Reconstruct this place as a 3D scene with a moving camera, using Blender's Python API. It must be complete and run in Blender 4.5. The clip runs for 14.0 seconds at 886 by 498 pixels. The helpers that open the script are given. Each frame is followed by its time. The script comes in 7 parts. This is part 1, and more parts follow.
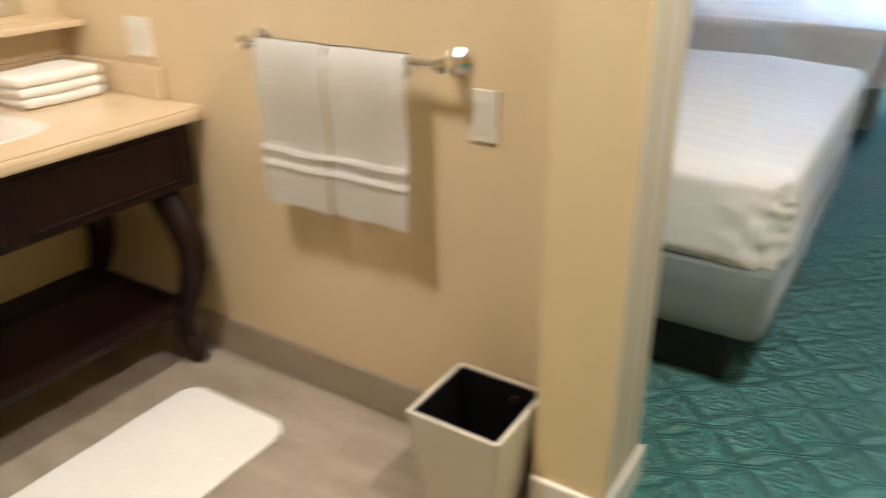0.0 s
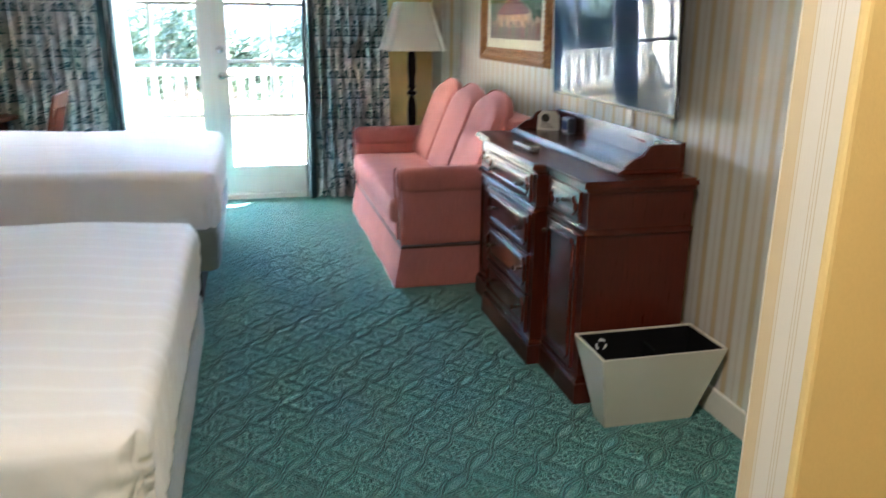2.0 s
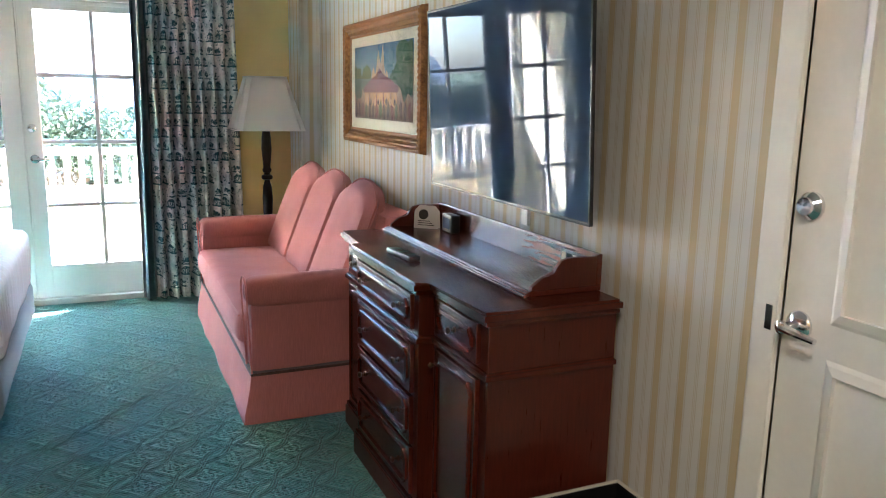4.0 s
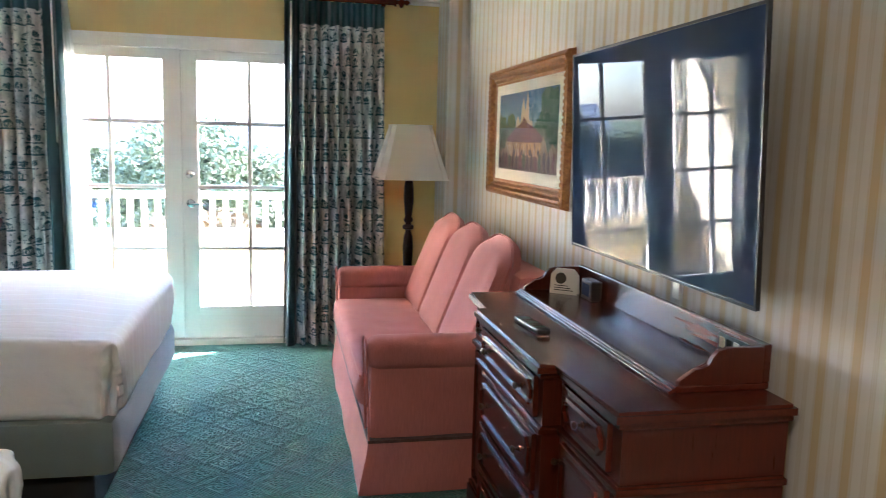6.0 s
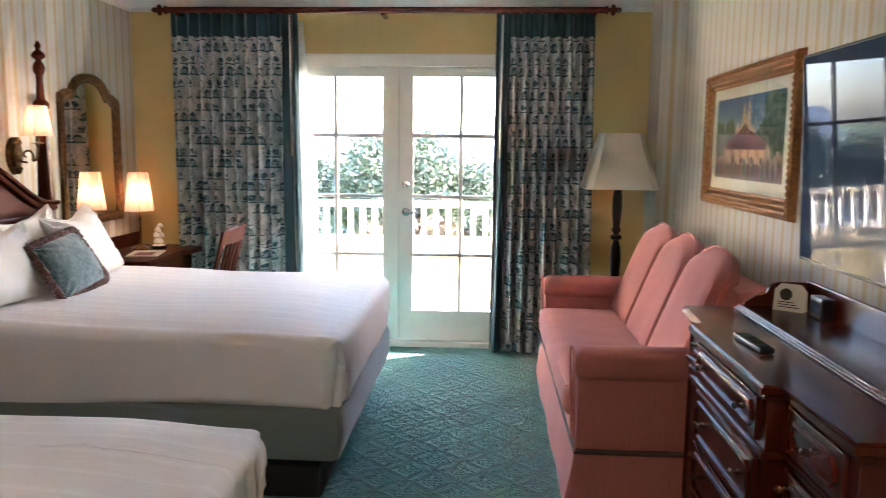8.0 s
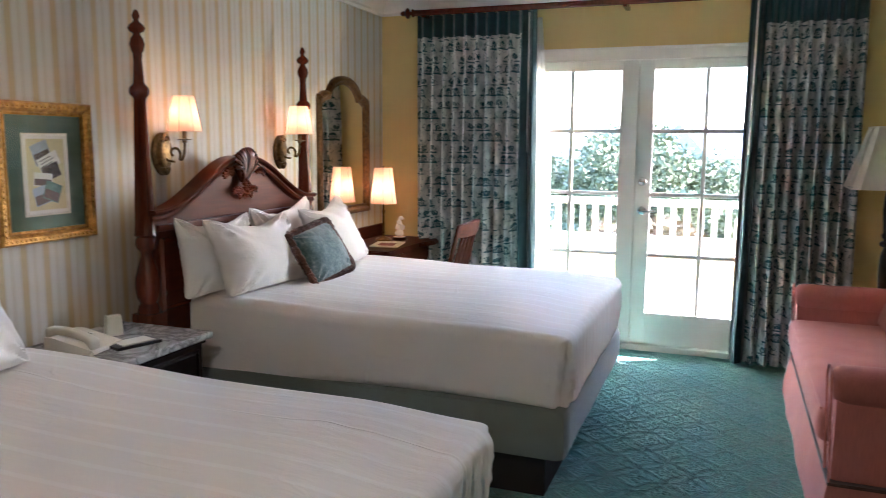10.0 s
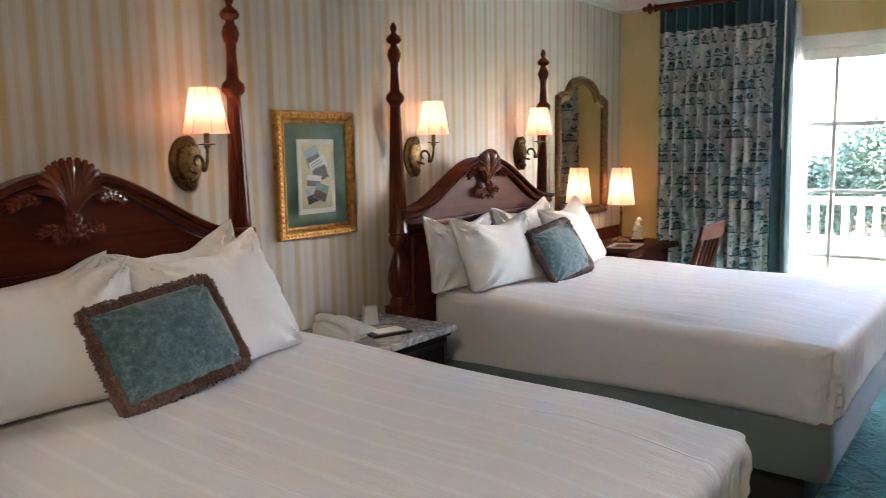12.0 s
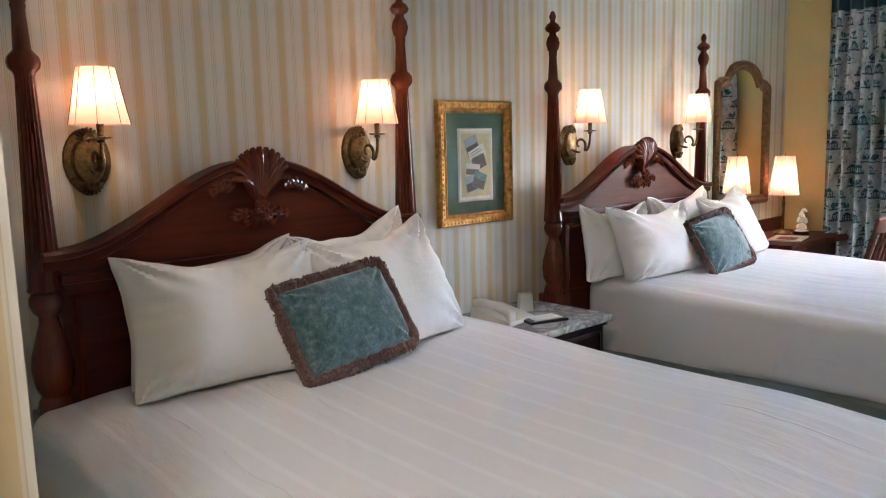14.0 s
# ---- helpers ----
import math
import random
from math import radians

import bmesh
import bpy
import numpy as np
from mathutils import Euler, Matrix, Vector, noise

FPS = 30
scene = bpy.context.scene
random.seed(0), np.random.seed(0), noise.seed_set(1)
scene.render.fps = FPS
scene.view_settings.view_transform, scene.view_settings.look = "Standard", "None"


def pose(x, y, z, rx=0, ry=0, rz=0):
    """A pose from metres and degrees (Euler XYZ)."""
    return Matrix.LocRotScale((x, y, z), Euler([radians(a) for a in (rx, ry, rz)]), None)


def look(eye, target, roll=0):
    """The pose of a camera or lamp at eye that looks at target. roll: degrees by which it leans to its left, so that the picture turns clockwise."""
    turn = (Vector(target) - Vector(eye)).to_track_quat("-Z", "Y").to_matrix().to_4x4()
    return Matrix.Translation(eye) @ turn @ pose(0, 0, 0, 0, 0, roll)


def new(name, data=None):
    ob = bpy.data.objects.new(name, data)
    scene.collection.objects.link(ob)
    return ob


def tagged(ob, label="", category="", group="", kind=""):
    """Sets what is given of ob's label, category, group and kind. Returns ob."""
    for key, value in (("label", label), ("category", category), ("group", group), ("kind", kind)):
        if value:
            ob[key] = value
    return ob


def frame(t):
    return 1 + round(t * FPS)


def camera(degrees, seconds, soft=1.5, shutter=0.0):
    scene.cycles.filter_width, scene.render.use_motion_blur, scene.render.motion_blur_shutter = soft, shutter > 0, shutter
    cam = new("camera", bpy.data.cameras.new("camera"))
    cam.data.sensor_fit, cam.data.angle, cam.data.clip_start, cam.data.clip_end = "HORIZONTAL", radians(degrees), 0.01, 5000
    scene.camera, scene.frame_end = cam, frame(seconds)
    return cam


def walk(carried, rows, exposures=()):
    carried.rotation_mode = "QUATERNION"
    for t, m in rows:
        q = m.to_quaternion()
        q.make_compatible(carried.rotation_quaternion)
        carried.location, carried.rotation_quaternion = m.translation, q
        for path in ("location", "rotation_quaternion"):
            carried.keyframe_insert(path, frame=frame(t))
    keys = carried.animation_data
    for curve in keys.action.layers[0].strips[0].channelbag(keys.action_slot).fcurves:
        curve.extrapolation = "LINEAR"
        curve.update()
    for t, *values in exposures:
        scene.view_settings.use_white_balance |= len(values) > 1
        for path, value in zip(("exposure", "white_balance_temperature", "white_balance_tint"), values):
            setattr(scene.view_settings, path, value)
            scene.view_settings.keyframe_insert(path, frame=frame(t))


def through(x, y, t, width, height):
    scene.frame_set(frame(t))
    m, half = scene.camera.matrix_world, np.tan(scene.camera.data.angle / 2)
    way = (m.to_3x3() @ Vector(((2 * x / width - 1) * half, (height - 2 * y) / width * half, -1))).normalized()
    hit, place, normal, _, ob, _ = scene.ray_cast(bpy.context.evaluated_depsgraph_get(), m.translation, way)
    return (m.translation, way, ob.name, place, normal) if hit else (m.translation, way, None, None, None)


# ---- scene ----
cam = camera(60.2, 14.0, soft=0.9, shutter=0.5)
PATH = [
    (0, (1.381, 0.663, 1.373), (0.395, 2.186, 0.532), -0.6),
    (0.2, (1.393, 0.725, 1.367), (0.632, 2.378, 0.537), -0.3),
    (0.5, (1.406, 0.831, 1.367), (0.958, 2.605, 0.561), 0.0),
    (1, (1.44, 0.99, 1.397), (1.339, 2.835, 0.632), 0.1),
    (1.5, (1.44, 1.15, 1.406), (1.612, 3.02, 0.719), 0.6),
    (2, (1.372, 1.345, 1.427), (1.834, 3.208, 0.865), 0.6),
    (2.5, (1.344, 1.5, 1.449), (2.013, 3.325, 0.977), 0.7),
    (2.7, (1.369, 1.57, 1.449), (2.093, 3.383, 1.012), 0.7),
    (4.8, (1.682, 2.242, 1.486), (2.475, 4.041, 1.121), 1.0),
    (5, (1.699, 2.27, 1.491), (2.401, 4.11, 1.144), 1.4),
    (5.5, (1.778, 2.323, 1.478), (2.287, 4.234, 1.18), 1.7),
    (6, (1.785, 2.313, 1.482), (2.192, 4.251, 1.207), 1.5),
    (6.5, (1.786, 2.298, 1.486), (2.065, 4.261, 1.219), 1.1),
    (7, (1.78, 2.299, 1.482), (1.926, 4.277, 1.218), 1.1),
    (7.5, (1.77, 2.297, 1.485), (1.78, 4.28, 1.221), 0.8),
    (8, (1.747, 2.283, 1.486), (1.634, 4.262, 1.225), 0.6),
    (10.3, (1.714, 2.323, 1.484), (0.947, 4.151, 1.221), 0.0),
    (10.5, (1.702, 2.302, 1.462), (0.89, 4.112, 1.211), -0.3),
    (11, (1.686, 2.283, 1.458), (0.748, 4.031, 1.206), -0.4),
    (11.5, (1.674, 2.281, 1.453), (0.58, 3.935, 1.197), -0.7),
    (12, (1.678, 2.279, 1.463), (0.47, 3.85, 1.201), -1.0),
    (12.5, (1.656, 2.242, 1.462), (0.372, 3.755, 1.213), -1.1),
    (13, (1.626, 2.21, 1.462), (0.251, 3.643, 1.23), -1.5),
    (13.5, (1.616, 2.174, 1.467), (0.178, 3.543, 1.234), -1.6),
    (14, (1.637, 2.177, 1.452), (0.171, 3.509, 1.176), -1.5),
]
walk(cam, [(t, look(eye, target, roll)) for t, eye, target, roll in PATH],
     [(0.0, 6.45, 4950, 8), (1.0, 6.62, 4700, 7), (1.6, 6.5, 5000, 8), (2.6, 6.3, 5100, 10), (5.0, 6.4, 5250, 14), (6.5, 6.2, 5550, 17), (7.5, 6.02, 5780, 19), (11.0, 5.82, 5380, 15), (12.5, 6.0, 5400, 14), (14.0, 6.15, 5100, 13)])

# ---------------------------------------------------------------- world, sun, large lights
L, R, F, N = -0.88, 3.03, 7.90, 2.25          # bedroom walls: west, east, north (doors), south (entry side)
CEIL = 2.62

world = bpy.data.worlds.new("sky")
scene.world = world
world.use_nodes = True
wn = world.node_tree
wn.nodes.clear()
w_out = wn.nodes.new("ShaderNodeOutputWorld")
w_bg = wn.nodes.new("ShaderNodeBackground")
w_sky = wn.nodes.new("ShaderNodeTexSky")
w_sky.sky_type = "NISHITA"
w_sky.sun_disc = False
SUN_TO = Vector((0.82, 0.42, 0.48)).normalized()
w_sky.sun_elevation = math.asin(SUN_TO.z)
w_sky.sun_rotation = math.atan2(SUN_TO.x, SUN_TO.y)
w_sky.air_density, w_sky.dust_density = 1.0, 2.0
w_bg.inputs["Strength"].default_value = 0.15
wn.links.new(w_sky.outputs[0], w_bg.inputs["Color"])
wn.links.new(w_bg.outputs[0], w_out.inputs["Surface"])

sun_data = bpy.data.lights.new("sun", "SUN")
sun_data.energy, sun_data.angle, sun_data.color = 5.0, radians(0.5), (1.0, 0.95, 0.86)
sun_ob = new("sun", sun_data)
sun_ob.matrix_world = look((0, 0, 0), -SUN_TO)


SCONCE_W, LAMP_W, BATH_W, HALL_W = 0.045, 0.006, 0.35, 0.42


def bulb(name, at, watts, colour, size):
    d = bpy.data.lights.new(name, "POINT")
    d.energy, d.color, d.shadow_soft_size = watts, colour, size
    o = new(name, d)
    o.location = at
    return o


# ---------------------------------------------------------------- materials
class Mat:
    """A node material with short hands for the usual nodes."""

    def __init__(self, name, rough=0.5, metal=0.0, colour=(0.8, 0.8, 0.8), coat=0.0, spec=0.5):
        self.m = bpy.data.materials.new(name)
        self.m.use_nodes = True
        self.t = self.m.node_tree
        self.b = self.t.nodes["Principled BSDF"]
        self.b.inputs["Base Color"].default_value = (*colour, 1)
        self.b.inputs["Roughness"].default_value = rough
        self.b.inputs["Metallic"].default_value = metal
        self.b.inputs["Coat Weight"].default_value = coat
        self.b.inputs["Specular IOR Level"].default_value = spec

    def n(self, kind, **props):
        node = self.t.nodes.new("ShaderNode" + kind)
        for key, value in props.items():
            node.inputs[key.replace("_", " ")].default_value = value
        return node

    def link(self, a, b):
        self.t.links.new(a, b)

    def coord(self, which="Object", scale=(1, 1, 1), rot=(0, 0, 0)):
        c = self.n("TexCoord")
        mp = self.n("Mapping")
        mp.inputs["Scale"].default_value = scale
        mp.inputs["Rotation"].default_value = [radians(a) for a in rot]
        self.link(c.outputs[which], mp.inputs["Vector"])
        return mp.outputs[0]

    def noise(self, vec, scale, detail=4.0, rough=0.55):
        k = self.n("TexNoise", Scale=scale, Detail=detail, Roughness=rough)
        self.link(vec, k.inputs["Vector"])
        return k.outputs["Fac"]

    def ramp(self, fac, stops, constant=False):
        r = self.n("ValToRGB")
        e = r.color_ramp.elements
        r.color_ramp.interpolation = "CONSTANT" if constant else "LINEAR"
        while len(e) < len(stops):
            e.new(0.5)
        for el, (p, c) in zip(e, stops):
            el.position, el.color = p, (*c, 1) if len(c) == 3 else c
        self.link(fac, r.inputs["Fac"])
        return r.outputs["Color"]

    def math(self, op, a, b=None, c=None):
        k = self.n("Math")
        k.operation = op
        for i, v in enumerate((a, b, c)):
            if v is None:
                continue
            if isinstance(v, (int, float)):
                k.inputs[i].default_value = v
            else:
                self.link(v, k.inputs[i])
        return k.outputs[0]

    def split(self, vec):
        k = self.n("SeparateXYZ")
        self.link(vec, k.inputs[0])
        return k.outputs

    def join(self, x, y, z=0.0):
        k = self.n("CombineXYZ")
        for i, v in enumerate((x, y, z)):
            if isinstance(v, (int, float)):
                k.inputs[i].default_value = v
            else:
                self.link(v, k.inputs[i])
        return k.outputs[0]

    def mix(self, fac, a, b, blend="MIX"):
        k = self.n("Mix")
        k.data_type, k.blend_type = "RGBA", blend
        for sock, v in ((k.inputs["Factor"], fac), (k.inputs[6], a), (k.inputs[7], b)):
            if isinstance(v, (int, float)):
                sock.default_value = v
            elif isinstance(v, tuple):
                sock.default_value = (*v, 1)
            else:
                self.link(v, sock)
        return k.outputs[2]

    def colour(self, c):
        self.link(c, self.b.inputs["Base Color"])
        return self

    def roughness(self, fac, lo, hi):
        k = self.n("MapRange")
        k.inputs["To Min"].default_value, k.inputs["To Max"].default_value = lo, hi
        self.link(fac, k.inputs["Value"])
        self.link(k.outputs[0], self.b.inputs["Roughness"])
        return self

    def bump(self, height, dist, strength=1.0):
        k = self.n("Bump", Strength=strength, Distance=dist)
        prev = self.b.inputs["Normal"].links
        if prev:
            self.link(prev[0].from_socket, k.inputs["Normal"])
        self.link(height, k.inputs["Height"])
        self.link(k.outputs[0], self.b.inputs["Normal"])
        return self


def plain(name, colour, rough=0.6, grain=120.0, vary=0.08, bump=0.0006, metal=0.0, coat=0.0, spec=0.5):
    """A surface of one colour with a fine grain and slow, soft variation."""
    m = Mat(name, rough, metal, colour, coat, spec)
    v = m.coord()
    big = m.noise(v, 3.0, 5)
    fine = m.noise(v, grain, 3)
    both = m.math("ADD", m.math("MULTIPLY", big, 0.6), m.math("MULTIPLY", fine, 0.4))
    dark = tuple(c * (1 - vary) for c in colour)
    light = tuple(min(1, c * (1 + vary)) for c in colour)
    m.colour(m.ramp(both, [(0.3, dark), (0.7, light)]))
    m.roughness(big, max(0.02, rough - 0.08), min(1, rough + 0.08))
    if bump:
        m.bump(fine, bump)
    return m.m


def wallpaper(name="striped_wallpaper", soft=0.0):
    m = Mat(name, 0.62)
    s = m.split(m.coord())
    along = m.math("ADD", m.math("ADD", s[0], s[1]), 40.0)
    f = m.math("FRACT", m.math("DIVIDE", along, 0.107))
    cream, tan, pin = (0.56, 0.52, 0.43), (0.52, 0.41, 0.235), (0.49, 0.43, 0.32)
    white = (0.60, 0.58, 0.53)
    c = m.ramp(f, [(0.0, tan), (0.21, cream), (0.245, pin), (0.262, white), (0.50, pin), (0.52, white), (0.555, pin),
                   (0.575, white), (0.61, pin), (0.63, white), (0.90, pin), (0.92, cream), (0.965, tan)], True)
    c = m.mix(soft, c, (0.60, 0.52, 0.33))
    v = m.coord()
    weave = m.noise(m.coord(scale=(1, 1, 0.15)), 260, 2)
    big = m.noise(v, 1.7, 4)
    m.colour(m.mix(m.math("MULTIPLY", big, 0.16), c, (0.50, 0.44, 0.34)))
    m.roughness(f, 0.5, 0.68)
    m.bump(weave, 0.0004)
    return m.m


def carpet():
    """Loop carpet with a sculpted lattice at 45 degrees: ovals along one way, bars along the other, a flower in each field."""
    m = Mat("green_patterned_carpet", 0.95, spec=0.15)
    v = m.coord()
    warp = m.noise(v, 22, 2)
    s = m.split(v)
    P = 0.17
    u = m.math("ADD", m.math("MULTIPLY", m.math("ADD", s[0], s[1]), 0.7071 / P), 40.14)
    w = m.math("ADD", m.math("MULTIPLY", m.math("SUBTRACT", s[0], s[1]), 0.7071 / P), 40.22)
    cu = m.math("SUBTRACT", m.math("FRACT", u), 0.5)
    cw = m.math("SUBTRACT", m.math("FRACT", w), 0.5)
    au, aw = m.math("ABSOLUTE", cu), m.math("ABSOLUTE", cw)
    eu, ew = m.math("SUBTRACT", 0.5, au), m.math("SUBTRACT", 0.5, aw)      # distance to the lattice lines

    def band(x, centre, half):
        return m.math("SUBTRACT", 1.0, m.math("MINIMUM", m.math("DIVIDE", m.math("ABSOLUTE", m.math("SUBTRACT", x, centre)), half), 1.0))

    def step(x, a, b):
        return m.math("MINIMUM", m.math("MAXIMUM", m.math("DIVIDE", m.math("SUBTRACT", x, a), b - a), 0.0), 1.0)

    # a chain of pointed lenses on the lines w = const, each outlined by two cut grooves
    d = m.math("SUBTRACT", ew, m.math("SUBTRACT", 0.165, m.math("MULTIPLY", m.math("MULTIPLY", cu, cu), 0.66)))
    groove = m.math("MAXIMUM", band(d, -0.012, 0.030), m.math("MULTIPLY", band(d, 0.062, 0.026), 0.85))
    outside = step(d, 0.075, 0.10)
    # ribbed low bars between the fields
    bar = m.math("MULTIPLY", step(eu, 0.185, 0.155), outside)
    ribs = m.math("MULTIPLY", m.math("ADD", m.math("MULTIPLY", m.math("COSINE", m.math("MULTIPLY", eu, 105.0)), 0.5), 0.5), bar)
    # flowers: rings of small cuts
    ang = m.math("ARCTAN2", cw, cu)
    r = m.math("SQRT", m.math("ADD", m.math("MULTIPLY", cu, cu), m.math("MULTIPLY", cw, cw)))
    r = m.math("ADD", r, m.math("MULTIPLY", m.math("SUBTRACT", warp, 0.5), 0.05))
    wide = step(m.math("COSINE", m.math("MULTIPLY", ang, 4.0)), -0.1, 0.6)
    wide2 = step(m.math("COSINE", m.math("ADD", m.math("MULTIPLY", ang, 8.0), 3.14)), -0.2, 0.5)
    cuts = m.math("MAXIMUM", band(r, 0.0, 0.035), m.math("MAXIMUM", m.math("MULTIPLY", band(r, 0.105, 0.045), wide), m.math("MULTIPLY", band(r, 0.225, 0.05), wide2)))
    cuts = m.math("MULTIPLY", cuts, m.math("MULTIPLY", outside, step(eu, 0.17, 0.20)))
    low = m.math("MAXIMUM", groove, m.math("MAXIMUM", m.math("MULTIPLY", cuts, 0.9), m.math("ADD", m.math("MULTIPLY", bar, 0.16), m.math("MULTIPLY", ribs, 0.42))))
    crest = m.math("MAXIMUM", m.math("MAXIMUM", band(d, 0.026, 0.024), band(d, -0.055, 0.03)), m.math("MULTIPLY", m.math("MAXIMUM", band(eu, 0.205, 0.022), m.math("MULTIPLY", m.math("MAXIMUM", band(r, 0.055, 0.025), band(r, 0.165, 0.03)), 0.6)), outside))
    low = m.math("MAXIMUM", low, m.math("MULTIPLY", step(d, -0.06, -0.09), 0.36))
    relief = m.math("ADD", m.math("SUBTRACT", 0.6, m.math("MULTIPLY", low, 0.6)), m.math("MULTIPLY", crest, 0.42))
    loops = m.noise(v, 210, 4, 0.7)
    yarn = m.math("MULTIPLY", m.math("SINE", m.math("ADD", m.math("MULTIPLY", u, 88.0), m.math("MULTIPLY", warp, 9.0))), 0.5)
    cross = m.math("MULTIPLY", m.math("SINE", m.math("ADD", m.math("MULTIPLY", w, 75.0), m.math("MULTIPLY", warp, 12.0))), 0.5)
    yarn = m.math("ADD", yarn, m.math("MULTIPLY", cross, 0.5))
    # relief also drives the colour: painted highlights on crests, painted shade in grooves and cuts
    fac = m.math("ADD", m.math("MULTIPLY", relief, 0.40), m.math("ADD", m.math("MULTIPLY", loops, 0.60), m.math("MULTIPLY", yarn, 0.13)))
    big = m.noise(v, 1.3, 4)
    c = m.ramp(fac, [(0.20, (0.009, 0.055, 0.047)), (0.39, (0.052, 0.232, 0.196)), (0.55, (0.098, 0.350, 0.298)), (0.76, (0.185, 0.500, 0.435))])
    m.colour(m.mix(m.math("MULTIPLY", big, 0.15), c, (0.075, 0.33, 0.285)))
    m.bump(relief, 0.036, 1.0)
    m.bump(m.math("ADD", loops, m.math("MULTIPLY", yarn, 0.35)), 0.011, 0.9)
    m.b.inputs["Sheen Weight"].default_value = 0.38
    return m.m


def wood(name, dark, light, rough=0.30, coat=0.12, axis=2, scale=14.0, spec=0.3):
    m = Mat(name, rough, coat=coat, spec=spec)
    st = [9.0, 9.0, 9.0]
    st[axis] = 0.7
    v = m.coord(scale=st)
    g = m.n("TexNoise", Scale=scale * 0.35, Detail=7.0, Roughness=0.65, Distortion=0.7)
    m.link(v, g.inputs["Vector"])
    big = m.noise(m.coord(), 2.2, 3)
    fac = m.math("ADD", m.math("MULTIPLY", g.outputs["Fac"], 0.7), m.math("MULTIPLY", big, 0.3))
    m.colour(m.ramp(fac, [(0.34, dark), (0.68, light)]))
    m.roughness(g.outputs["Fac"], rough - 0.04, rough + 0.06)
    m.bump(g.outputs["Fac"], 0.00002, 0.3)
    m.b.inputs["Coat Roughness"].default_value = 0.16
    return m.m


def cloth(name, colour, thread=900.0, rough=0.9, vary=0.10, sheen=0.3, slub=(1, 1, 1), bump=0.0007):
    m = Mat(name, rough, colour=colour, spec=0.2)
    v = m.coord()
    weave = m.noise(m.coord(scale=slub), thread * 0.35, 2)
    big = m.noise(v, 4.0, 4)
    fac = m.math("ADD", m.math("MULTIPLY", weave, 0.55), m.math("MULTIPLY", big, 0.45))
    m.colour(m.ramp(fac, [(0.32, tuple(c * (1 - vary) for c in colour)), (0.68, tuple(min(1, c * (1 + vary)) for c in colour))]))
    m.bump(weave, bump)
    m.b.inputs["Sheen Weight"].default_value = sheen
    return m.m


def creased(name, colour):
    """Ironed white cotton with soft creases."""
    m = Mat(name, 0.8, colour=colour, spec=0.2)
    v = m.coord()
    soft = m.noise(v, 3.0, 3)
    m.colour(m.ramp(soft, [(0.3, tuple(c * 0.96 for c in colour)), (0.7, colour)]))
    m.bump(m.noise(m.coord(scale=(1, 1, 2.2)), 6.0, 4, 0.6), 0.008, 0.6)
    m.bump(m.noise(m.coord(scale=(1, 2.5, 1)), 13.0, 3, 0.6), 0.0025, 0.5)
    m.bump(m.noise(v, 700, 2), 0.0003)
    m.b.inputs["Sheen Weight"].default_value = 0.2
    return m.m


def sateen():
    """White bed linen with woven satin stripes along the bed."""
    m = Mat("white_striped_bed_linen", 0.75, spec=0.3)
    v = m.coord()
    s = m.split(v)
    f = m.math("FRACT", m.math("DIVIDE", m.math("ADD", s[1], 20.0), 0.105))
    stripe = m.math("LESS_THAN", m.math("ABSOLUTE", m.math("SUBTRACT", f, 0.5)), 0.09)
    crease = m.noise(m.coord(scale=(0.6, 2.2, 1)), 7.0, 5, 0.6)
    soft = m.noise(v, 2.0, 3)
    c = m.mix(stripe, (0.835, 0.815, 0.80), (0.87, 0.86, 0.85))
    m.colour(m.mix(m.math("MULTIPLY", soft, 0.12), c, (0.72, 0.67, 0.62)))
    m.link(m.math("SUBTRACT", 0.8, m.math("MULTIPLY", stripe, 0.3)), m.b.inputs["Roughness"])
    m.bump(crease, 0.012, 0.6)
    wv = m.math("MULTIPLY", m.math("SUBTRACT", m.noise(v, 2.6, 2), 0.5), 0.10)
    ln = m.math("ABSOLUTE", m.math("SUBTRACT", m.math("FRACT", m.math("DIVIDE", m.math("ADD", m.math("ADD", s[1], 20.0), wv), 0.37)), 0.5))
    ridge = m.math("MULTIPLY", m.math("SUBTRACT", 1.0, m.math("MINIMUM", m.math("DIVIDE", ln, 0.016), 1.0)), m.ramp(m.noise(m.coord(scale=(0.6, 1, 1)), 2.3, 2), [(0.42, (0, 0, 0)), (0.6, (1, 1, 1))]))
    m.bump(ridge, 0.004, 0.8)
    cr2 = m.n("TexVoronoi", Scale=5.5)
    cr2.feature = "DISTANCE_TO_EDGE"
    wn2 = m.n("TexNoise", Scale=6.0, Detail=3.0)
    m.link(v, wn2.inputs["Vector"])
    m.link(m.mix(0.12, v, wn2.outputs["Color"]), cr2.inputs["Vector"])
    m.bump(m.math("MULTIPLY", m.math("SUBTRACT", 1.0, m.math("MINIMUM", m.math("DIVIDE", cr2.outputs["Distance"], 0.05), 1.0)), m.ramp(m.noise(v, 3.1, 2), [(0.52, (0, 0, 0)), (0.66, (1, 1, 1))])), 0.0025, 0.6)
    m.bump(m.noise(v, 600, 2), 0.0003)
    m.bump(stripe, 0.0007, 0.7)
    m.b.inputs["Sheen Weight"].default_value = 0.15
    return m.m


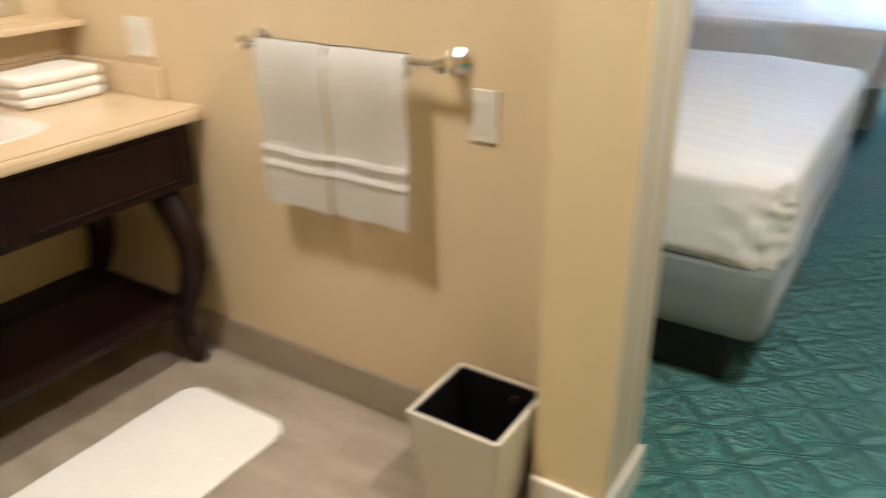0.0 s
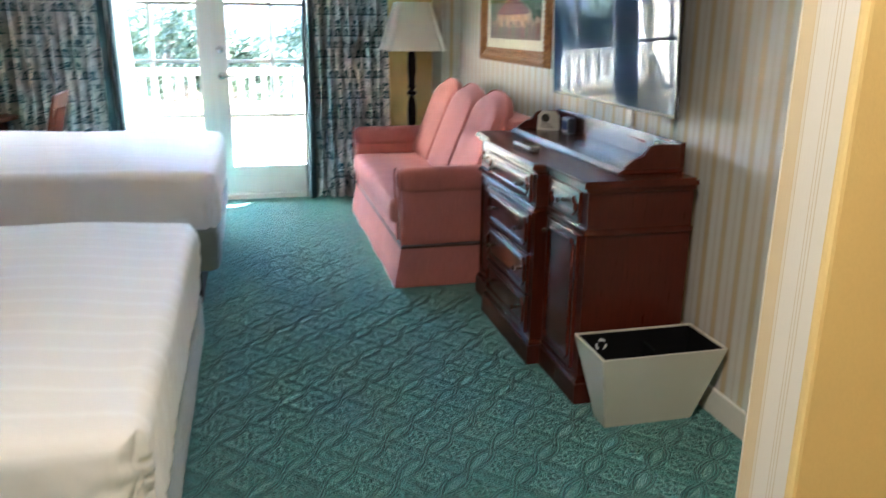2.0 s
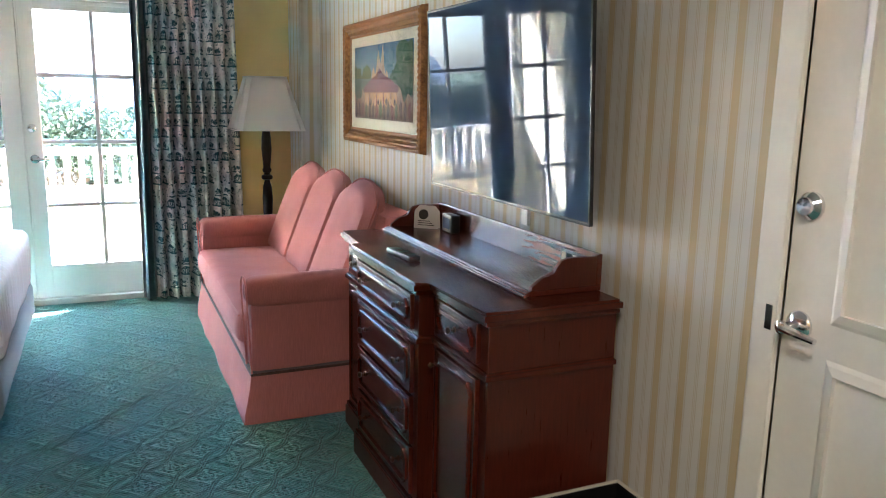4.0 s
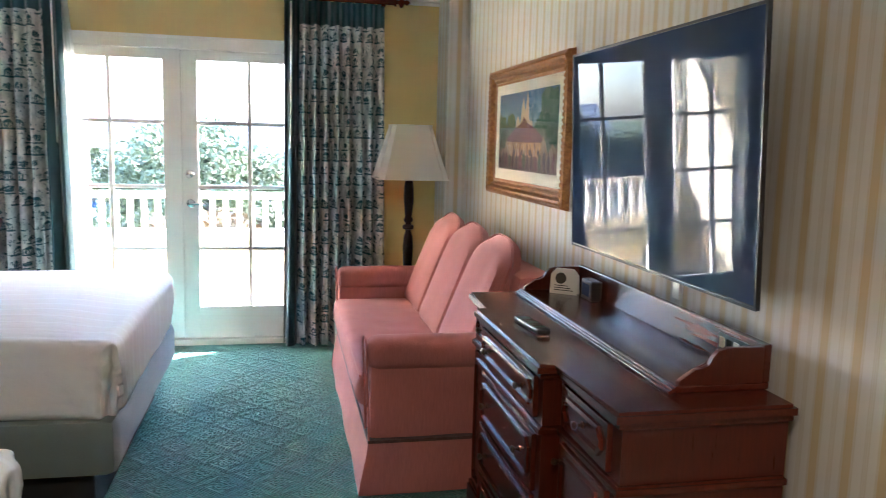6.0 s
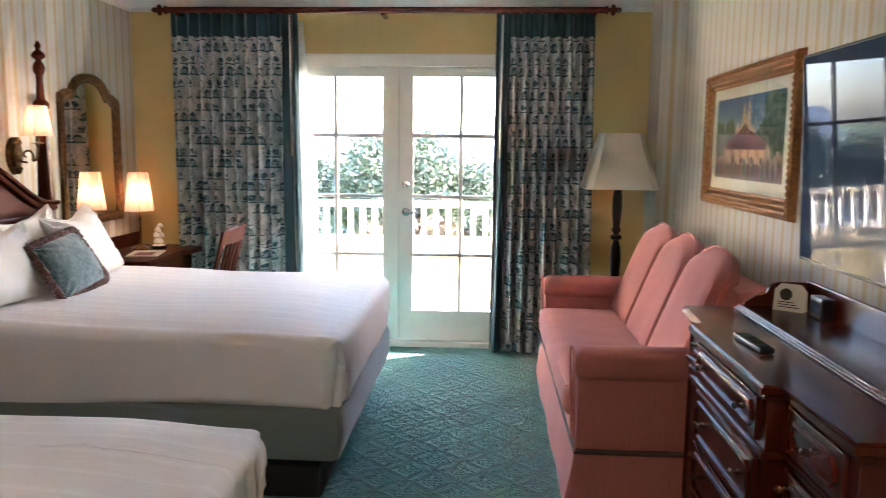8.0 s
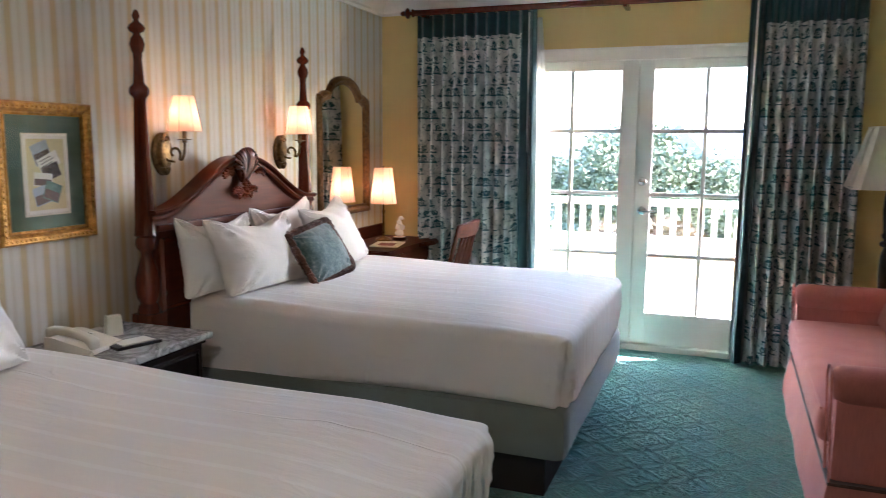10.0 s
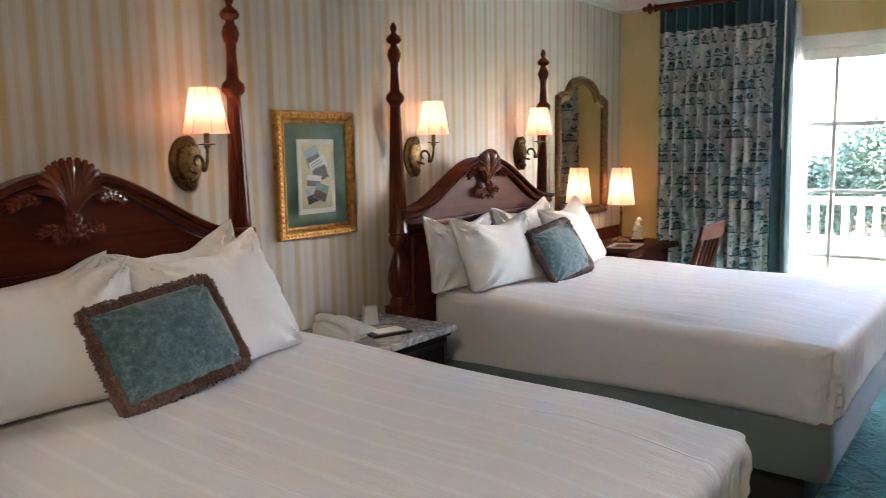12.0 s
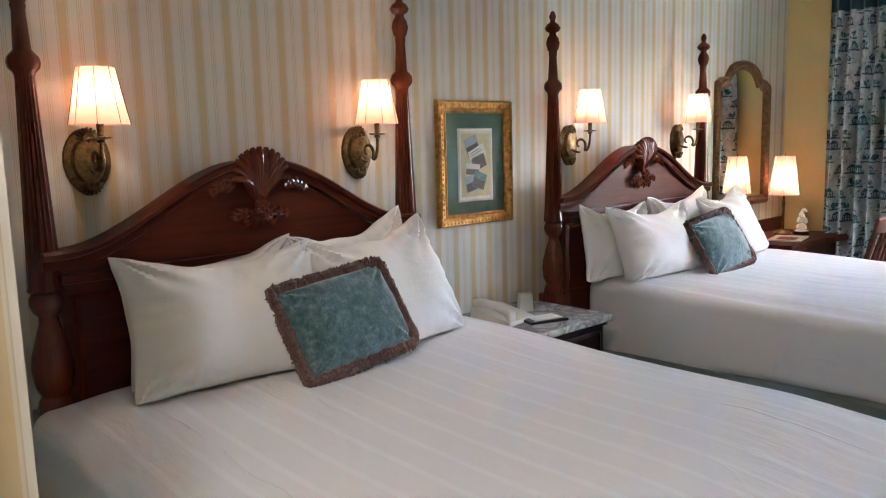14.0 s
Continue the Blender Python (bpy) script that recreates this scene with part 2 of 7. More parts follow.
def toile():
    """Printed curtain cloth: small teal scenes in staggered rows on a pale ground (u, v in metres)."""
    m = Mat("teal_toile_print", 0.9, spec=0.15)
    v = m.coord("UV")
    s = m.split(v)
    n1 = m.noise(v, 46, 5, 0.7)
    n2 = m.noise(v, 120, 3, 0.6)
    n3 = m.noise(v, 20, 3, 0.6)
    nn = m.math("SUBTRACT", n1, 0.5)

    def below(a, b):
        return m.math("LESS_THAN", a, b)

    def above(a, b):
        return m.math("GREATER_THAN", a, b)

    def both(*x):
        out = x[0]
        for k in x[1:]:
            out = m.math("MULTIPLY", out, k)
        return out

    def scene_row(pitch, wide, shift, stagger):
        row = m.math("ADD", m.math("DIVIDE", s[1], pitch), shift)
        fy = m.math("FRACT", row)
        fx = m.math("FRACT", m.math("ADD", m.math("DIVIDE", s[0], wide), m.math("ADD", m.math("MULTIPLY", m.math("FLOOR", row), stagger), m.math("MULTIPLY", nn, 0.20))))
        return fy, m.math("ABSOLUTE", m.math("SUBTRACT", fx, 0.5))

    # pavilions with a domed roof, columns and a terrace
    fy, ax = scene_row(0.165, 0.24, 0.0, 0.43)
    terrace = both(below(m.math("ABSOLUTE", m.math("SUBTRACT", fy, m.math("ADD", 0.10, m.math("MULTIPLY", nn, 0.12)))), 0.035), below(ax, m.math("ADD", 0.34, m.math("MULTIPLY", nn, 0.3))))
    roof = both(below(fy, m.math("SUBTRACT", 0.46, m.math("MULTIPLY", m.math("MULTIPLY", ax, ax), 3.2))), above(fy, 0.33), below(ax, 0.25))
    cols = both(below(m.math("ABSOLUTE", m.math("SUBTRACT", m.math("FRACT", m.math("MULTIPLY", ax, 13.0)), 0.5)), 0.28), above(fy, 0.12), below(fy, 0.35), below(ax, 0.23))
    # clumps of trees and boats between them
    gy, gx = scene_row(0.165, 0.24, 0.5, 0.71)
    dy = m.math("MULTIPLY", m.math("SUBTRACT", gy, 0.25), 1.5)
    blob = m.math("ADD", m.math("MULTIPLY", gx, gx), m.math("MULTIPLY", dy, dy))
    trees = both(below(blob, m.math("ADD", 0.032, m.math("MULTIPLY", m.math("SUBTRACT", n3, 0.5), 0.16))), above(n1, 0.44))
    water = both(below(m.math("ABSOLUTE", m.math("SUBTRACT", gy, m.math("ADD", 0.06, m.math("MULTIPLY", nn, 0.1)))), 0.030), below(gx, 0.26), above(n3, 0.42))
    twigs = both(above(n1, 0.575), above(m.noise(v, 13, 3), 0.50))
    ink = m.math("MAXIMUM", m.math("MAXIMUM", terrace, roof), m.math("MAXIMUM", m.math("MAXIMUM", cols, twigs), m.math("MAXIMUM", trees, water)))
    ink = both(ink, m.math("ADD", 0.66, m.math("MULTIPLY", above(n2, 0.47), 0.34)))
    wash = m.math("MULTIPLY", m.ramp(m.noise(v, 11, 3), [(0.38, (0, 0, 0)), (0.66, (1, 1, 1))]), 0.48)
    fac = m.math("MINIMUM", m.math("ADD", ink, wash), 1.0)
    m.colour(m.mix(fac, (0.66, 0.66, 0.61), (0.030, 0.095, 0.115)))
    m.bump(m.noise(v, 700, 2), 0.0005)
    return m.m


def marble():
    m = Mat("grey_marble", 0.16, coat=0.3)
    v = m.coord()
    warp = m.n("TexNoise", Scale=5.0, Detail=8.0, Roughness=0.6, Distortion=1.8)
    m.link(v, warp.inputs["Vector"])
    vein = m.math("ABSOLUTE", m.math("SUBTRACT", warp.outputs["Fac"], 0.5))
    m.colour(m.ramp(vein, [(0.0, (0.26, 0.25, 0.24)), (0.05, (0.50, 0.48, 0.46)), (0.16, (0.68, 0.66, 0.63))]))
    m.roughness(warp.outputs["Fac"], 0.1, 0.25)
    return m.m


def tile_floor():
    m = Mat("beige_stone_tile", 0.35)
    v = m.coord()
    n = m.noise(m.coord(scale=(1, 3, 1)), 3.0, 6)
    f = m.noise(v, 40, 3)
    m.colour(m.ramp(m.math("ADD", m.math("MULTIPLY", n, 0.8), m.math("MULTIPLY", f, 0.2)), [(0.3, (0.27, 0.22, 0.16)), (0.7, (0.42, 0.36, 0.28))]))
    m.roughness(n, 0.25, 0.45)
    m.bump(f, 0.0005)
    return m.m


def velvet():
    m = Mat("teal_velvet", 0.85, spec=0.1)
    v = m.coord()
    n = m.noise(v, 38, 6, 0.75)
    f = m.noise(v, 300, 2)
    m.colour(m.ramp(m.math("ADD", m.math("MULTIPLY", n, 0.75), m.math("MULTIPLY", f, 0.25)), [(0.36, (0.040, 0.088, 0.098)), (0.5, (0.090, 0.155, 0.165)), (0.64, (0.20, 0.28, 0.285))]))
    m.bump(n, 0.004, 0.6)
    m.b.inputs["Sheen Weight"].default_value = 0.6
    return m.m


def gilt(name, dark, light, rough=0.35, metal=0.8):
    m = Mat(name, rough, metal)
    v = m.coord()
    n = m.noise(v, 45, 5, 0.7)
    m.colour(m.ramp(n, [(0.3, dark), (0.65, light)]))
    m.roughness(n, rough - 0.1, rough + 0.2)
    m.bump(m.noise(v, 70, 4), 0.004, 0.6)
    return m.m


def shade_cloth(name, colour, through=0.5):
    m = Mat(name, 0.8, colour=colour, spec=0.2)
    f = m.noise(m.coord(), 500, 2)
    m.bump(f, 0.0004)
    tr = m.n("BsdfTranslucent")
    tr.inputs["Color"].default_value = (*colour, 1)
    mx = m.n("MixShader", Fac=through)
    out = m.t.nodes["Material Output"]
    m.link(m.b.outputs[0], mx.inputs[1])
    m.link(tr.outputs[0], mx.inputs[2])
    m.link(mx.outputs[0], out.inputs["Surface"])
    return m.m


def glass(name, tint=(1, 1, 1), rough=0.0):
    m = bpy.data.materials.new(name)
    m.use_nodes = True
    t = m.node_tree
    t.nodes.clear()
    out = t.nodes.new("ShaderNodeOutputMaterial")
    tr = t.nodes.new("ShaderNodeBsdfTransparent")
    tr.inputs[0].default_value = (*tint, 1)
    gl = t.nodes.new("ShaderNodeBsdfGlossy")
    gl.inputs["Roughness"].default_value = rough
    lw = t.nodes.new("ShaderNodeLayerWeight")
    lw.inputs["Blend"].default_value = 0.25
    fr = t.nodes.new("ShaderNodeMath")
    fr.operation = "MULTIPLY"
    fr.inputs[1].default_value = 0.30
    t.links.new(lw.outputs["Facing"], fr.inputs[0])
    mx = t.nodes.new("ShaderNodeMixShader")
    t.links.new(fr.outputs[0], mx.inputs[0])
    t.links.new(tr.outputs[0], mx.inputs[1])
    t.links.new(gl.outputs[0], mx.inputs[2])
    t.links.new(mx.outputs[0], out.inputs[0])
    return m


def glow(name, colour, strength):
    m = bpy.data.materials.new(name)
    m.use_nodes = True
    b = m.node_tree.nodes["Principled BSDF"]
    b.inputs["Base Color"].default_value = (*colour, 1)
    b.inputs["Emission Color"].default_value = (*colour, 1)
    b.inputs["Emission Strength"].default_value = strength
    return m


def foliage(name, dark, light):
    m = Mat(name, 0.6, spec=0.3)
    i = m.n("NewGeometry")
    n = m.noise(m.coord(), 1.2, 4)
    fac = m.math("ADD", m.math("MULTIPLY", i.outputs["Random Per Island"], 0.6), m.math("MULTIPLY", n, 0.4))
    m.colour(m.ramp(fac, [(0.2, dark), (0.8, light)]))
    return m.m


PAPER = wallpaper()
PAPER_END = wallpaper("cream_wall_end_paper", 0.12)
PLAIN_END = plain("cream_yellow_wall_paint", (0.70, 0.58, 0.34), 0.65, 180, 0.04)
CARPET = carpet()
YELLOW = plain("yellow_wall_paint", (0.66, 0.50, 0.20), 0.7, 200, 0.05)
BATH_PAINT = plain("beige_wall_paint", (0.67, 0.54, 0.33), 0.65, 160, 0.05, 0.0008)
WHITE = plain("white_ceiling_paint", (0.80, 0.78, 0.74), 0.8, 150, 0.03)
TRIM = plain("cream_trim_paint", (0.76, 0.72, 0.64), 0.35, 60, 0.04, 0.0003)
DOOR_WHITE = plain("white_door_paint", (0.74, 0.72, 0.66), 0.35, 60, 0.04, 0.0003)
CHERRY = wood("cherry_wood", (0.052, 0.0085, 0.0036), (0.092, 0.0155, 0.006), 0.28, 0.10, scale=30.0, spec=0.35)
CHERRY_X = wood("cherry_wood_long", (0.046, 0.0075, 0.0032), (0.096, 0.016, 0.006), 0.24, 0.12, axis=1, scale=26.0, spec=0.38)
MAHOG = wood("mahogany", (0.060, 0.011, 0.005), (0.155, 0.028, 0.009), 0.22, 0.2, spec=0.36)
MAHOG_Y = wood("mahogany_long", (0.056, 0.011, 0.005), (0.108, 0.023, 0.009), 0.34, 0.0, axis=1, spec=0.11)
DESK_WOOD = wood("desk_wood", (0.038, 0.008, 0.003), (0.09, 0.022, 0.009), 0.5, 0.0, axis=1, spec=0.08)
EBONY = wood("dark_espresso_wood", (0.006, 0.003, 0.0025), (0.020, 0.009, 0.006), 0.38, 0.06, spec=0.15)
LINEN = sateen()
PILLOW = creased("white_cotton", (0.85, 0.835, 0.81))
BOX_CLOTH = cloth("grey_green_box_cloth", (0.19, 0.225, 0.212), 900, 0.95, 0.08)
ROSE = cloth("rose_upholstery", (0.50, 0.182, 0.158), 700, 0.85, 0.13, 0.12, (1, 1, 0.06))
ROSE_CORD = cloth("rose_piping", (0.50, 0.15, 0.12), 500, 0.8, 0.1)
BRAID = cloth("brown_braid", (0.10, 0.055, 0.045), 300, 0.9, 0.4)
VELVET = velvet()
FRINGE = cloth("brown_fringe", (0.125, 0.065, 0.05), 260, 0.9, 0.6, 0.4, (1, 1, 1), 0.004)
TOILE = toile()
TEAL = cloth("teal_lining", (0.028, 0.075, 0.085), 700, 0.9, 0.12)
SHEER = shade_cloth("white_sheer", (0.85, 0.85, 0.83), 0.6)
BRASS = gilt("aged_brass", (0.045, 0.027, 0.012), (0.22, 0.14, 0.055), 0.32, 0.9)
KNOB = gilt("brown_bronze", (0.03, 0.018, 0.01), (0.11, 0.07, 0.035), 0.35, 0.9)
GOLD = gilt("gold_leaf", (0.22, 0.095, 0.018), (0.60, 0.33, 0.08), 0.33, 0.75)
GILT_WOOD = gilt("gilded_wood", (0.17, 0.065, 0.015), (0.40, 0.18, 0.05), 0.42, 0.35)
BRONZE = gilt("mirror_bronze", (0.07, 0.035, 0.014), (0.26, 0.14, 0.05), 0.4, 0.6)
CHROME = plain("chrome", (0.75, 0.75, 0.76), 0.1, 50, 0.03, 0, 1.0)
BLACK = plain("black_plastic", (0.012, 0.012, 0.013), 0.35, 200, 0.1, 0.0002)
SCREEN = Mat("television_glass", 0.010, 0.0, (0.036, 0.056, 0.11), spec=0.105)
SCREEN.b.inputs["Specular Tint"].default_value = (0.72, 0.86, 1.0, 1)
SCREEN = SCREEN.m
MIRROR = Mat("mirror_silver", 0.015, 1.0, (0.86, 0.86, 0.84)).m
GLASS = glass("window_glass", (0.68, 0.68, 0.69))
PIC_GLASS = glass("picture_glass")
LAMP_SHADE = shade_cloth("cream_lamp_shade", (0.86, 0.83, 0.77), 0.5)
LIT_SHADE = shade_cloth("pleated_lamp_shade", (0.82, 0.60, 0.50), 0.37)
WIRE = plain("shade_rib", (0.20, 0.13, 0.08), 0.6)
BULB = glow("lamp_bulb", (1.0, 0.70, 0.40), 2.5)
MARBLE = marble()
TILE = tile_floor()
STONE = plain("cream_stone_counter", (0.66, 0.52, 0.33), 0.22, 90, 0.12, 0.0002, coat=0.3)
TOWEL = cloth("white_terry", (0.84, 0.82, 0.77), 300, 0.95, 0.05, 0.4, (1, 1, 1), 0.001)
CERAMIC = plain("white_ceramic", (0.78, 0.75, 0.68), 0.12, 40, 0.02, 0.0, coat=0.5)
BIN = plain("ivory_leatherette", (0.60, 0.56, 0.46), 0.55, 350, 0.06, 0.0006)
BIN_IN = plain("black_bin_liner", (0.005, 0.005, 0.005), 0.8, 200, 0.2, 0, spec=0.1)
PHONE = plain("ivory_phone_plastic", (0.70, 0.66, 0.56), 0.4, 200, 0.03)
CARD = plain("white_card", (0.78, 0.76, 0.70), 0.7, 300, 0.03)
INK = plain("dark_ink", (0.05, 0.045, 0.04), 0.7, 300, 0.1)
MAT_GREEN = plain("green_mount", (0.13, 0.20, 0.165), 0.8, 400, 0.04)
MAT_CREAM = plain("cream_mount", (0.74, 0.70, 0.56), 0.8, 400, 0.03)
PHOTO = plain("sepia_photo", (0.30, 0.29, 0.26), 0.6, 60, 0.6, 0)
PHOTO_L = plain("pale_photo", (0.55, 0.53, 0.48), 0.6, 40, 0.4, 0)
FIG_WHITE = plain("white_figurine", (0.80, 0.77, 0.68), 0.3, 80, 0.05)
RUBBER = plain("black_base_plastic", (0.015, 0.014, 0.014), 0.6, 150, 0.2)

# ---------------------------------------------------------------- mesh helpers
ORIGIN = {}


def thing(name, at, label, category, group="", kind=""):
    ob = new(name)
    ob.empty_display_size = 0.05
    ob.location = at
    ORIGIN[ob] = Vector(at)
    return tagged(ob, label, category, group, kind)


def part(name, bm, material, parent=None, label="", smooth=False):
    """Links a bmesh in world metres as one mesh object under a thing or a part."""
    off = ORIGIN.get(parent, Vector())
    bmesh.ops.translate(bm, verts=bm.verts, vec=-off)
    bmesh.ops.recalc_face_normals(bm, faces=bm.faces)
    me = bpy.data.meshes.new(name)
    bm.to_mesh(me)
    bm.free()
    me.materials.append(material)
    if smooth:
        me.polygons.foreach_set("use_smooth", [True] * len(me.polygons))
        me.set_sharp_from_angle(angle=radians(smooth if smooth is not True else 40))
    ob = new(name, me)
    if parent is not None:
        ob.parent = parent
    ORIGIN[ob] = off
    return tagged(ob, label)


def solo(name, bm, material, label, category, group="", kind="", smooth=False):
    return tagged(part(name, bm, material, None, label, smooth), "", category, group, kind)


def structure(name, bm, material, label, category, smooth=False):
    return solo(name, bm, material, label, category, "", "structure", smooth)


def box(x0, x1, y0, y1, z0, z1, bevel=0.0, bm=None, seg=2):
    own = bmesh.new()
    bmesh.ops.create_cube(own, size=1)
    for v in own.verts:
        v.co = Vector(((x0 + x1) / 2 + v.co.x * (x1 - x0), (y0 + y1) / 2 + v.co.y * (y1 - y0), (z0 + z1) / 2 + v.co.z * (z1 - z0)))
    if bevel:
        bmesh.ops.bevel(own, geom=own.edges[:], offset=bevel, segments=seg, affect="EDGES", profile=0.6)
    return add(bm, own)


def add(bm, own):
    """Adds one bmesh to another (or returns it, if there is no other)."""
    if bm is None:
        return own
    tmp = bpy.data.meshes.new("tmp")
    own.to_mesh(tmp)
    own.free()
    bm.from_mesh(tmp)
    bpy.data.meshes.remove(tmp)
    return bm


def moved(bm, m):
    bmesh.ops.transform(bm, matrix=m, verts=bm.verts)
    return bm


def lathe(profile, at=(0, 0, 0), n=20, flutes=0, depth=0.0, span=None):
    """Turns (radius, z) pairs round the z axis at a place; flutes cut between the two heights of span."""
    bm = bmesh.new()
    rings = []
    for r, z in profile:
        ring = []
        for i in range(n):
            a = 2 * math.pi * i / n
            rr = r
            if flutes and span[0] < z < span[1]:
                rr = r - depth * (0.5 + 0.5 * math.cos(a * flutes))
            ring.append(bm.verts.new((at[0] + rr * math.cos(a), at[1] + rr * math.sin(a), at[2] + z)))
        rings.append(ring)
    for a, b in zip(rings, rings[1:]):
        for i in range(n):
            bm.faces.new((a[i], a[(i + 1) % n], b[(i + 1) % n], b[i]))
    bm.faces.new(rings[0][::-1])
    bm.faces.new(rings[-1])
    return bm


def tube(points, radius, n=8, closed=False):
    """A round bar along points; radius may be a list."""
    bm = bmesh.new()
    pts = [Vector(p) for p in points]
    rad = radius if isinstance(radius, (list, tuple)) else [radius] * len(pts)
    rings, q, last = [], None, None
    for i, p in enumerate(pts):
        a = pts[i - 1] if (i or closed) else p
        b = pts[(i + 1) % len(pts)] if (i + 1 < len(pts) or closed) else p
        way = (b - a).normalized()
        q = way.to_track_quat("Z", "Y") if q is None else last.rotation_difference(way) @ q
        last = way
        rot = q.to_matrix()
        rings.append([bm.verts.new(p + rot @ Vector((rad[i] * math.cos(2 * math.pi * k / n), rad[i] * math.sin(2 * math.pi * k / n), 0))) for k in range(n)])
    pairs = list(zip(rings, rings[1:])) + ([(rings[-1], rings[0])] if closed else [])
    for a, b in pairs:
        for k in range(n):
            bm.faces.new((a[k], a[(k + 1) % n], b[(k + 1) % n], b[k]))
    if not closed:
        bm.faces.new(rings[0][::-1])
        bm.faces.new(rings[-1])
    return bm


def prism(outline, depth, bevel=0.0):
    """A closed outline (a, b) extruded along the third axis: verts (a, b, 0..depth)."""
    bm = bmesh.new()
    bot = [bm.verts.new((a, b, 0)) for a, b in outline]
    top = [bm.verts.new((a, b, depth)) for a, b in outline]
    bm.faces.new(bot[::-1])
    face = bm.faces.new(top)
    for i in range(len(bot)):
        j = (i + 1) % len(bot)
        bm.faces.new((bot[i], bot[j], top[j], top[i]))
    if bevel:
        bmesh.ops.bevel(bm, geom=list(face.edges), offset=bevel, segments=2, affect="EDGES")
    return bm


def sweep_frame(profile, y0, y1, z0, z1, x, side=1):
    """A picture frame round a rectangle in the plane x: profile of (outward, proud) pairs, mitred."""
    bm = bmesh.new()
    loops = []
    for out, proud in profile:
        px = x + side * proud
        loops.append([bm.verts.new(c) for c in ((px, y0 - out, z0 - out), (px, y1 + out, z0 - out), (px, y1 + out, z1 + out), (px, y0 - out, z1 + out))])
    for a, b in zip(loops, loops[1:] + loops[:1]):
        for i in range(4):
            bm.faces.new((a[i], a[(i + 1) % 4], b[(i + 1) % 4], b[i]))
    return bm


def soft_box(x0, x1, y0, y1, z0, z1, r, n=14, wobble=0.0, freq=4.0, fn=None):
    """A box with wide round edges, for mattresses and cushions; wobble in metres; fn(co) may shape it further."""
    bm = bmesh.new()
    lo, hi = Vector((x0, y0, z0)), Vector((x1, y1, z1))
    size = hi - lo
    counts = [max(4, int(n * s / max(size))) for s in size]
    rr = min(r, min(size) / 2 * 0.99)
    verts = {}

    def vert(i, j, k):
        key = (i, j, k)
        if key not in verts:
            co = Vector((lo.x + size.x * i / counts[0], lo.y + size.y * j / counts[1], lo.z + size.z * k / counts[2]))
            inner = Vector((min(max(co[a], lo[a] + rr), hi[a] - rr) for a in range(3)))
            d = co - inner
            if d.length > 1e-9:
                # spread the grid over the round edge, then push it to the radius
                d = d.normalized() * rr
                co = inner + d
            if wobble:
                co = co + Vector((noise.noise(co * freq), noise.noise(co * freq + Vector((9, 3, 1))), noise.noise(co * freq + Vector((2, 7, 5))))) * wobble
            if fn:
                co = fn(co)
            verts[key] = bm.verts.new(co)
        return verts[key]

    for ax in range(3):
        b, c = [a for a in range(3) if a != ax]
        for endv in (0, counts[ax]):
            for p in range(counts[b]):
                for q in range(counts[c]):
                    quad = []
                    for dp, dq in ((0, 0), (1, 0), (1, 1), (0, 1)):
                        idx = [0, 0, 0]
                        idx[ax], idx[b], idx[c] = endv, p + dp, q + dq
                        quad.append(vert(*idx))
                    bm.faces.new(quad)
    return bm


def pillow(w, h, t, seed=0, n=22, wrinkle=0.012, ears=0.05, slump=0.0):
    """A stuffed pillow lying in the xy plane, w by h, t thick; slump makes the y- side fuller; creases run in from the corners."""
    bm = bmesh.new()
    for s in (1, -1):
        grid = []
        for i in range(n + 1):
            row = []
            for j in range(n + 1):
                # finer towards the seams
                u, v = math.sin((i / n - 0.5) * math.pi), math.sin((j / n - 0.5) * math.pi)
                edge = max(abs(u), abs(v))
                wob = 1 + 0.02 * noise.noise(Vector((u * 2 + seed, v * 2, seed * 1.7)))
                x = u * w / 2 * (1 - ears * 1.3 * (1 - v ** 2)) * wob
                y = v * h / 2 * (1 - ears * 1.3 * (1 - u ** 2)) * wob
                # round the corner tips
                cr = max(0.0, abs(u) + abs(v) - 1.80) * 0.12
                x, y = x * (1 - cr), y * (1 - cr)
                # the filling sinks and the upper seam sags between its corners
                y -= slump * 0.26 * (1 - u * u) ** 1.5 * smoothstep(-0.4, 1.0, v) * (1 + 0.4 * noise.noise(Vector((u * 3, seed, 0))))
                full = max(0.0, (1 - u * u) * (1 - v * v))
                z = s * t / 2 * full ** 0.46 * (1 - slump * v) * (0.8 + 0.2 * (1 - u * u))
                if edge < 0.9999:
                    rim = 1 - edge ** 10
                    p = Vector((x * 5 + seed * 3.1, y * 5, s * 2 + seed))
                    z += wrinkle * noise.noise(p) * rim
                    for cx, cy in ((1, 1), (1, -1), (-1, 1), (-1, -1)):
                        dx, dy = cx * 1.02 - u, cy * 1.02 - v
                        far = math.hypot(dx, dy)
                        ang = math.atan2(dy * cy, dx * cx)
                        amp = math.exp(-(far / 0.55) ** 2) * min(1, far * 5)
                        z += s * wrinkle * 0.75 * amp * math.sin(ang * 11 + seed * 2.3 + cx + cy + 2.5 * noise.noise(p)) * rim
                    # short gathers along the seams
                    along = u if abs(v) > abs(u) else v
                    z += s * wrinkle * 0.45 * noise.noise(Vector((along * 9, seed, s))) * smoothstep(0.55, 0.92, edge) * rim
                row.append(bm.verts.new((x, y, z)))
            grid.append(row)
        for i in range(n):
            for j in range(n):
                q = (grid[i][j], grid[i + 1][j], grid[i + 1][j + 1], grid[i][j + 1])
                bm.faces.new(q if s > 0 else q[::-1])
    bmesh.ops.remove_doubles(bm, verts=bm.verts, dist=0.0004)
    return bm


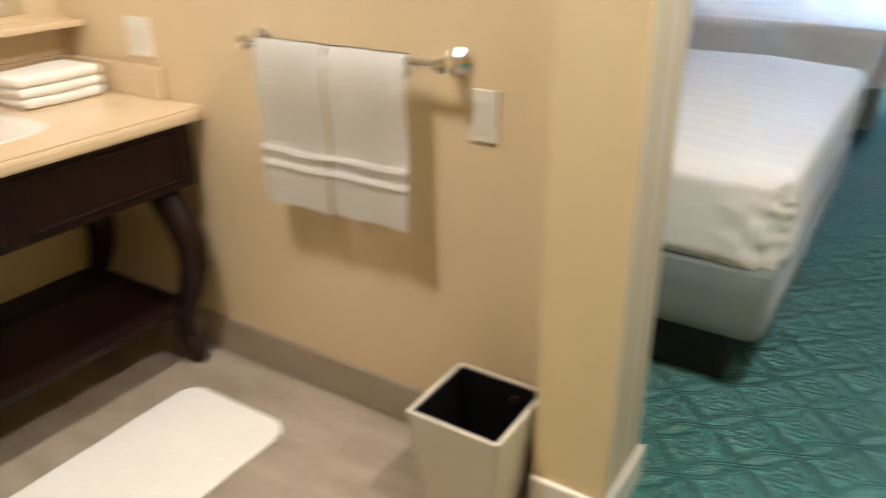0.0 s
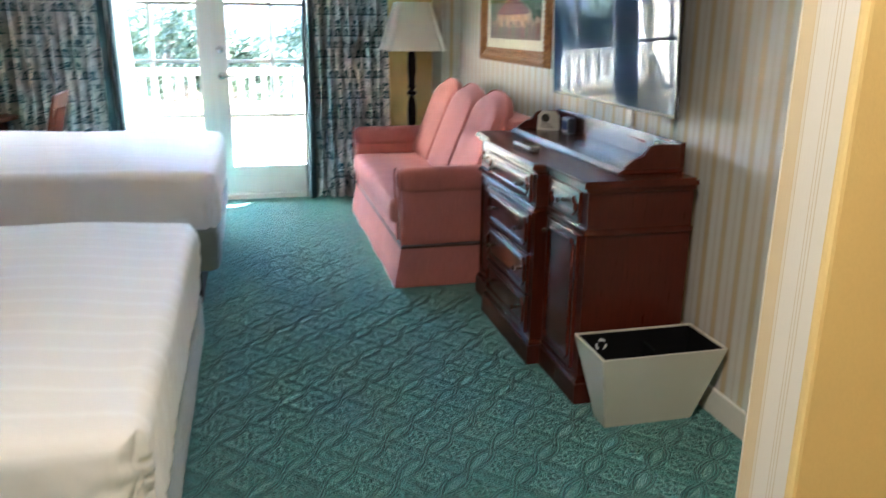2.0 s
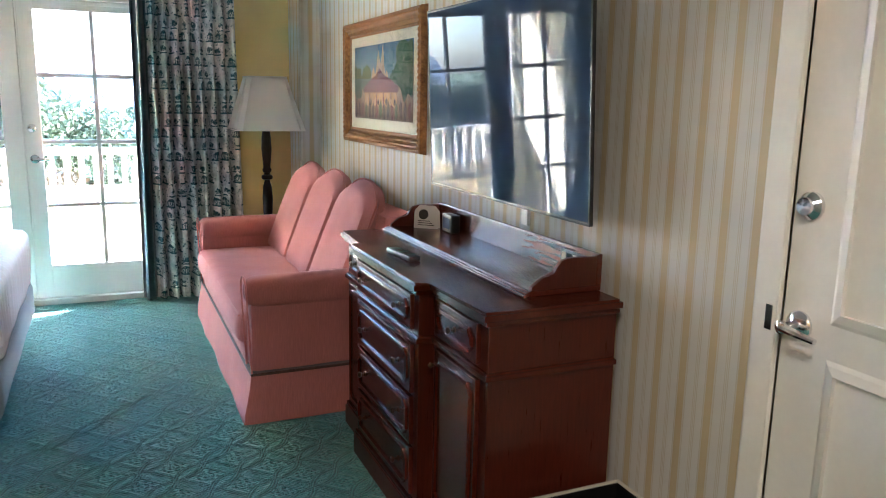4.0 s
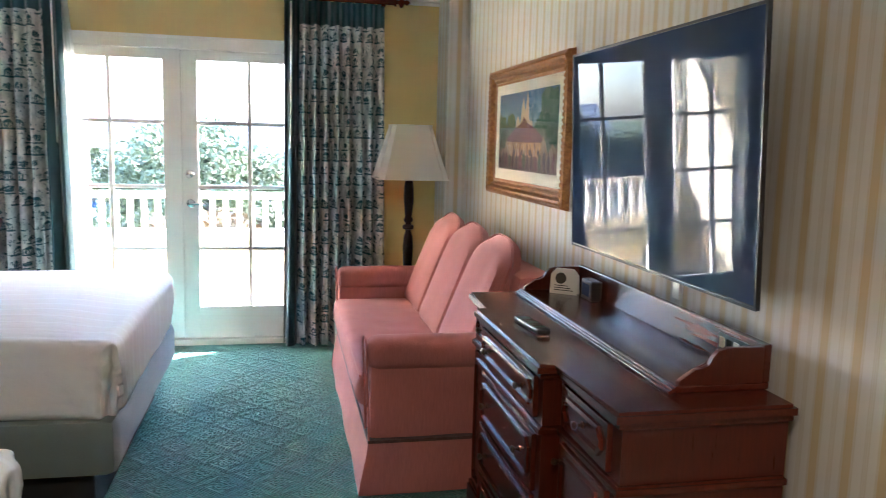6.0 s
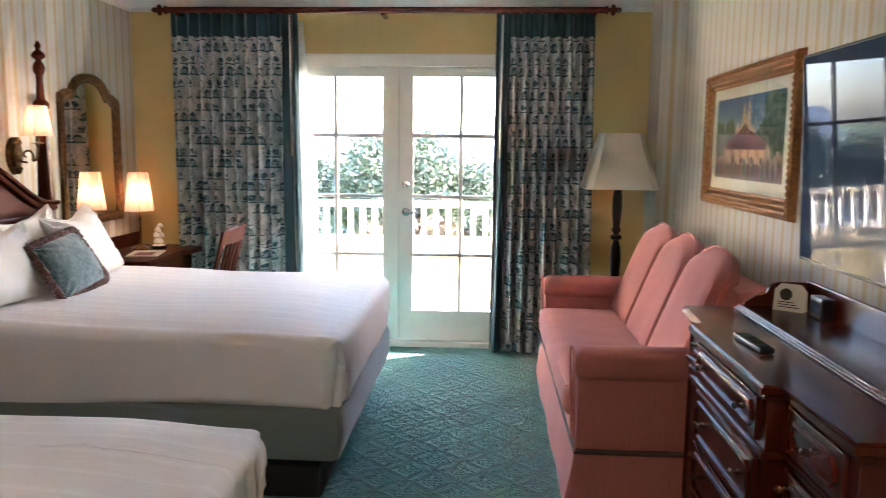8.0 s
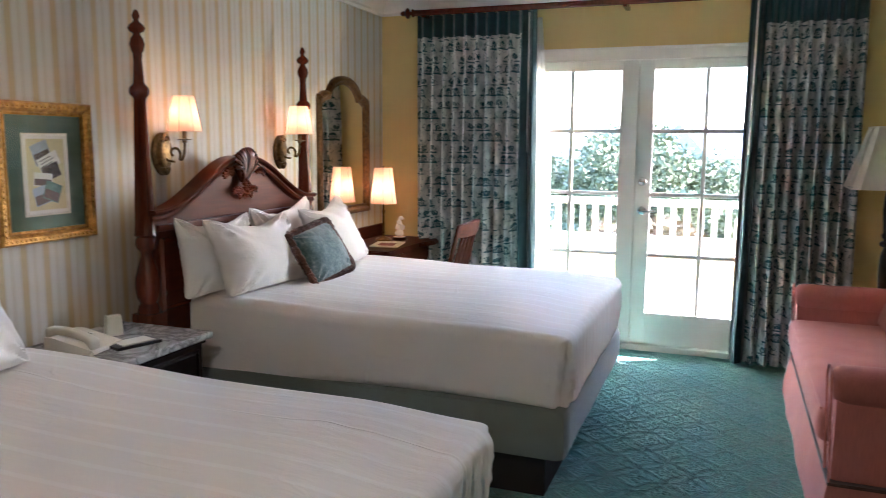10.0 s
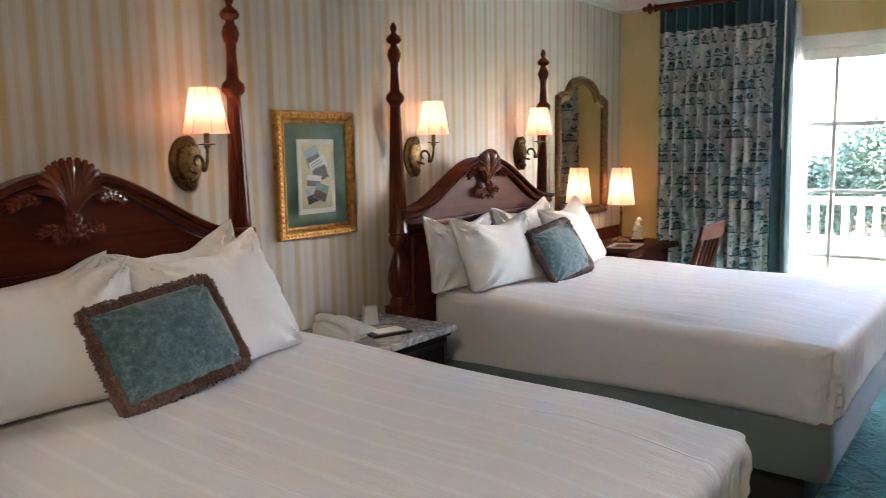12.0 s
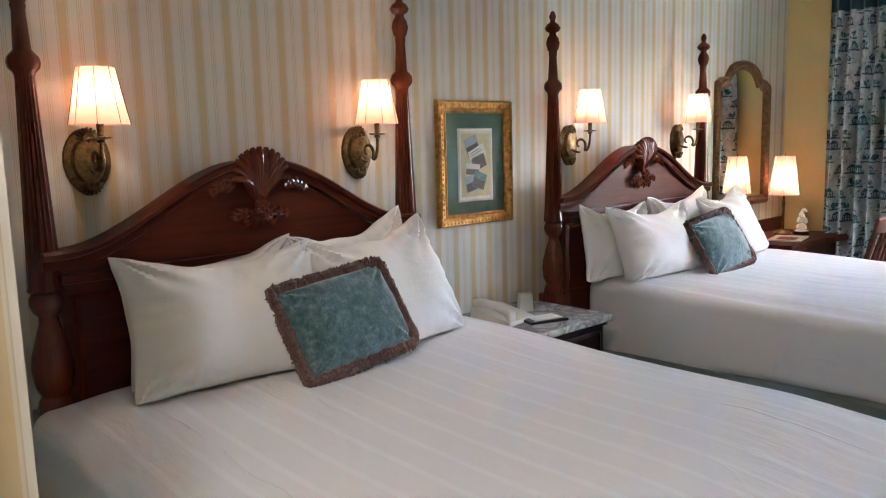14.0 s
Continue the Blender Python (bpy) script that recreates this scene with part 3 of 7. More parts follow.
def settle(bm, z0, spread=0.5):
    """Press what would sink under z0 flat on it, and let it spread."""
    for v in bm.verts:
        sink = z0 + 0.03 - v.co.z
        if sink > 0:
            lift = 0.03 * math.exp(-sink / 0.03)
            v.co.z = z0 + lift
            v.co.x += spread * max(0.0, sink - 0.03)
    return bm


def ruffle(w, h, deep, seed=0):
    """A shaggy fringe round a w by h cushion: a rough roll with many short tufts."""
    rnd = random.Random(seed)
    loop = []
    for (ax, ay), (bx, by) in zip(((-1, -1), (1, -1), (1, 1), (-1, 1)), ((1, -1), (1, 1), (-1, 1), (-1, -1))):
        for k in range(24):
            t = k / 24
            loop.append(((ax + (bx - ax) * t) * (w / 2 + 0.008) + rnd.uniform(-.003, .003), (ay + (by - ay) * t) * (h / 2 + 0.008) + rnd.uniform(-.003, .003), rnd.uniform(-.004, .004)))
    bm = tube(loop, [rnd.uniform(0.017, 0.023) for _ in loop], 7, True)
    per = 2 * (w + h)
    count = 520
    for i in range(count):
        d = per * i / count
        if d < w:
            p, o = Vector((-w / 2 + d, -h / 2, 0)), Vector((0, -1, 0))
        elif d < w + h:
            p, o = Vector((w / 2, -h / 2 + d - w, 0)), Vector((1, 0, 0))
        elif d < 2 * w + h:
            p, o = Vector((w / 2 - (d - w - h), h / 2, 0)), Vector((0, 1, 0))
        else:
            p, o = Vector((-w / 2, h / 2 - (d - 2 * w - h), 0)), Vector((-1, 0, 0))
        for k in range(4):                            # loops of twisted thread, curling over the roll
            side = rnd.uniform(-1, 1)
            q = p + Vector((rnd.uniform(-.004, .004), rnd.uniform(-.004, .004), 0.016 * side))
            tip = p + o * deep * (1.05 - 0.45 * abs(side)) * rnd.uniform(0.75, 1.05) + Vector((rnd.uniform(-.005, .005), rnd.uniform(-.005, .005), 0.020 * side))
            bulge = (q + tip) / 2 + Vector((0, 0, 0.006 * side)) + o * 0.004
            a = o.cross(Vector((0, 0, 1))) * 0.0032
            rings = []
            for c0, sz in ((q, 0.8), (bulge, 1.25), (tip, 0.6)):
                b = (Vector((0, 0, 1)) * abs(1 - abs(side)) + o * side) * 0.0032
                rings.append([bm.verts.new(c0 + a * sz), bm.verts.new(c0 + b * sz), bm.verts.new(c0 - a * sz), bm.verts.new(c0 - b * sz)])
            for g0, g1 in zip(rings, rings[1:]):
                for e in range(4):
                    bm.faces.new((g0[e], g0[(e + 1) % 4], g1[(e + 1) % 4], g1[e]))
            bm.faces.new(rings[-1])
    return bm


def smoothstep(a, b, x):
    t = min(1.0, max(0.0, (x - a) / (b - a)))
    return t * t * (3 - 2 * t)


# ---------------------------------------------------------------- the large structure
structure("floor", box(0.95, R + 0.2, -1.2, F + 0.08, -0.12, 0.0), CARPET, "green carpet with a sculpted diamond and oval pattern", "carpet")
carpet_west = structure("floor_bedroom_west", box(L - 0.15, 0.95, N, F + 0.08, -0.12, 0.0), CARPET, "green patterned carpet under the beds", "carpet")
structure("floor_bathroom", box(-1.3, 0.95, -1.2, N, -0.12, -0.002), TILE, "beige stone tiled bathroom floor", "floor")
structure("ceiling", box(-1.3, R + 0.3, -1.3, F + 0.15, CEIL, CEIL + 0.1), WHITE, "smooth white painted ceiling", "ceiling")

structure("wall_west", box(L - 0.15, L, N, F + 0.15, 0, CEIL), PAPER, "wall with cream and tan striped wallpaper", "wall")
# east wall with the connecting door's opening
DY0, DY1, DH = 2.46, 3.318, 2.05
bm = box(R, R + 0.15, DY1, F + 0.15, 0, CEIL)
box(R, R + 0.15, N - 0.12, DY0, 0, CEIL, bm=bm)
box(R, R + 0.15, DY0, DY1, DH, CEIL, bm=bm)
structure("wall_east", bm, PAPER, "wall with cream and tan striped wallpaper", "wall")
structure("wall_pier", box(2.885, R, 7.55, F, 0, CEIL), PAPER, "shallow striped pier in the corner of the room", "wall")
# north wall round the balcony doors
GX0, GX1, GZ = 0.14, 2.045, 2.09
bm = box(L, GX0, F, F + 0.15, 0, CEIL)
box(GX1, 2.885, F, F + 0.15, 0, CEIL, bm=bm)
box(GX0, GX1, F, F + 0.15, GZ, CEIL, bm=bm)
structure("wall_north", bm, YELLOW, "plain yellow painted wall round the balcony doors", "wall")
# wall between bedroom and bathroom, ending in a pilaster
structure("wall_south", box(L - 0.15, 0.79, 2.18, 2.368, 0, CEIL), PAPER, "striped wall between bedroom and bathroom", "wall")
structure("wall_bathroom", box(-0.99, 0.79, 2.11, 2.18, 0, CEIL), BATH_PAINT, "beige painted bathroom wall", "wall")
structure("wall_pilaster", box(0.778, 0.953, 2.004, 2.225, 0, CEIL), PAPER_END, "striped wall end beside the bathroom", "wall")
structure("wall_pilaster_front", box(0.772, 0.955, 1.988, 2.004, 0, CEIL, 0.005), PLAIN_END, "plain cream wall end facing the hall", "wall")
structure("wall_entry", box(2.075, R, 2.146, N, 0, CEIL), PAPER_END, "striped wall end at the entry", "wall")
structure("wall_entry_front", box(2.072, R, 2.128, 2.146, 0, CEIL, 0.006), YELLOW, "plain cream wall facing the hall", "wall")
structure("wall_bathroom_west", box(-1.13, -0.99, -1.2, 2.18, 0, CEIL), BATH_PAINT, "beige painted wall behind the vanity", "wall")
structure("wall_hall_east", box(2.55, 2.70, -1.2, 2.13, 0, CEIL), YELLOW, "plain yellow hall wall", "wall")
structure("wall_hall_south", box(-1.13, 2.70, -1.35, -1.2, 0, CEIL), YELLOW, "plain yellow hall wall", "wall")


def crown(name, run, z=CEIL):
    """Stepped white cornice between two corners of the ceiling; run = (x0, y0, x1, y1, inward x, inward y)."""
    x0, y0, x1, y1, ix, iy = run
    prof = [(0.0, 0.17), (0.012, 0.17), (0.014, 0.15), (0.035, 0.14), (0.05, 0.105), (0.085, 0.06), (0.115, 0.045), (0.12, 0.02), (0.15, 0.018), (0.15, 0.0), (0.0, 0.0)]
    bm = bmesh.new()
    ends = []
    for x, y in ((x0, y0), (x1, y1)):
        ends.append([bm.verts.new((x + ix * o, y + iy * o, z - d)) for o, d in prof])
    for i in range(len(prof)):
        j = (i + 1) % len(prof)
        bm.faces.new((ends[0][i], ends[0][j], ends[1][j], ends[1][i]))
    return structure(name, bm, WHITE, "white stepped cornice", "cornice")


crown("trim_cornice_north", (L, F, 2.885, F, 0, -1))
crown("trim_cornice_west", (L, N, L, F, 1, 0))
crown("trim_cornice_east", (R, N, R, 7.55, -1, 0))


def baseboard(name, x0, x1, y0, y1, mat=TRIM, h=0.105, label="cream painted baseboard"):
    bm = box(x0, x1, y0, y1, 0, h, 0.004)
    return structure(name, bm, mat, label, "baseboard")


baseboard("baseboard_east", R - 0.016, R, DY1 + 0.085, 7.55)
baseboard("baseboard_west", L, L + 0.016, 2.368, F)
baseboard("baseboard_north", GX1 + 0.07, 2.885, F - 0.016, F)
baseboard("baseboard_entry", 2.06, 2.075, 2.125, 2.255)
baseboard("baseboard_pilaster_front", 0.775, 0.953, 1.974, 1.99)
baseboard("baseboard_pilaster_side", 0.953, 0.968, 1.974, 2.235)
baseboard("baseboard_bathroom", -0.985, 0.79, 2.098, 2.11, TILE, 0.125, "beige tile skirting")
baseboard("baseboard_bathroom_west", -0.99, -0.976, -1.2, 2.098, TILE, 0.125, "beige tile skirting")

# connecting door
door = thing("door_1", (R, (DY0 + DY1) / 2, 0), "closed cream connecting door with chrome deadbolt and lever", "door", kind="structure")
part("door_leaf", box(R + 0.006, R + 0.05, DY0, DY1, 0.01, DH, 0.003), TRIM, door)
for za, zb in ((0.18, 0.88), (1.02, 1.92)):
    part("door_panel", sweep_frame([(0, 0), (0.0, 0.012), (0.02, 0.006), (0.03, 0.0)], DY0 + 0.16, DY1 - 0.16, za, zb, R + 0.0055, -1), TRIM, door)
casing = box(R - 0.014, R + 0.05, DY1, DY1 + 0.075, 0, DH + 0.07, 0.006)
box(R - 0.014, R + 0.05, DY0 - 0.075, DY0, 0, DH + 0.07, 0.006, casing)
box(R - 0.014, R + 0.05, DY0, DY1, DH, DH + 0.07, 0.006, casing)
part("door_casing", casing, TRIM, door)
part("plinth_block", box(R - 0.024, R - 0.0145, DY1 - 0.002, DY1 + 0.08, 0, 0.15, 0.003), TRIM, door)
rose = moved(lathe([(0.034, 0), (0.034, 0.006), (0.028, 0.012), (0.012, 0.016), (0.012, 0.05), (0.016, 0.055), (0.016, 0.062), (0.008, 0.066)]), pose(R + 0.006, 3.268, 0.968, 0, -90, 0))
lever = part("lever_handle", rose, CHROME, door, "polished chrome lever handle", True)
part("lever", tube([(R - 0.052, 3.268, 0.968), (R - 0.056, 3.225, 0.966), (R - 0.054, 3.175, 0.961)], [0.011, 0.010, 0.007]), CHROME, lever, "", True)
part("deadbolt", moved(lathe([(0.032, 0), (0.032, 0.01), (0.024, 0.018), (0.02, 0.022), (0.02, 0.03), (0.004, 0.031)]), pose(R + 0.006, 3.268, 1.245, 0, -90, 0)), CHROME, door, "polished chrome deadbolt", True)
part("strike_plate", box(R - 0.0165, R - 0.0142, 3.330, 3.350, 0.94, 1.00), CHROME, door)

# balcony doors
fd = thing("door_2", ((GX0 + GX1) / 2, F, 0), "closed white glazed double balcony doors", "door", kind="structure")
bm = box(GX0 - 0.06, GX0 + 0.035, F - 0.018, F + 0.12, 0, GZ, 0.004)
box(GX1 - 0.035, GX1 + 0.06, F - 0.018, F + 0.12, 0, GZ, 0.004, bm)
box(GX0 - 0.06, GX1 + 0.06, F - 0.018, F + 0.12, GZ - 0.022, GZ + 0.062, 0.004, bm)
box(GX0 - 0.07, GX1 + 0.07, F - 0.03, F - 0.018, GZ + 0.045, GZ + 0.064, 0.003, bm)
part("door_frame", bm, DOOR_WHITE, fd)
part("threshold", box(GX0 + 0.035, GX1 - 0.035, F - 0.03, F + 0.14, 0.0, 0.042, 0.006), DOOR_WHITE, fd, "white painted threshold")
MID = 1.093
for gx0, gx1, dx0, dx1 in ((0.275, 0.973, GX0 + 0.036, MID - 0.002), (1.199, 1.90, MID + 0.002, GX1 - 0.036)):
    y0, y1 = F + 0.02, F + 0.065
    gz0, gz1 = 0.275, 2.0
    leaf = box(dx0, gx0, y0, y1, 0.043, 2.0665, 0.003)
    box(gx1, dx1, y0, y1, 0.043, 2.0665, 0.003, leaf)
    box(gx0, gx1, y0, y1, 0.043, gz0, 0.003, leaf)
    box(gx0, gx1, y0, y1, gz1, 2.0665, 0.003, leaf)
    leaf_ob = part("door_leaf", leaf, DOOR_WHITE, fd)
    part("astragal", box((gx1 if gx0 < 1 else dx0) + 0.0, (gx1 if gx0 < 1 else dx0) + 0.0 + 0.012, y0 - 0.008, y0 - 0.001, 0.05, 2.06, 0.002), DOOR_WHITE, leaf_ob)
    mx = (gx0 + gx1) / 2
    zs = [gz0, 0.694, 1.13, 1.575, gz1]
    part("glazing_bar", box(mx - 0.0135, mx + 0.0135, y0 + 0.004, y1 - 0.004, gz0, gz1, 0.003), DOOR_WHITE, leaf_ob)
    for z in zs[1:-1]:
        part("glazing_bar", box(gx0, gx1, y0 + 0.006, y1 - 0.006, z - 0.013, z + 0.013, 0.003), DOOR_WHITE, leaf_ob)
    for xa, xb in ((gx0, mx - 0.011), (mx + 0.011, gx1)):
        for za, zb in zip(zs, zs[1:]):
            p = part("pane", box(xa, xb, y0 + 0.02, y0 + 0.024, za, zb), GLASS, leaf_ob)
            p.visible_shadow = False
part("meeting_strip", box(MID - 0.02, MID + 0.02, F + 0.0655, F + 0.076, 0.05, 2.06, 0.002), DOOR_WHITE, fd)
part("door_closer_track", box(1.42, 1.98, F + 0.005, F + 0.02, 2.038, 2.058, 0.002), DOOR_WHITE, fd)
h = part("lever_handle", moved(lathe([(0.03, 0), (0.03, 0.006), (0.022, 0.014), (0.011, 0.02), (0.011, 0.045), (0.004, 0.05)]), pose(1.145, F + 0.02, 1.014, 90, 0, 0)), CHROME, fd, "chrome lever handle", True)
part("lever", tube([(1.145, F - 0.02, 1.014), (1.19, F - 0.026, 1.014), (1.245, F - 0.022, 1.011)], [0.010, 0.009, 0.007]), CHROME, h, "", True)
part("deadbolt", moved(lathe([(0.03, 0), (0.03, 0.008), (0.024, 0.016), (0.012, 0.018), (0.012, 0.028), (0.003, 0.03)]), pose(1.143, F + 0.02, 1.221, 90, 0, 0)), CHROME, fd, "chrome deadbolt", True)

# ---------------------------------------------------------------- beds
def post_mesh(x, y):
    prof = [(0.001, 2.05), (0.010, 2.042), (0.017, 2.022), (0.011, 2.004), (0.015, 1.996), (0.030, 1.985), (0.038, 1.970), (0.030, 1.955), (0.016, 1.948),
            (0.018, 1.938), (0.027, 1.925), (0.033, 1.900), (0.026, 1.872), (0.019, 1.862), (0.021, 1.852), (0.018, 1.84), (0.024, 1.735), (0.030, 1.728),
            (0.041, 1.715), (0.044, 1.700), (0.041, 1.685), (0.030, 1.674), (0.027, 1.668)]
    prof += [(0.027 + 0.021 * k / 14, 1.66 - 0.59 * k / 14) for k in range(15)]
    prof += [(0.050, 1.062), (0.040, 1.052), (0.046, 1.042), (0.048, 1.020), (0.040, 1.0), (0.026, 0.985), (0.027, 0.965), (0.038, 0.93), (0.054, 0.87), (0.058, 0.83),
             (0.052, 0.78), (0.038, 0.75), (0.046, 0.735), (0.05, 0.72), (0.05, 0.70)]
    prof = [(r, z) for r, z in reversed(prof)]
    bm = lathe(prof, (x, y, 0), 48, 16, 0.007, (1.07, 1.665))
    box(x - 0.055, x + 0.055, y - 0.055, y + 0.055, 0.30, 0.705, 0.006, bm)
    add(bm, lathe([(0.03, 0), (0.045, 0.03), (0.05, 0.12), (0.04, 0.26), (0.05, 0.30)], (x, y, 0), 20))
    return bm


def arch(t):
    """Height of the headboard's top over its half width t in 0..1: an ogee that rises from the shoulders to a flat crest."""
    return 1.155 + 0.235 * (1 - smoothstep(0.06, 0.93, t))


def shell_mesh(x, y, z):
    """The carved crest: a scalloped fan of ribs over a knot of petals, with leaf sprays above and below."""
    bm = bmesh.new()

    def lobe(pts, rad):
        add(bm, tube([(x + px, y + py, z + pz) for px, py, pz in pts], rad, 8))

    count = 13
    for k in range(count):                            # ribs rise together, then spread like a palm
        a = radians(-84 + 168 * k / (count - 1))
        ey, ez = 0.108 * math.sin(a), 0.020 + 0.128 * max(0.0, math.cos(a)) ** 0.7
        pts, rad = [], []
        for i in range(11):
            t = i / 10
            b0, b1, b2 = (1 - t) ** 2, 2 * t * (1 - t), t * t
            py = b0 * 0.010 * math.sin(a) + b1 * 0.030 * math.sin(a) + b2 * ey
            pz = b0 * -0.045 + b1 * (0.055 + 0.03 * math.cos(a)) + b2 * ez
            pts.append((0.016 + 0.030 * math.sin(t * 2.3), py, pz))
            rad.append(0.0045 + 0.0085 * math.sin(min(1.0, t * 1.08) * math.pi * 0.60) * (1.0 if t < 0.99 else 0.5))
        lobe(pts, rad)
    for k in range(9):                                # solid back of the fan
        a = radians(-72 + 18 * k)
        lobe([(0.004, 0.0, -0.03), (0.012, 0.05 * math.sin(a), 0.045 + 0.02 * math.cos(a)), (0.012, 0.096 * math.sin(a), 0.015 + 0.115 * math.cos(a))], [0.010, 0.020, 0.016])
    for side in (-1, 1):
        for y0, z0, y1, z1, leaves, size in ((0.085, 0.035, 0.185, 0.005, 5, 1.0), (0.015, -0.082, 0.105, -0.078, 4, 0.9), (0.008, -0.085, 0.05, -0.105, 2, 0.8)):
            tilt = math.atan2(z1 - z0, y1 - y0)
            for i in range(leaves):                   # overlapping leaves along a bent stem
                f = i / max(1, leaves - 1)
                py, pz = y0 + (y1 - y0) * 0.72 * f, z0 + (z1 - z0) * 0.72 * f + 0.010 * math.sin(f * 3.1)
                for spread in (-32, 0, 30):
                    a = tilt + radians(spread)
                    ln = (0.046 - 0.012 * f) * size
                    pts = [(0.012 + 0.016 * math.sin(t * 2.7), side * (py + ln * t * math.cos(a)), pz + ln * t * math.sin(a)) for t in (0, 0.25, 0.5, 0.75, 1)]
                    lobe(pts, [0.004, 0.008 * size, 0.010 * size, 0.008 * size, 0.002])
    for i in range(7):                                # knot of petals
        a = radians(60 * i)
        add(bm, moved(lathe([(0.002, -0.018), (0.013, -0.008), (0.014, 0.004), (0.003, 0.018)], (0, 0, 0), 8),
                      pose(x + 0.036, y + (0.018 * math.sin(a) if i < 6 else 0), z - 0.052 + (0.022 * math.cos(a) if i < 6 else 0))))
    for side in (-1, 0, 1):                           # hanging petals below
        lobe([(0.024, side * 0.008, -0.075), (0.034, side * 0.018, -0.095), (0.022, side * 0.026, -0.125 + 0.008 * abs(side))], [0.006, 0.010, 0.002])
    return bm


def stand(cx, cy, cz, lean, yaw=0.0, roll=0.0):
    """Pose that stands a pillow up on its long side, leaning back to the headboard."""
    m = Matrix(((0, -math.sin(radians(lean)), math.cos(radians(lean)), cx), (1, 0, 0, cy), (0, math.cos(radians(lean)), math.sin(radians(lean)), cz), (0, 0, 0, 1)))
    return m @ pose(0, 0, 0, 0, 0, roll) @ pose(0, 0, 0, 0, yaw, 0)


def bed(yn, yf, pn, pf, foot, top_z, which, pillows, cushion):
    xh = -0.70
    b = thing("bed", (0.2, (yn + yf) / 2, 0), "made bed, white linen, carved dark headboard, " + which, "bed", "beds")
    base = box(-0.60, foot - 0.105, yn + 0.11, yf - 0.11, 0.0, 0.215, 0.008)
    part("base", base, RUBBER, b, "recessed black bed base")
    part("box_spring", soft_box(-0.68, foot, yn, yf, 0.195, 0.428, 0.045, 40, 0.004, 3.0), BOX_CLOTH, b, "grey-green cloth covered box spring", True)

    def drape(co):
        # the sheet is tight over the top, rounds over the shoulders and is gathered at the foot corners
        mid = (yn + yf) / 2
        out = Vector(co)
        near = min(co.y - yn, yf - co.y)
        ends = foot - co.x
        sgn = 1 if co.y < mid else -1
        low = smoothstep(0.70, 0.45, co.z)
        body = smoothstep(0.715, 0.62, co.z)
        if near < 0.05 or ends < 0.06:
            # corners turn round a soft radius
            rad = 0.055 + 0.045 * low
            dx, dy = rad - (ends - 0.015), rad - (near - 0.012)
            if dx > 0 and dy > 0:
                far = math.hypot(dx, dy)
                if far > rad:
                    out.x += (dx / far * rad - dx)
                    out.y -= sgn * (dy / far * rad - dy)
            corner = math.exp(-((max(near, 0) + max(ends, 0)) / 0.17) ** 2) * body
            soft = math.exp(-(min(near, 1.0) / 0.5) ** 2) * body * (ends < 0.06)
            crump = 0.009 * noise.noise(Vector((co.x * 15, co.y * 15, co.z * 19))) + 0.004 * noise.noise(Vector((co.x * 34, co.y * 34, co.z * 30)))
            fold = 0.006 * math.sin(near * 75 + 5 * (0.7 - co.z)) + 0.004 * noise.noise(Vector((co.y * 22, co.z * 6, 1.0)))
            slow = 0.008 * noise.noise(Vector((co.x * 3.2, co.y * 3.2, 0.3 + co.z * 2)))
            push = max(-0.006, crump * corner + fold * soft + slow * body)
            if ends < 0.06:
                out.x += push
            if near < 0.05:
                out.y -= sgn * push
            out.z += (1 - low) * 0.022 * smoothstep(0.9, 1.6, ends)
            out.z += low * (0.010 * math.sin(co.x * 3.1 + co.y * 2.3) - 0.03 * smoothstep(0.9, 1.6, ends))
        else:
            crown = 0.014 * smoothstep(0.05, 0.24, near) * smoothstep(0.06, 0.30, ends) + 0.022 * smoothstep(0.9, 1.6, ends)
            out.z += crown + 0.002 * math.sin(co.x * 5 + 3 * math.sin(co.y * 4)) + 0.003 * noise.noise(Vector((co.x * 2.2, co.y * 7, 0)))
        out.z -= 0.020 * smoothstep(0.45, 0.0, ends) * smoothstep(0.45, 0.70, co.z)
        return out

    part("bed_linen", soft_box(-0.68, foot + 0.004, yn + 0.012, yf - 0.012, 0.412, top_z + 0.004, 0.05, 170, 0.003, 3.5, drape), LINEN, b, "smoothed white striped bed linen", True)
    # headboard
    half, mid = (pf - pn) / 2 - 0.03, (pn + pf) / 2
    steps = 40
    top = [(mid - half + 2 * half * i / steps) for i in range(steps + 1)]
    outline = [(y, arch(abs(y - mid) / half) - 0.03) for y in top] + [(mid + half, 0.30), (mid - half, 0.30)]
    bm = prism([(y, z) for y, z in outline], 0.035)
    hb = part("headboard", moved(bm, Matrix(((0, 0, 1, xh - 0.045), (1, 0, 0, 0), (0, 1, 0, 0), (0, 0, 0, 1)))), MAHOG_Y, b, "arched dark polished headboard")
    mould = bmesh.new()
    rings = []
    prof = [(-0.055, -0.034), (0.016, -0.034), (0.022, -0.020), (0.016, -0.008), (0.034, -0.002), (0.040, 0.012), (0.030, 0.020), (-0.055, 0.020)]
    for y in top:
        yy = mid + (y - mid) * (half + 0.045) / half
        z = arch(abs(y - mid) / half)
        rings.append([mould.verts.new((xh + px, yy, z + pz)) for px, pz in prof])
    for a, c in zip(rings, rings[1:]):
        for i in range(len(prof)):
            j = (i + 1) % len(prof)
            mould.faces.new((a[i], a[j], c[j], c[i]))
    mould.faces.new(rings[0])
    mould.faces.new(rings[-1][::-1])
    part("top_moulding", mould, MAHOG_Y, hb, "", 35)
    part("rail", box(xh - 0.012, xh + 0.016, mid - half, mid + half, 1.075, 1.105, 0.008), MAHOG_Y, hb)
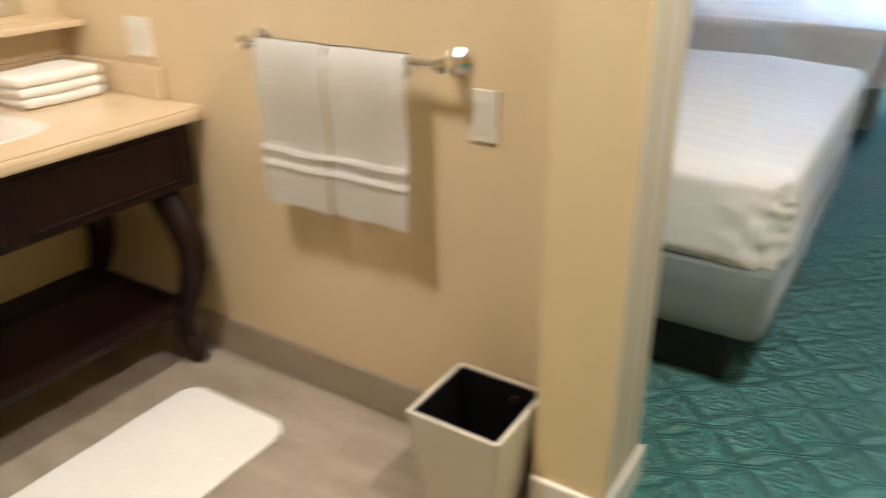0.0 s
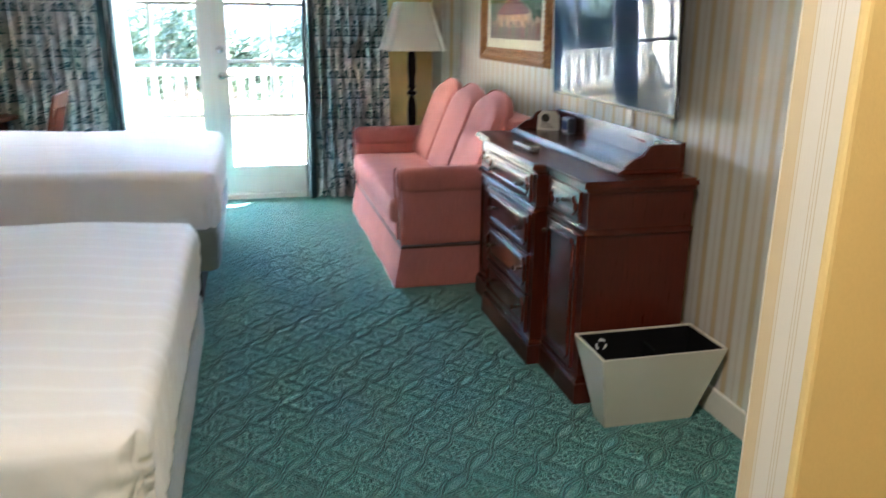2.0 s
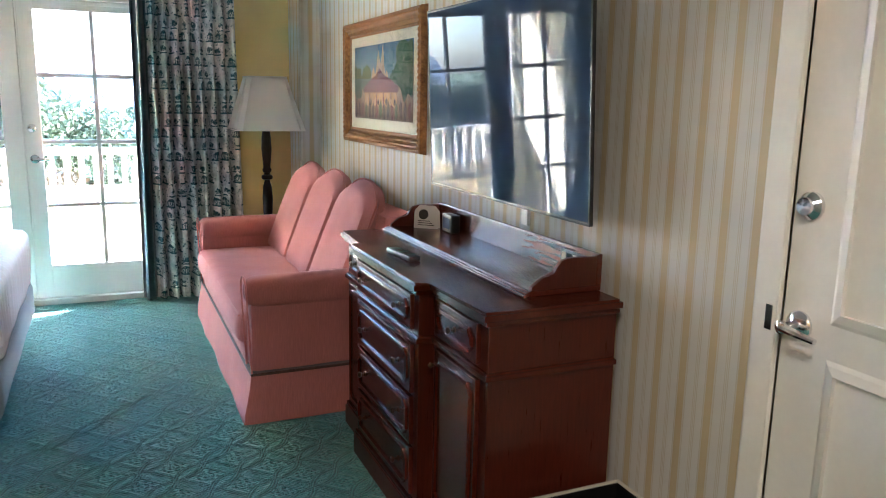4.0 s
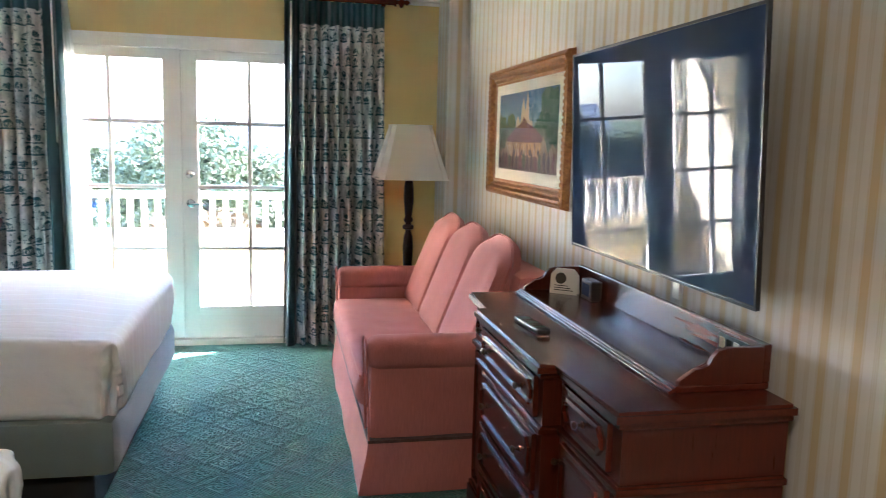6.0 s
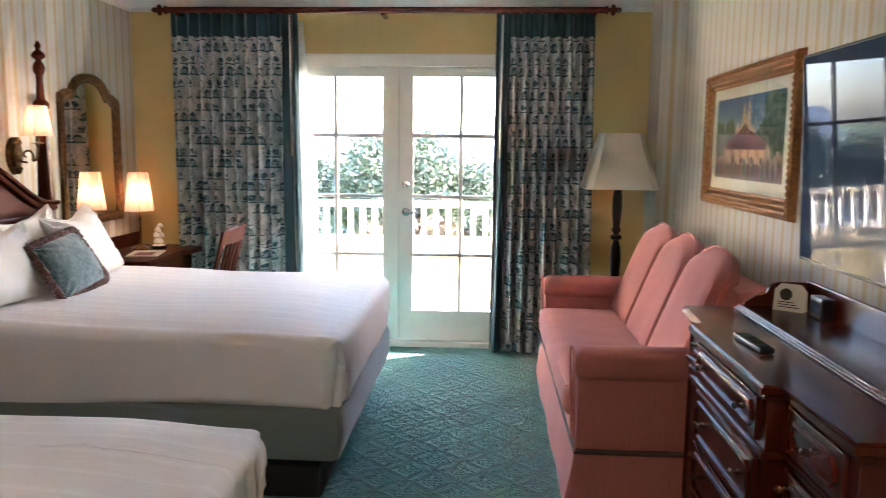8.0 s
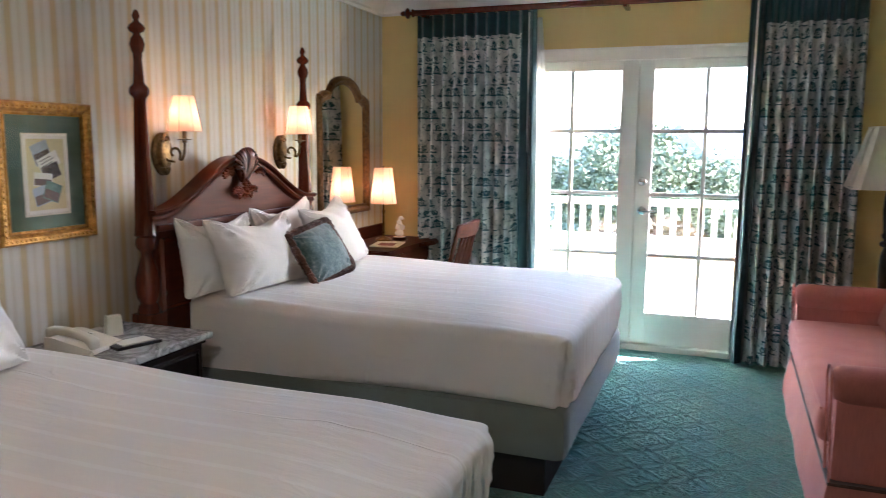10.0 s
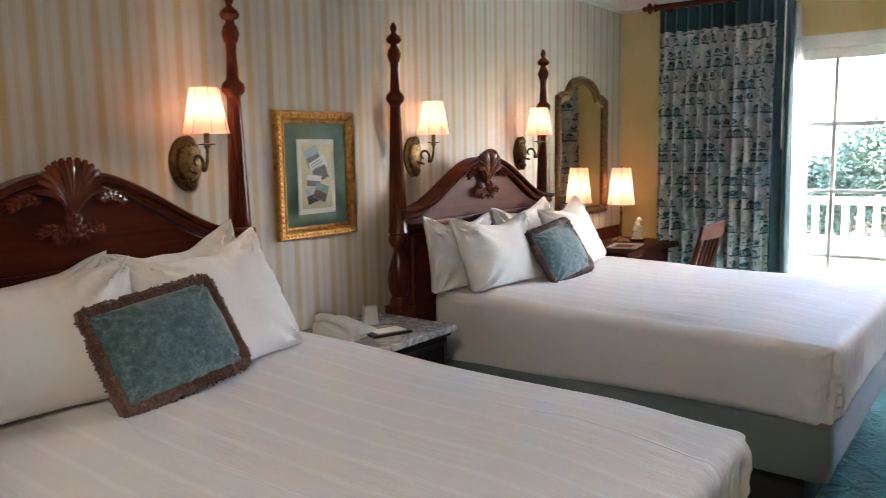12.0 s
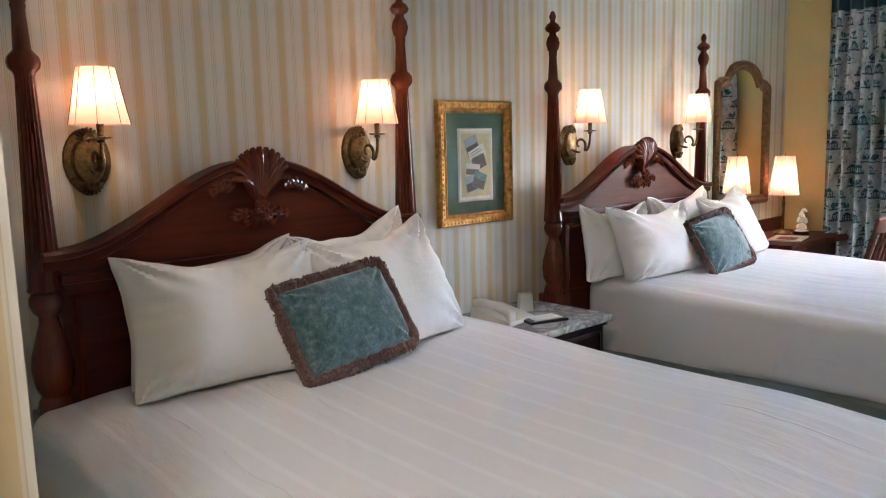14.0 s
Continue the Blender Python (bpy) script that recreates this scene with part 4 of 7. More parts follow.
    for q in (-1, 0, 1):
        w = half * 2 / 3
        part("panel", sweep_frame([(0, 0), (0.0, 0.012), (0.012, 0.014), (0.022, 0.0)], mid + q * w - w / 2 + 0.05, mid + q * w + w / 2 - 0.05, 0.72, 1.02, xh - 0.0095), MAHOG, hb)
    part("carved_shell", shell_mesh(xh - 0.004, mid - 0.005, 1.305), MAHOG, hb, "carved fan and leaf crest", True)
    for y in (pn, pf):
        part("bed_post", post_mesh(xh - 0.035, y), MAHOG, b, "turned and fluted bed post", 50)
    for i, (cy, cx, cz, lean, w, h2, yaw, roll) in enumerate(pillows):
        p = solo("pillow", settle(moved(pillow(w, h2, 0.17 if i < 2 else 0.25, i + int(yn), 44, 0.030, 0.085, 0.17), stand(cx, cy, cz, lean, yaw, roll)), top_z + 0.034), PILLOW, "plump white cotton pillow leaning on the headboard", "pillow", "bed pillows", smooth=True)
    cy, cx, cz, lean, yaw, roll = cushion
    c = thing("throw_pillow", (cx, cy, 0.72), "teal velvet cushion with brown fringe", "cushion", "throw pillows")
    m = stand(cx, cy, cz, lean, yaw, roll)
    part("cushion", moved(pillow(0.415, 0.29, 0.15, 5, 34, 0.018, 0.03), m), VELVET, c, "", True)
    part("fringe", moved(ruffle(0.405, 0.285, 0.031, 3), m), FRINGE, c, "brown tufted fringe")
    return b


bed(2.68, 4.375, 2.785, 4.135, 1.135, 0.710, "beside the entry",
    [(3.24, -0.61, 0.94, 9, 0.62, 0.44, 0, 1), (3.80, -0.60, 0.965, 9, 0.52, 0.46, 0, 8),
     (3.235, -0.50, 0.945, 22, 0.665, 0.45, -3, -2), (3.835, -0.485, 0.945, 24, 0.60, 0.49, 4, 7)],
    (3.545, -0.335, 0.905, 30, -2, 6))
bed(5.235, 6.86, 5.065, 6.455, 1.165, 0.728, "beside the desk",
    [(5.42, -0.61, 0.925, 9, 0.58, 0.42, 0, -2), (6.02, -0.60, 0.94, 9, 0.60, 0.44, 0, 3),
     (5.575, -0.48, 0.925, 22, 0.66, 0.42, -3, -2), (6.30, -0.45, 0.94, 24, 0.58, 0.45, 4, 7)],
    (5.915, -0.315, 0.895, 30, -2, 6))

# ---------------------------------------------------------------- nightstand and what stands on it
ns = thing("nightstand", (-0.6, 4.74, 0), "dark wooden nightstand with a grey marble top", "nightstand")
part("body", box(-0.85, -0.385, 4.49, 4.985, 0.05, 0.632, 0.006), EBONY, ns)
part("marble_top", box(-0.862, -0.345, 4.462, 5.012, 0.636, 0.668, 0.011, seg=3), MARBLE, ns, "veined grey marble top")
part("apron_moulding", box(-0.86, -0.372, 4.478, 4.997, 0.615, 0.634, 0.006), EBONY, ns)
dr = part("drawer", sweep_frame([(0, 0), (0, 0.012), (0.012, 0.008), (0.016, 0)], 4.53, 4.945, 0.42, 0.58, -0.3855), EBONY, ns)
part("pull", tube([(-0.374, 4.66, 0.52), (-0.36, 4.68, 0.497), (-0.357, 4.735, 0.485), (-0.36, 4.79, 0.497), (-0.374, 4.81, 0.52)], 0.006), KNOB, dr, "dark bronze bail pull", True)
part("door_panel", sweep_frame([(0, 0), (0, 0.012), (0.012, 0.008), (0.016, 0)], 4.53, 4.945, 0.12, 0.37, -0.3855), EBONY, ns)
for y in (4.52, 4.955):
    for x in (-0.82, -0.415):
        part("foot", box(x - 0.025, x + 0.025, y - 0.025, y + 0.025, 0, 0.05, 0.008), EBONY, ns)

ph = thing("telephone", (-0.62, 4.60, 0.669), "ivory desk telephone with a coiled cord", "telephone")
wedge = prism([(-0.10, 0), (0.11, 0), (0.11, 0.018), (-0.06, 0.058), (-0.10, 0.058)], 0.19, 0.006)
PM = pose(-0.64, 4.585, 0.669, 0, 0, 8)
part("body", moved(wedge, PM @ Matrix(((1, 0, 0, 0), (0, 0, 1, -0.095), (0, 1, 0, 0), (0, 0, 0, 1)))), PHONE, ph)
def handset_bow(c):
    """The handset's grip arches between its two thicker ends."""
    t = (c.x - 0.004) / 0.105
    end = smoothstep(0.55, 0.95, abs(t))
    return Vector((c.x, -0.064 + (c.y + 0.064) * (0.72 + 0.28 * end), c.z - 0.19 * c.x + 0.016 * (1 - t * t) - 0.014 * end * (c.z < 0.06)))


hs = soft_box(-0.10, 0.108, -0.092, -0.036, 0.046, 0.076, 0.012, 26, 0.0, 4.0, handset_bow)
part("handset", moved(hs, PM), PHONE, ph, "", True)
part("keypad_panel", moved(box(-0.055, 0.075, -0.012, 0.084, 0.0, 0.0012), PM @ pose(0.012, 0, 0.0385, 0, 13.2, 0)), BIN, ph, "cream keypad panel")
for i in range(3):
    for j in range(4):
        part("key", moved(box(-0.035 + j * 0.026, -0.018 + j * 0.026, 0.005 + i * 0.022, 0.02 + i * 0.022, 0.0, 0.006), PM @ pose(0.02, 0, 0.036 - j * 0.0055, 0, 13, 0)), CARD, ph)
coil = [(-0.60 + 0.14 * s / 60 + 0.006 * math.cos(s * 1.1), 4.495 + 0.03 * math.sin(s * 0.08) + 0.006 * math.sin(s * 1.1), 0.676 + 0.0035 * math.sin(s * 1.1)) for s in range(61)]
part("cord", tube(coil, 0.0028, 5), PHONE, ph, "coiled handset cord", True)

solo("tent_card", moved(prism([(-0.035, 0), (0.035, 0), (0.028, 0.085), (-0.028, 0.085)], 0.045, 0.004), pose(-0.70, 4.80, 0.6685, 90, 0, 60)), CARD, "small white card holder on the nightstand", "card holder")
npad = thing("notepad", (-0.50, 4.72, 0.669), "black notepad holder with white paper", "notepad")
NM = pose(-0.50, 4.70, 0.6685, 0, 0, -18)
part("holder", moved(box(-0.06, 0.06, -0.095, 0.095, 0, 0.012, 0.003), NM), BLACK, npad)
part("paper", moved(box(-0.042, 0.042, -0.065, 0.075, 0.0125, 0.015), NM), CARD, npad)
part("pen", moved(tube([(0.049, -0.07, 0.016), (0.049, 0.07, 0.016)], 0.0035, 6), NM), CARD, npad)


# ---------------------------------------------------------------- wall sconces
def sconce(y, z=1.425):
    s = thing("wall_sconce", (L, y, z), "aged brass wall sconce with a lit cream pleated shade", "wall lamp", "bed sconces")
    bm = bmesh.new()
    n = 28
    rim, mid2, inner, boss, crown2 = [], [], [], [], []
    for i in range(n):
        a = 2 * math.pi * i / n
        w, hh = 0.072, 0.100
        pointed = 1 + 0.10 * max(0, -math.sin(a)) ** 6
        c2 = (w * math.cos(a), hh * math.sin(a) * pointed)
        rim.append(bm.verts.new((L + 0.002, y + c2[0], z + c2[1])))
        mid2.append(bm.verts.new((L + 0.012, y + c2[0] * 0.96, z + c2[1] * 0.96)))
        inner.append(bm.verts.new((L + 0.016, y + c2[0] * 0.72, z + c2[1] * 0.72)))
        boss.append(bm.verts.new((L + 0.030, y + c2[0] * 0.62, z + c2[1] * 0.64)))
        crown2.append(bm.verts.new((L + 0.036, y + c2[0] * 0.3, z + c2[1] * 0.34)))
    for a, b2 in ((rim, mid2), (mid2, inner), (inner, boss), (boss, crown2)):
        for i in range(n):
            bm.faces.new((a[i], a[(i + 1) % n], b2[(i + 1) % n], b2[i]))
    bm.faces.new(crown2)
    part("back_plate", bm, BRASS, s, "", 30)
    for base, up in ((z + 0.064, 1), (z - 0.070, -1)):
        orn = part("ornament", moved(lathe([(0.001, -0.01), (0.011, 0), (0.001, 0.01)], n=10), pose(L + 0.033, y, base)), BRASS, s, "cast flower ornament", True)
        for k in range(9):
            a = radians(-84 + 21 * k)
            part("petal", tube([(L + 0.026, y, base), (L + 0.036, y + 0.018 * math.sin(a), base + up * 0.018 * math.cos(a)), (L + 0.024, y + 0.036 * math.sin(a), base + up * 0.036 * math.cos(a))], [0.004, 0.0065, 0.004], 6), BRASS, orn, "", True)
    pts, rad = [], []
    for i in range(34):                                # scrolled arm: out of the plate, down, and up in a curl
        t = i / 33
        if t < 0.5:
            a = radians(-40 + 560 * (0.5 - t))
            r = 0.010 + 0.030 * (t / 0.5)
            pts.append((L + 0.080 + r * math.cos(a), y, z - 0.002 + r * math.sin(a)))
        else:
            u = (t - 0.5) / 0.5
            a = radians(-40)
            pts.append((L + 0.080 + 0.040 * math.cos(a) + 0.034 * math.sin(u * 1.57), y, z - 0.002 + 0.040 * math.sin(a) - 0.010 * math.sin(u * 3.14) + 0.080 * (1 - math.cos(u * 1.57))))
        rad.append(0.0055 + 0.0015 * math.sin(t * 3))
    part("arm", tube(pts, rad, 8), BRASS, s, "scrolled brass arm", True)
    part("plate_link", tube([(L + 0.015, y, z - 0.01), (L + 0.045, y, z - 0.036), (L + 0.080, y, z - 0.041)], 0.006, 8), BRASS, s, "", True)
    cx = pts[-1][0]
    part("candle_cup", lathe([(0.004, 0.0), (0.012, 0.004), (0.010, 0.012), (0.032, 0.016), (0.034, 0.019), (0.012, 0.021), (0.010, 0.028), (0.011, 0.06), (0.009, 0.062)], (cx, y, pts[-1][2] - 0.003), 16), BRASS, s, "", True)
    shade(s, cx, y, z + 0.105, z + 0.270, 0.083, 0.052, 8)
    part("bulb", moved(lathe([(0.001, -0.03), (0.012, -0.02), (0.014, 0), (0.008, 0.022), (0.001, 0.03)], n=10), pose(cx, y, z + 0.19)), BULB, s, "glowing bulb", True)
    bulb("sconce_light", (cx, y, z + 0.205), SCONCE_W, (1.0, 0.47, 0.19), 0.012)
    return s


def shade(parent, x, y, z0, z1, rb, rt, sides):
    """An open tapered shade with soft panels and ribs."""
    n = sides * 4
    bm = bmesh.new()
    rings = []
    for k in range(5):
        t = k / 4
        ring = []
        for i in range(n):
            a = 2 * math.pi * (i + 0.5) / n
            r = (rb + (rt - rb) * t) * (1 - 0.035 * math.cos(a * sides)) * (1 - 0.02 * math.sin(t * 3.14))
            ring.append(bm.verts.new((x + r * math.cos(a), y + r * math.sin(a), z0 + (z1 - z0) * t)))
        rings.append(ring)
    for a, b2 in zip(rings, rings[1:]):
        for i in range(n):
            bm.faces.new((a[i], a[(i + 1) % n], b2[(i + 1) % n], b2[i]))
    bmesh.ops.solidify(bm, geom=bm.faces[:], thickness=0.0012)
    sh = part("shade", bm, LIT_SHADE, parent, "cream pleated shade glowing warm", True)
    for i in range(sides):
        a = 2 * math.pi * (i + 0.5) / sides
        part("rib", tube([(x + (rb * 1.042) * math.cos(a), y + (rb * 1.042) * math.sin(a), z0), (x + rt * 1.045 * math.cos(a), y + rt * 1.045 * math.sin(a), z1)], 0.0011, 5), WIRE, sh)
    return sh


for y in (2.975, 4.005, 5.355, 6.405):
    sconce(y)

# ---------------------------------------------------------------- picture between the beds
PY = 4.67
pic = thing("framed_picture", (L, PY, 1.35), "gold framed postcards on a green mount", "picture")
y0, y1, z0, z1 = 4.487, 4.853, 1.127, 1.581
part("frame", sweep_frame([(0.0, 0.0), (0.0, 0.014), (0.008, 0.018), (0.014, 0.012), (0.026, 0.026), (0.045, 0.030), (0.052, 0.022), (0.056, 0.0)], y0, y1, z0, z1, L + 0.002), GOLD, pic, "carved gold leaf frame", 30)
beads = bmesh.new()
for side in range(4):
    ln = (y1 - y0 + 0.07) if side % 2 == 0 else (z1 - z0 + 0.07)
    k = int(ln / 0.021)
    for i in range(k + 1):
        s = -ln / 2 + ln * i / k
        yy, zz = ((PY + s), (z0 - 0.036 if side == 0 else z1 + 0.036)) if side % 2 == 0 else ((y0 - 0.036 if side == 1 else y1 + 0.036), 1.355 + s)
        add(beads, moved(lathe([(0.001, -0.008), (0.006, -0.004), (0.006, 0.004), (0.001, 0.008)], n=6), pose(L + 0.029, yy, zz, 45 if i % 2 else -45, 0, 0)))
part("frame_carving", beads, GOLD, pic, "row of carved gilt leaves", True)
part("mount", box(L + 0.006, L + 0.009, y0 - 0.004, y1 + 0.004, z0 - 0.004, z1 + 0.004), MAT_GREEN, pic, "green mount")
part("inner_mount", box(L + 0.0092, L + 0.0105, 4.558, 4.782, 1.180, 1.512), MAT_CREAM, pic, "cream inner mount")
part("mount_step", sweep_frame([(0, 0), (0, 0.0012), (0.012, 0.0022), (0.018, 0.0)], 4.578, 4.762, 1.202, 1.490, L + 0.0106), CARD, pic)
part("backing_paper", box(L + 0.0106, L + 0.0109, 4.58, 4.76, 1.204, 1.488), plain("yellowed_paper", (0.66, 0.60, 0.36), 0.8, 300, 0.05, 0), pic, "yellowed backing paper")
CARD_BLUE = plain("postcard_sky", (0.40, 0.47, 0.55), 0.6, 60, 0.3, 0)
CARD_TEAL = plain("postcard_garden", (0.16, 0.27, 0.25), 0.6, 90, 0.7, 0)
CARD_BROWN = plain("postcard_street", (0.16, 0.12, 0.12), 0.6, 110, 0.8, 0)
for k, (dy, dz, w, hh, rot, top, low) in enumerate(((-0.022, 0.088, 0.085, 0.085, 20, CARD_BLUE, CARD_BROWN), (0.012, 0.052, 0.105, 0.060, 24, CARD, CARD), (0.022, 0.012, 0.085, 0.060, 20, CARD_BROWN, CARD_BROWN),
                                                    (-0.020, -0.020, 0.090, 0.055, -6, CARD, CARD_BROWN), (-0.028, -0.082, 0.080, 0.075, 14, CARD_BLUE, CARD_BROWN), (0.022, -0.070, 0.080, 0.075, -20, CARD_TEAL, CARD_BROWN))):
    cm = pose(L + 0.0112 + 0.0003 * k, PY + dy, 1.345 + dz, rot, 0, 0)
    card = part("postcard", moved(box(0, 0.0002, -w / 2, w / 2, -hh / 2, hh / 2), cm), top, pic)
    part("print", moved(box(0.00022, 0.00026, -w / 2 + 0.004, w / 2 - 0.004, -hh / 2 + 0.004, hh * 0.05), cm), low, card)
    if k == 1:
        for q in range(4):
            part("printed_line", moved(box(0.00028, 0.0003, -0.040, 0.030 - 0.012 * (q % 2), -0.020 + q * 0.012, -0.017 + q * 0.012), cm), INK, card)
g = part("glazing", box(L + 0.0135, L + 0.0145, y0, y1, z0, z1), PIC_GLASS, pic, "clear picture glass")
g.visible_shadow = False

# ---------------------------------------------------------------- mirror
mir = thing("wall_mirror", (L, 7.24, 1.45), "arched wall mirror in a carved bronze frame", "mirror")


def mirror_outline(grow):
    y0, y1, z0, z1 = 6.86 - grow, 7.615 + grow, 0.965 - grow, 1.80 + grow
    mid = (y0 + y1) / 2
    hw = (y1 - y0) / 2
    pts = [(y0, z0), (y1, z0), (y1, z1 - 0.02)]
    for i in range(25):
        t = 1 - 2 * i / 24
        a = abs(t)
        dz = 0.115 * math.sqrt(max(0, 1 - (a / 0.62) ** 2)) if a < 0.62 else 0.0
        step = 0.03 * (1 - smoothstep(0.78, 1.0, a))
        pts.append((mid + hw * t * 0.985, z1 + dz + step))
    pts.append((y0, z1 - 0.02))
    return pts


bm = bmesh.new()
rings = []
for grow, proud in ((-0.062, 0.004), (-0.058, 0.018), (-0.045, 0.020), (-0.03, 0.034), (-0.012, 0.034), (0.0, 0.022), (0.0, 0.0)):
    rings.append([bm.verts.new((L + proud, y, z)) for y, z in mirror_outline(grow)])
for a, b2 in zip(rings, rings[1:]):
    for i in range(len(a)):
        bm.faces.new((a[i], a[(i + 1) % len(a)], b2[(i + 1) % len(a)], b2[i]))
part("frame", bm, BRONZE, mir, "carved bronze frame", 30)
bm = prism(mirror_outline(-0.055), 0.004)
part("mirror_glass", moved(bm, Matrix(((0, 0, 1, L + 0.003), (1, 0, 0, 0), (0, 1, 0, 0), (0, 0, 0, 1)))), MIRROR, mir, "clear mirror glass")
beads = bmesh.new()
o = mirror_outline(-0.021)
for (ya, za), (yb, zb) in zip(o, o[1:] + o[:1]):
    ln = math.hypot(yb - ya, zb - za)
    for i in range(max(1, int(ln / 0.026))):
        t = i / max(1, int(ln / 0.026))
        add(beads, moved(lathe([(0.002, -0.009), (0.007, 0.0), (0.002, 0.009)], n=6), pose(L + 0.034, ya + (yb - ya) * t, za + (zb - za) * t, 40, 0, 0)))
add(beads, tube([(L + 0.030, py, pz) for py, pz in o], 0.005, 6, True))
part("frame_carving", beads, BRONZE, mir, "", True)

# ---------------------------------------------------------------- dresser
dsr = thing("dresser", (2.75, 4.55, 0), "polished cherry breakfront dresser with moulded drawers", "dresser")
XS, XC, XB = 2.545, 2.49, 2.975
Y0, Y1, C0, C1 = 3.872, 5.228, 4.262, 4.918


def front_outline(out, y_in=0.0):
    """The breakfront plan, grown by out towards the room and the ends."""
    return [(XB, Y0 - out), (XB, Y1 + out), (XS - out, Y1 + out), (XS - out, C1 + out), (XC - out, C1 + out), (XC - out, C0 - out), (XS - out, C0 - out), (XS - out, Y0 - out)]


def slab(z0, z1, out, bevel=0.0):
    bm = prism(front_outline(out), z1 - z0, bevel)
    return moved(bm, Matrix.Translation((0, 0, z0)))


part("carcass", slab(0.0, 0.860, 0.0), CHERRY, dsr)
part("plinth", slab(0.0, 0.088, 0.016, 0.004), CHERRY, dsr)
part("plinth_moulding", slab(0.0885, 0.112, 0.011, 0.009), CHERRY_X, dsr)
part("waist_moulding", slab(0.683, 0.704, 0.014, 0.006), CHERRY_X, dsr)
part("top_moulding", slab(0.846, 0.864, 0.016, 0.006), CHERRY_X, dsr)
part("top", slab(0.864, 0.890, 0.030, 0.008), CHERRY_X, dsr, "glossy moulded cherry top")


def clipped(y0, y1, z0, z1, c):
    """A panel outline with hollow clipped corners."""
    pts = []
    for (py, pz), a0 in (((y0, z0), 0), ((y1, z0), 90), ((y1, z1), 180), ((y0, z1), 270)):
        sy, sz = (1 if py == y0 else -1), (1 if pz == z0 else -1)
        seq = [(py, pz + sz * c), (py + sy * c * 0.35, pz + sz * c * 0.75), (py + sy * c * 0.75, pz + sz * c * 0.35), (py + sy * c, pz)]
        if (py, pz) in ((y1, z0), (y0, z1)):
            seq = seq[::-1]
        pts += seq
    return pts


def drawer(x, y0, y1, z0, z1, knobs, name="drawer"):
    front = part(name, box(x - 0.016, x - 0.0005, y0, y1, z0, z1, 0.003), CHERRY_X, dsr)
    yy0, yy1, zz0, zz1 = y0 + 0.022, y1 - 0.022, z0 + 0.022, z1 - 0.022
    outer, inner = clipped(yy0, yy1, zz0, zz1, 0.024), clipped(yy0 + 0.010, yy1 - 0.010, zz0 + 0.010, zz1 - 0.010, 0.020)
    bm = bmesh.new()
    rings = [[bm.verts.new((px, a, b)) for a, b in o] for o, px in ((outer, x - 0.0155), (outer, x - 0.022), (inner, x - 0.024), (inner, x - 0.0155))]
    for a, b in zip(rings, rings[1:]):
        for i in range(len(a)):
            bm.faces.new((a[i], a[(i + 1) % len(a)], b[(i + 1) % len(a)], b[i]))
    part("moulding", bm, CHERRY_X, front)
    for ky in knobs:
        part("knob", moved(lathe([(0.010, 0), (0.010, 0.003), (0.0045, 0.006), (0.0045, 0.014), (0.011, 0.02), (0.011, 0.026), (0.004, 0.03)], n=14), pose(x - 0.016, ky, (z0 + z1) / 2, 0, -90, 0)), KNOB, front, "small bronze knob", True)


CK = (C0 + 0.14, C1 - 0.14)
drawer(XC, C0 + 0.035, C1 - 0.035, 0.718, 0.838, CK)
for k in range(3):
    za = 0.130 + k * 0.183
    drawer(XC, C0 + 0.035, C1 - 0.035, za, za + 0.170, CK)
for ya, yb in ((Y0 + 0.045, C0 - 0.04), (C1 + 0.04, Y1 - 0.045)):
    drawer(XS, ya, yb, 0.718, 0.838, ((ya + yb) / 2,))
    drawer(XS, ya, yb, 0.130, 0.670, (), "cabinet_door")
    part("knob", moved(lathe([(0.008, 0), (0.004, 0.006), (0.010, 0.018), (0.004, 0.026)], n=12), pose(XS - 0.016, yb - 0.012 if ya < 4.3 else ya + 0.012, 0.62, 0, -90, 0)), KNOB, dsr, "small bronze knob", True)
# raised tray with a gallery
GA, GB, GX = 3.958, 5.205, 2.722
part("tray", box(GX, XB, GA, GB, 0.8905, 0.908, 0.004), CHERRY_X, dsr)
for k in range(3):
    part("tray_reed", tube([(GX - 0.003 - 0.0085 * k, GA - 0.006, 0.9045 - 0.0048 * k), (GX - 0.003 - 0.0085 * k, GB + 0.006, 0.9045 - 0.0048 * k)], 0.0052, 10), CHERRY_X, dsr, "", True)
part("gallery_back", box(XB - 0.02, XB, GA, GB, 0.9085, 1.006, 0.003), CHERRY_X, dsr)
for y in (GA, GB - 0.018):
    out = [(XB - 0.0205, 0.9085), (XB - 0.0205, 1.000), (XB - 0.12, 1.000), (XB - 0.145, 0.994), (XB - 0.162, 0.975), (XB - 0.170, 0.958), (XB - 0.188, 0.950), (XB - 0.205, 0.948), (XB - 0.222, 0.936), (GX + 0.006, 0.920), (GX + 0.004, 0.9085)]
    part("gallery_end", moved(prism(out, 0.018, 0.003), Matrix(((1, 0, 0, 0), (0, 0, 1, y), (0, 1, 0, 0), (0, 0, 0, 1)))), CHERRY, dsr, "scrolled gallery end")
out_ob = part("outlet_panel", box(XB - 0.0235, XB - 0.0205, 4.02, 4.16, 0.940, 0.990, 0.002), BLACK, dsr, "black socket strip")
for i in range(4):
    part("socket", box(XB - 0.026, XB - 0.0236, 4.028 + i * 0.033, 4.052 + i * 0.033, 0.950, 0.980, 0.001), PHONE if i % 2 else BIN_IN, out_ob)

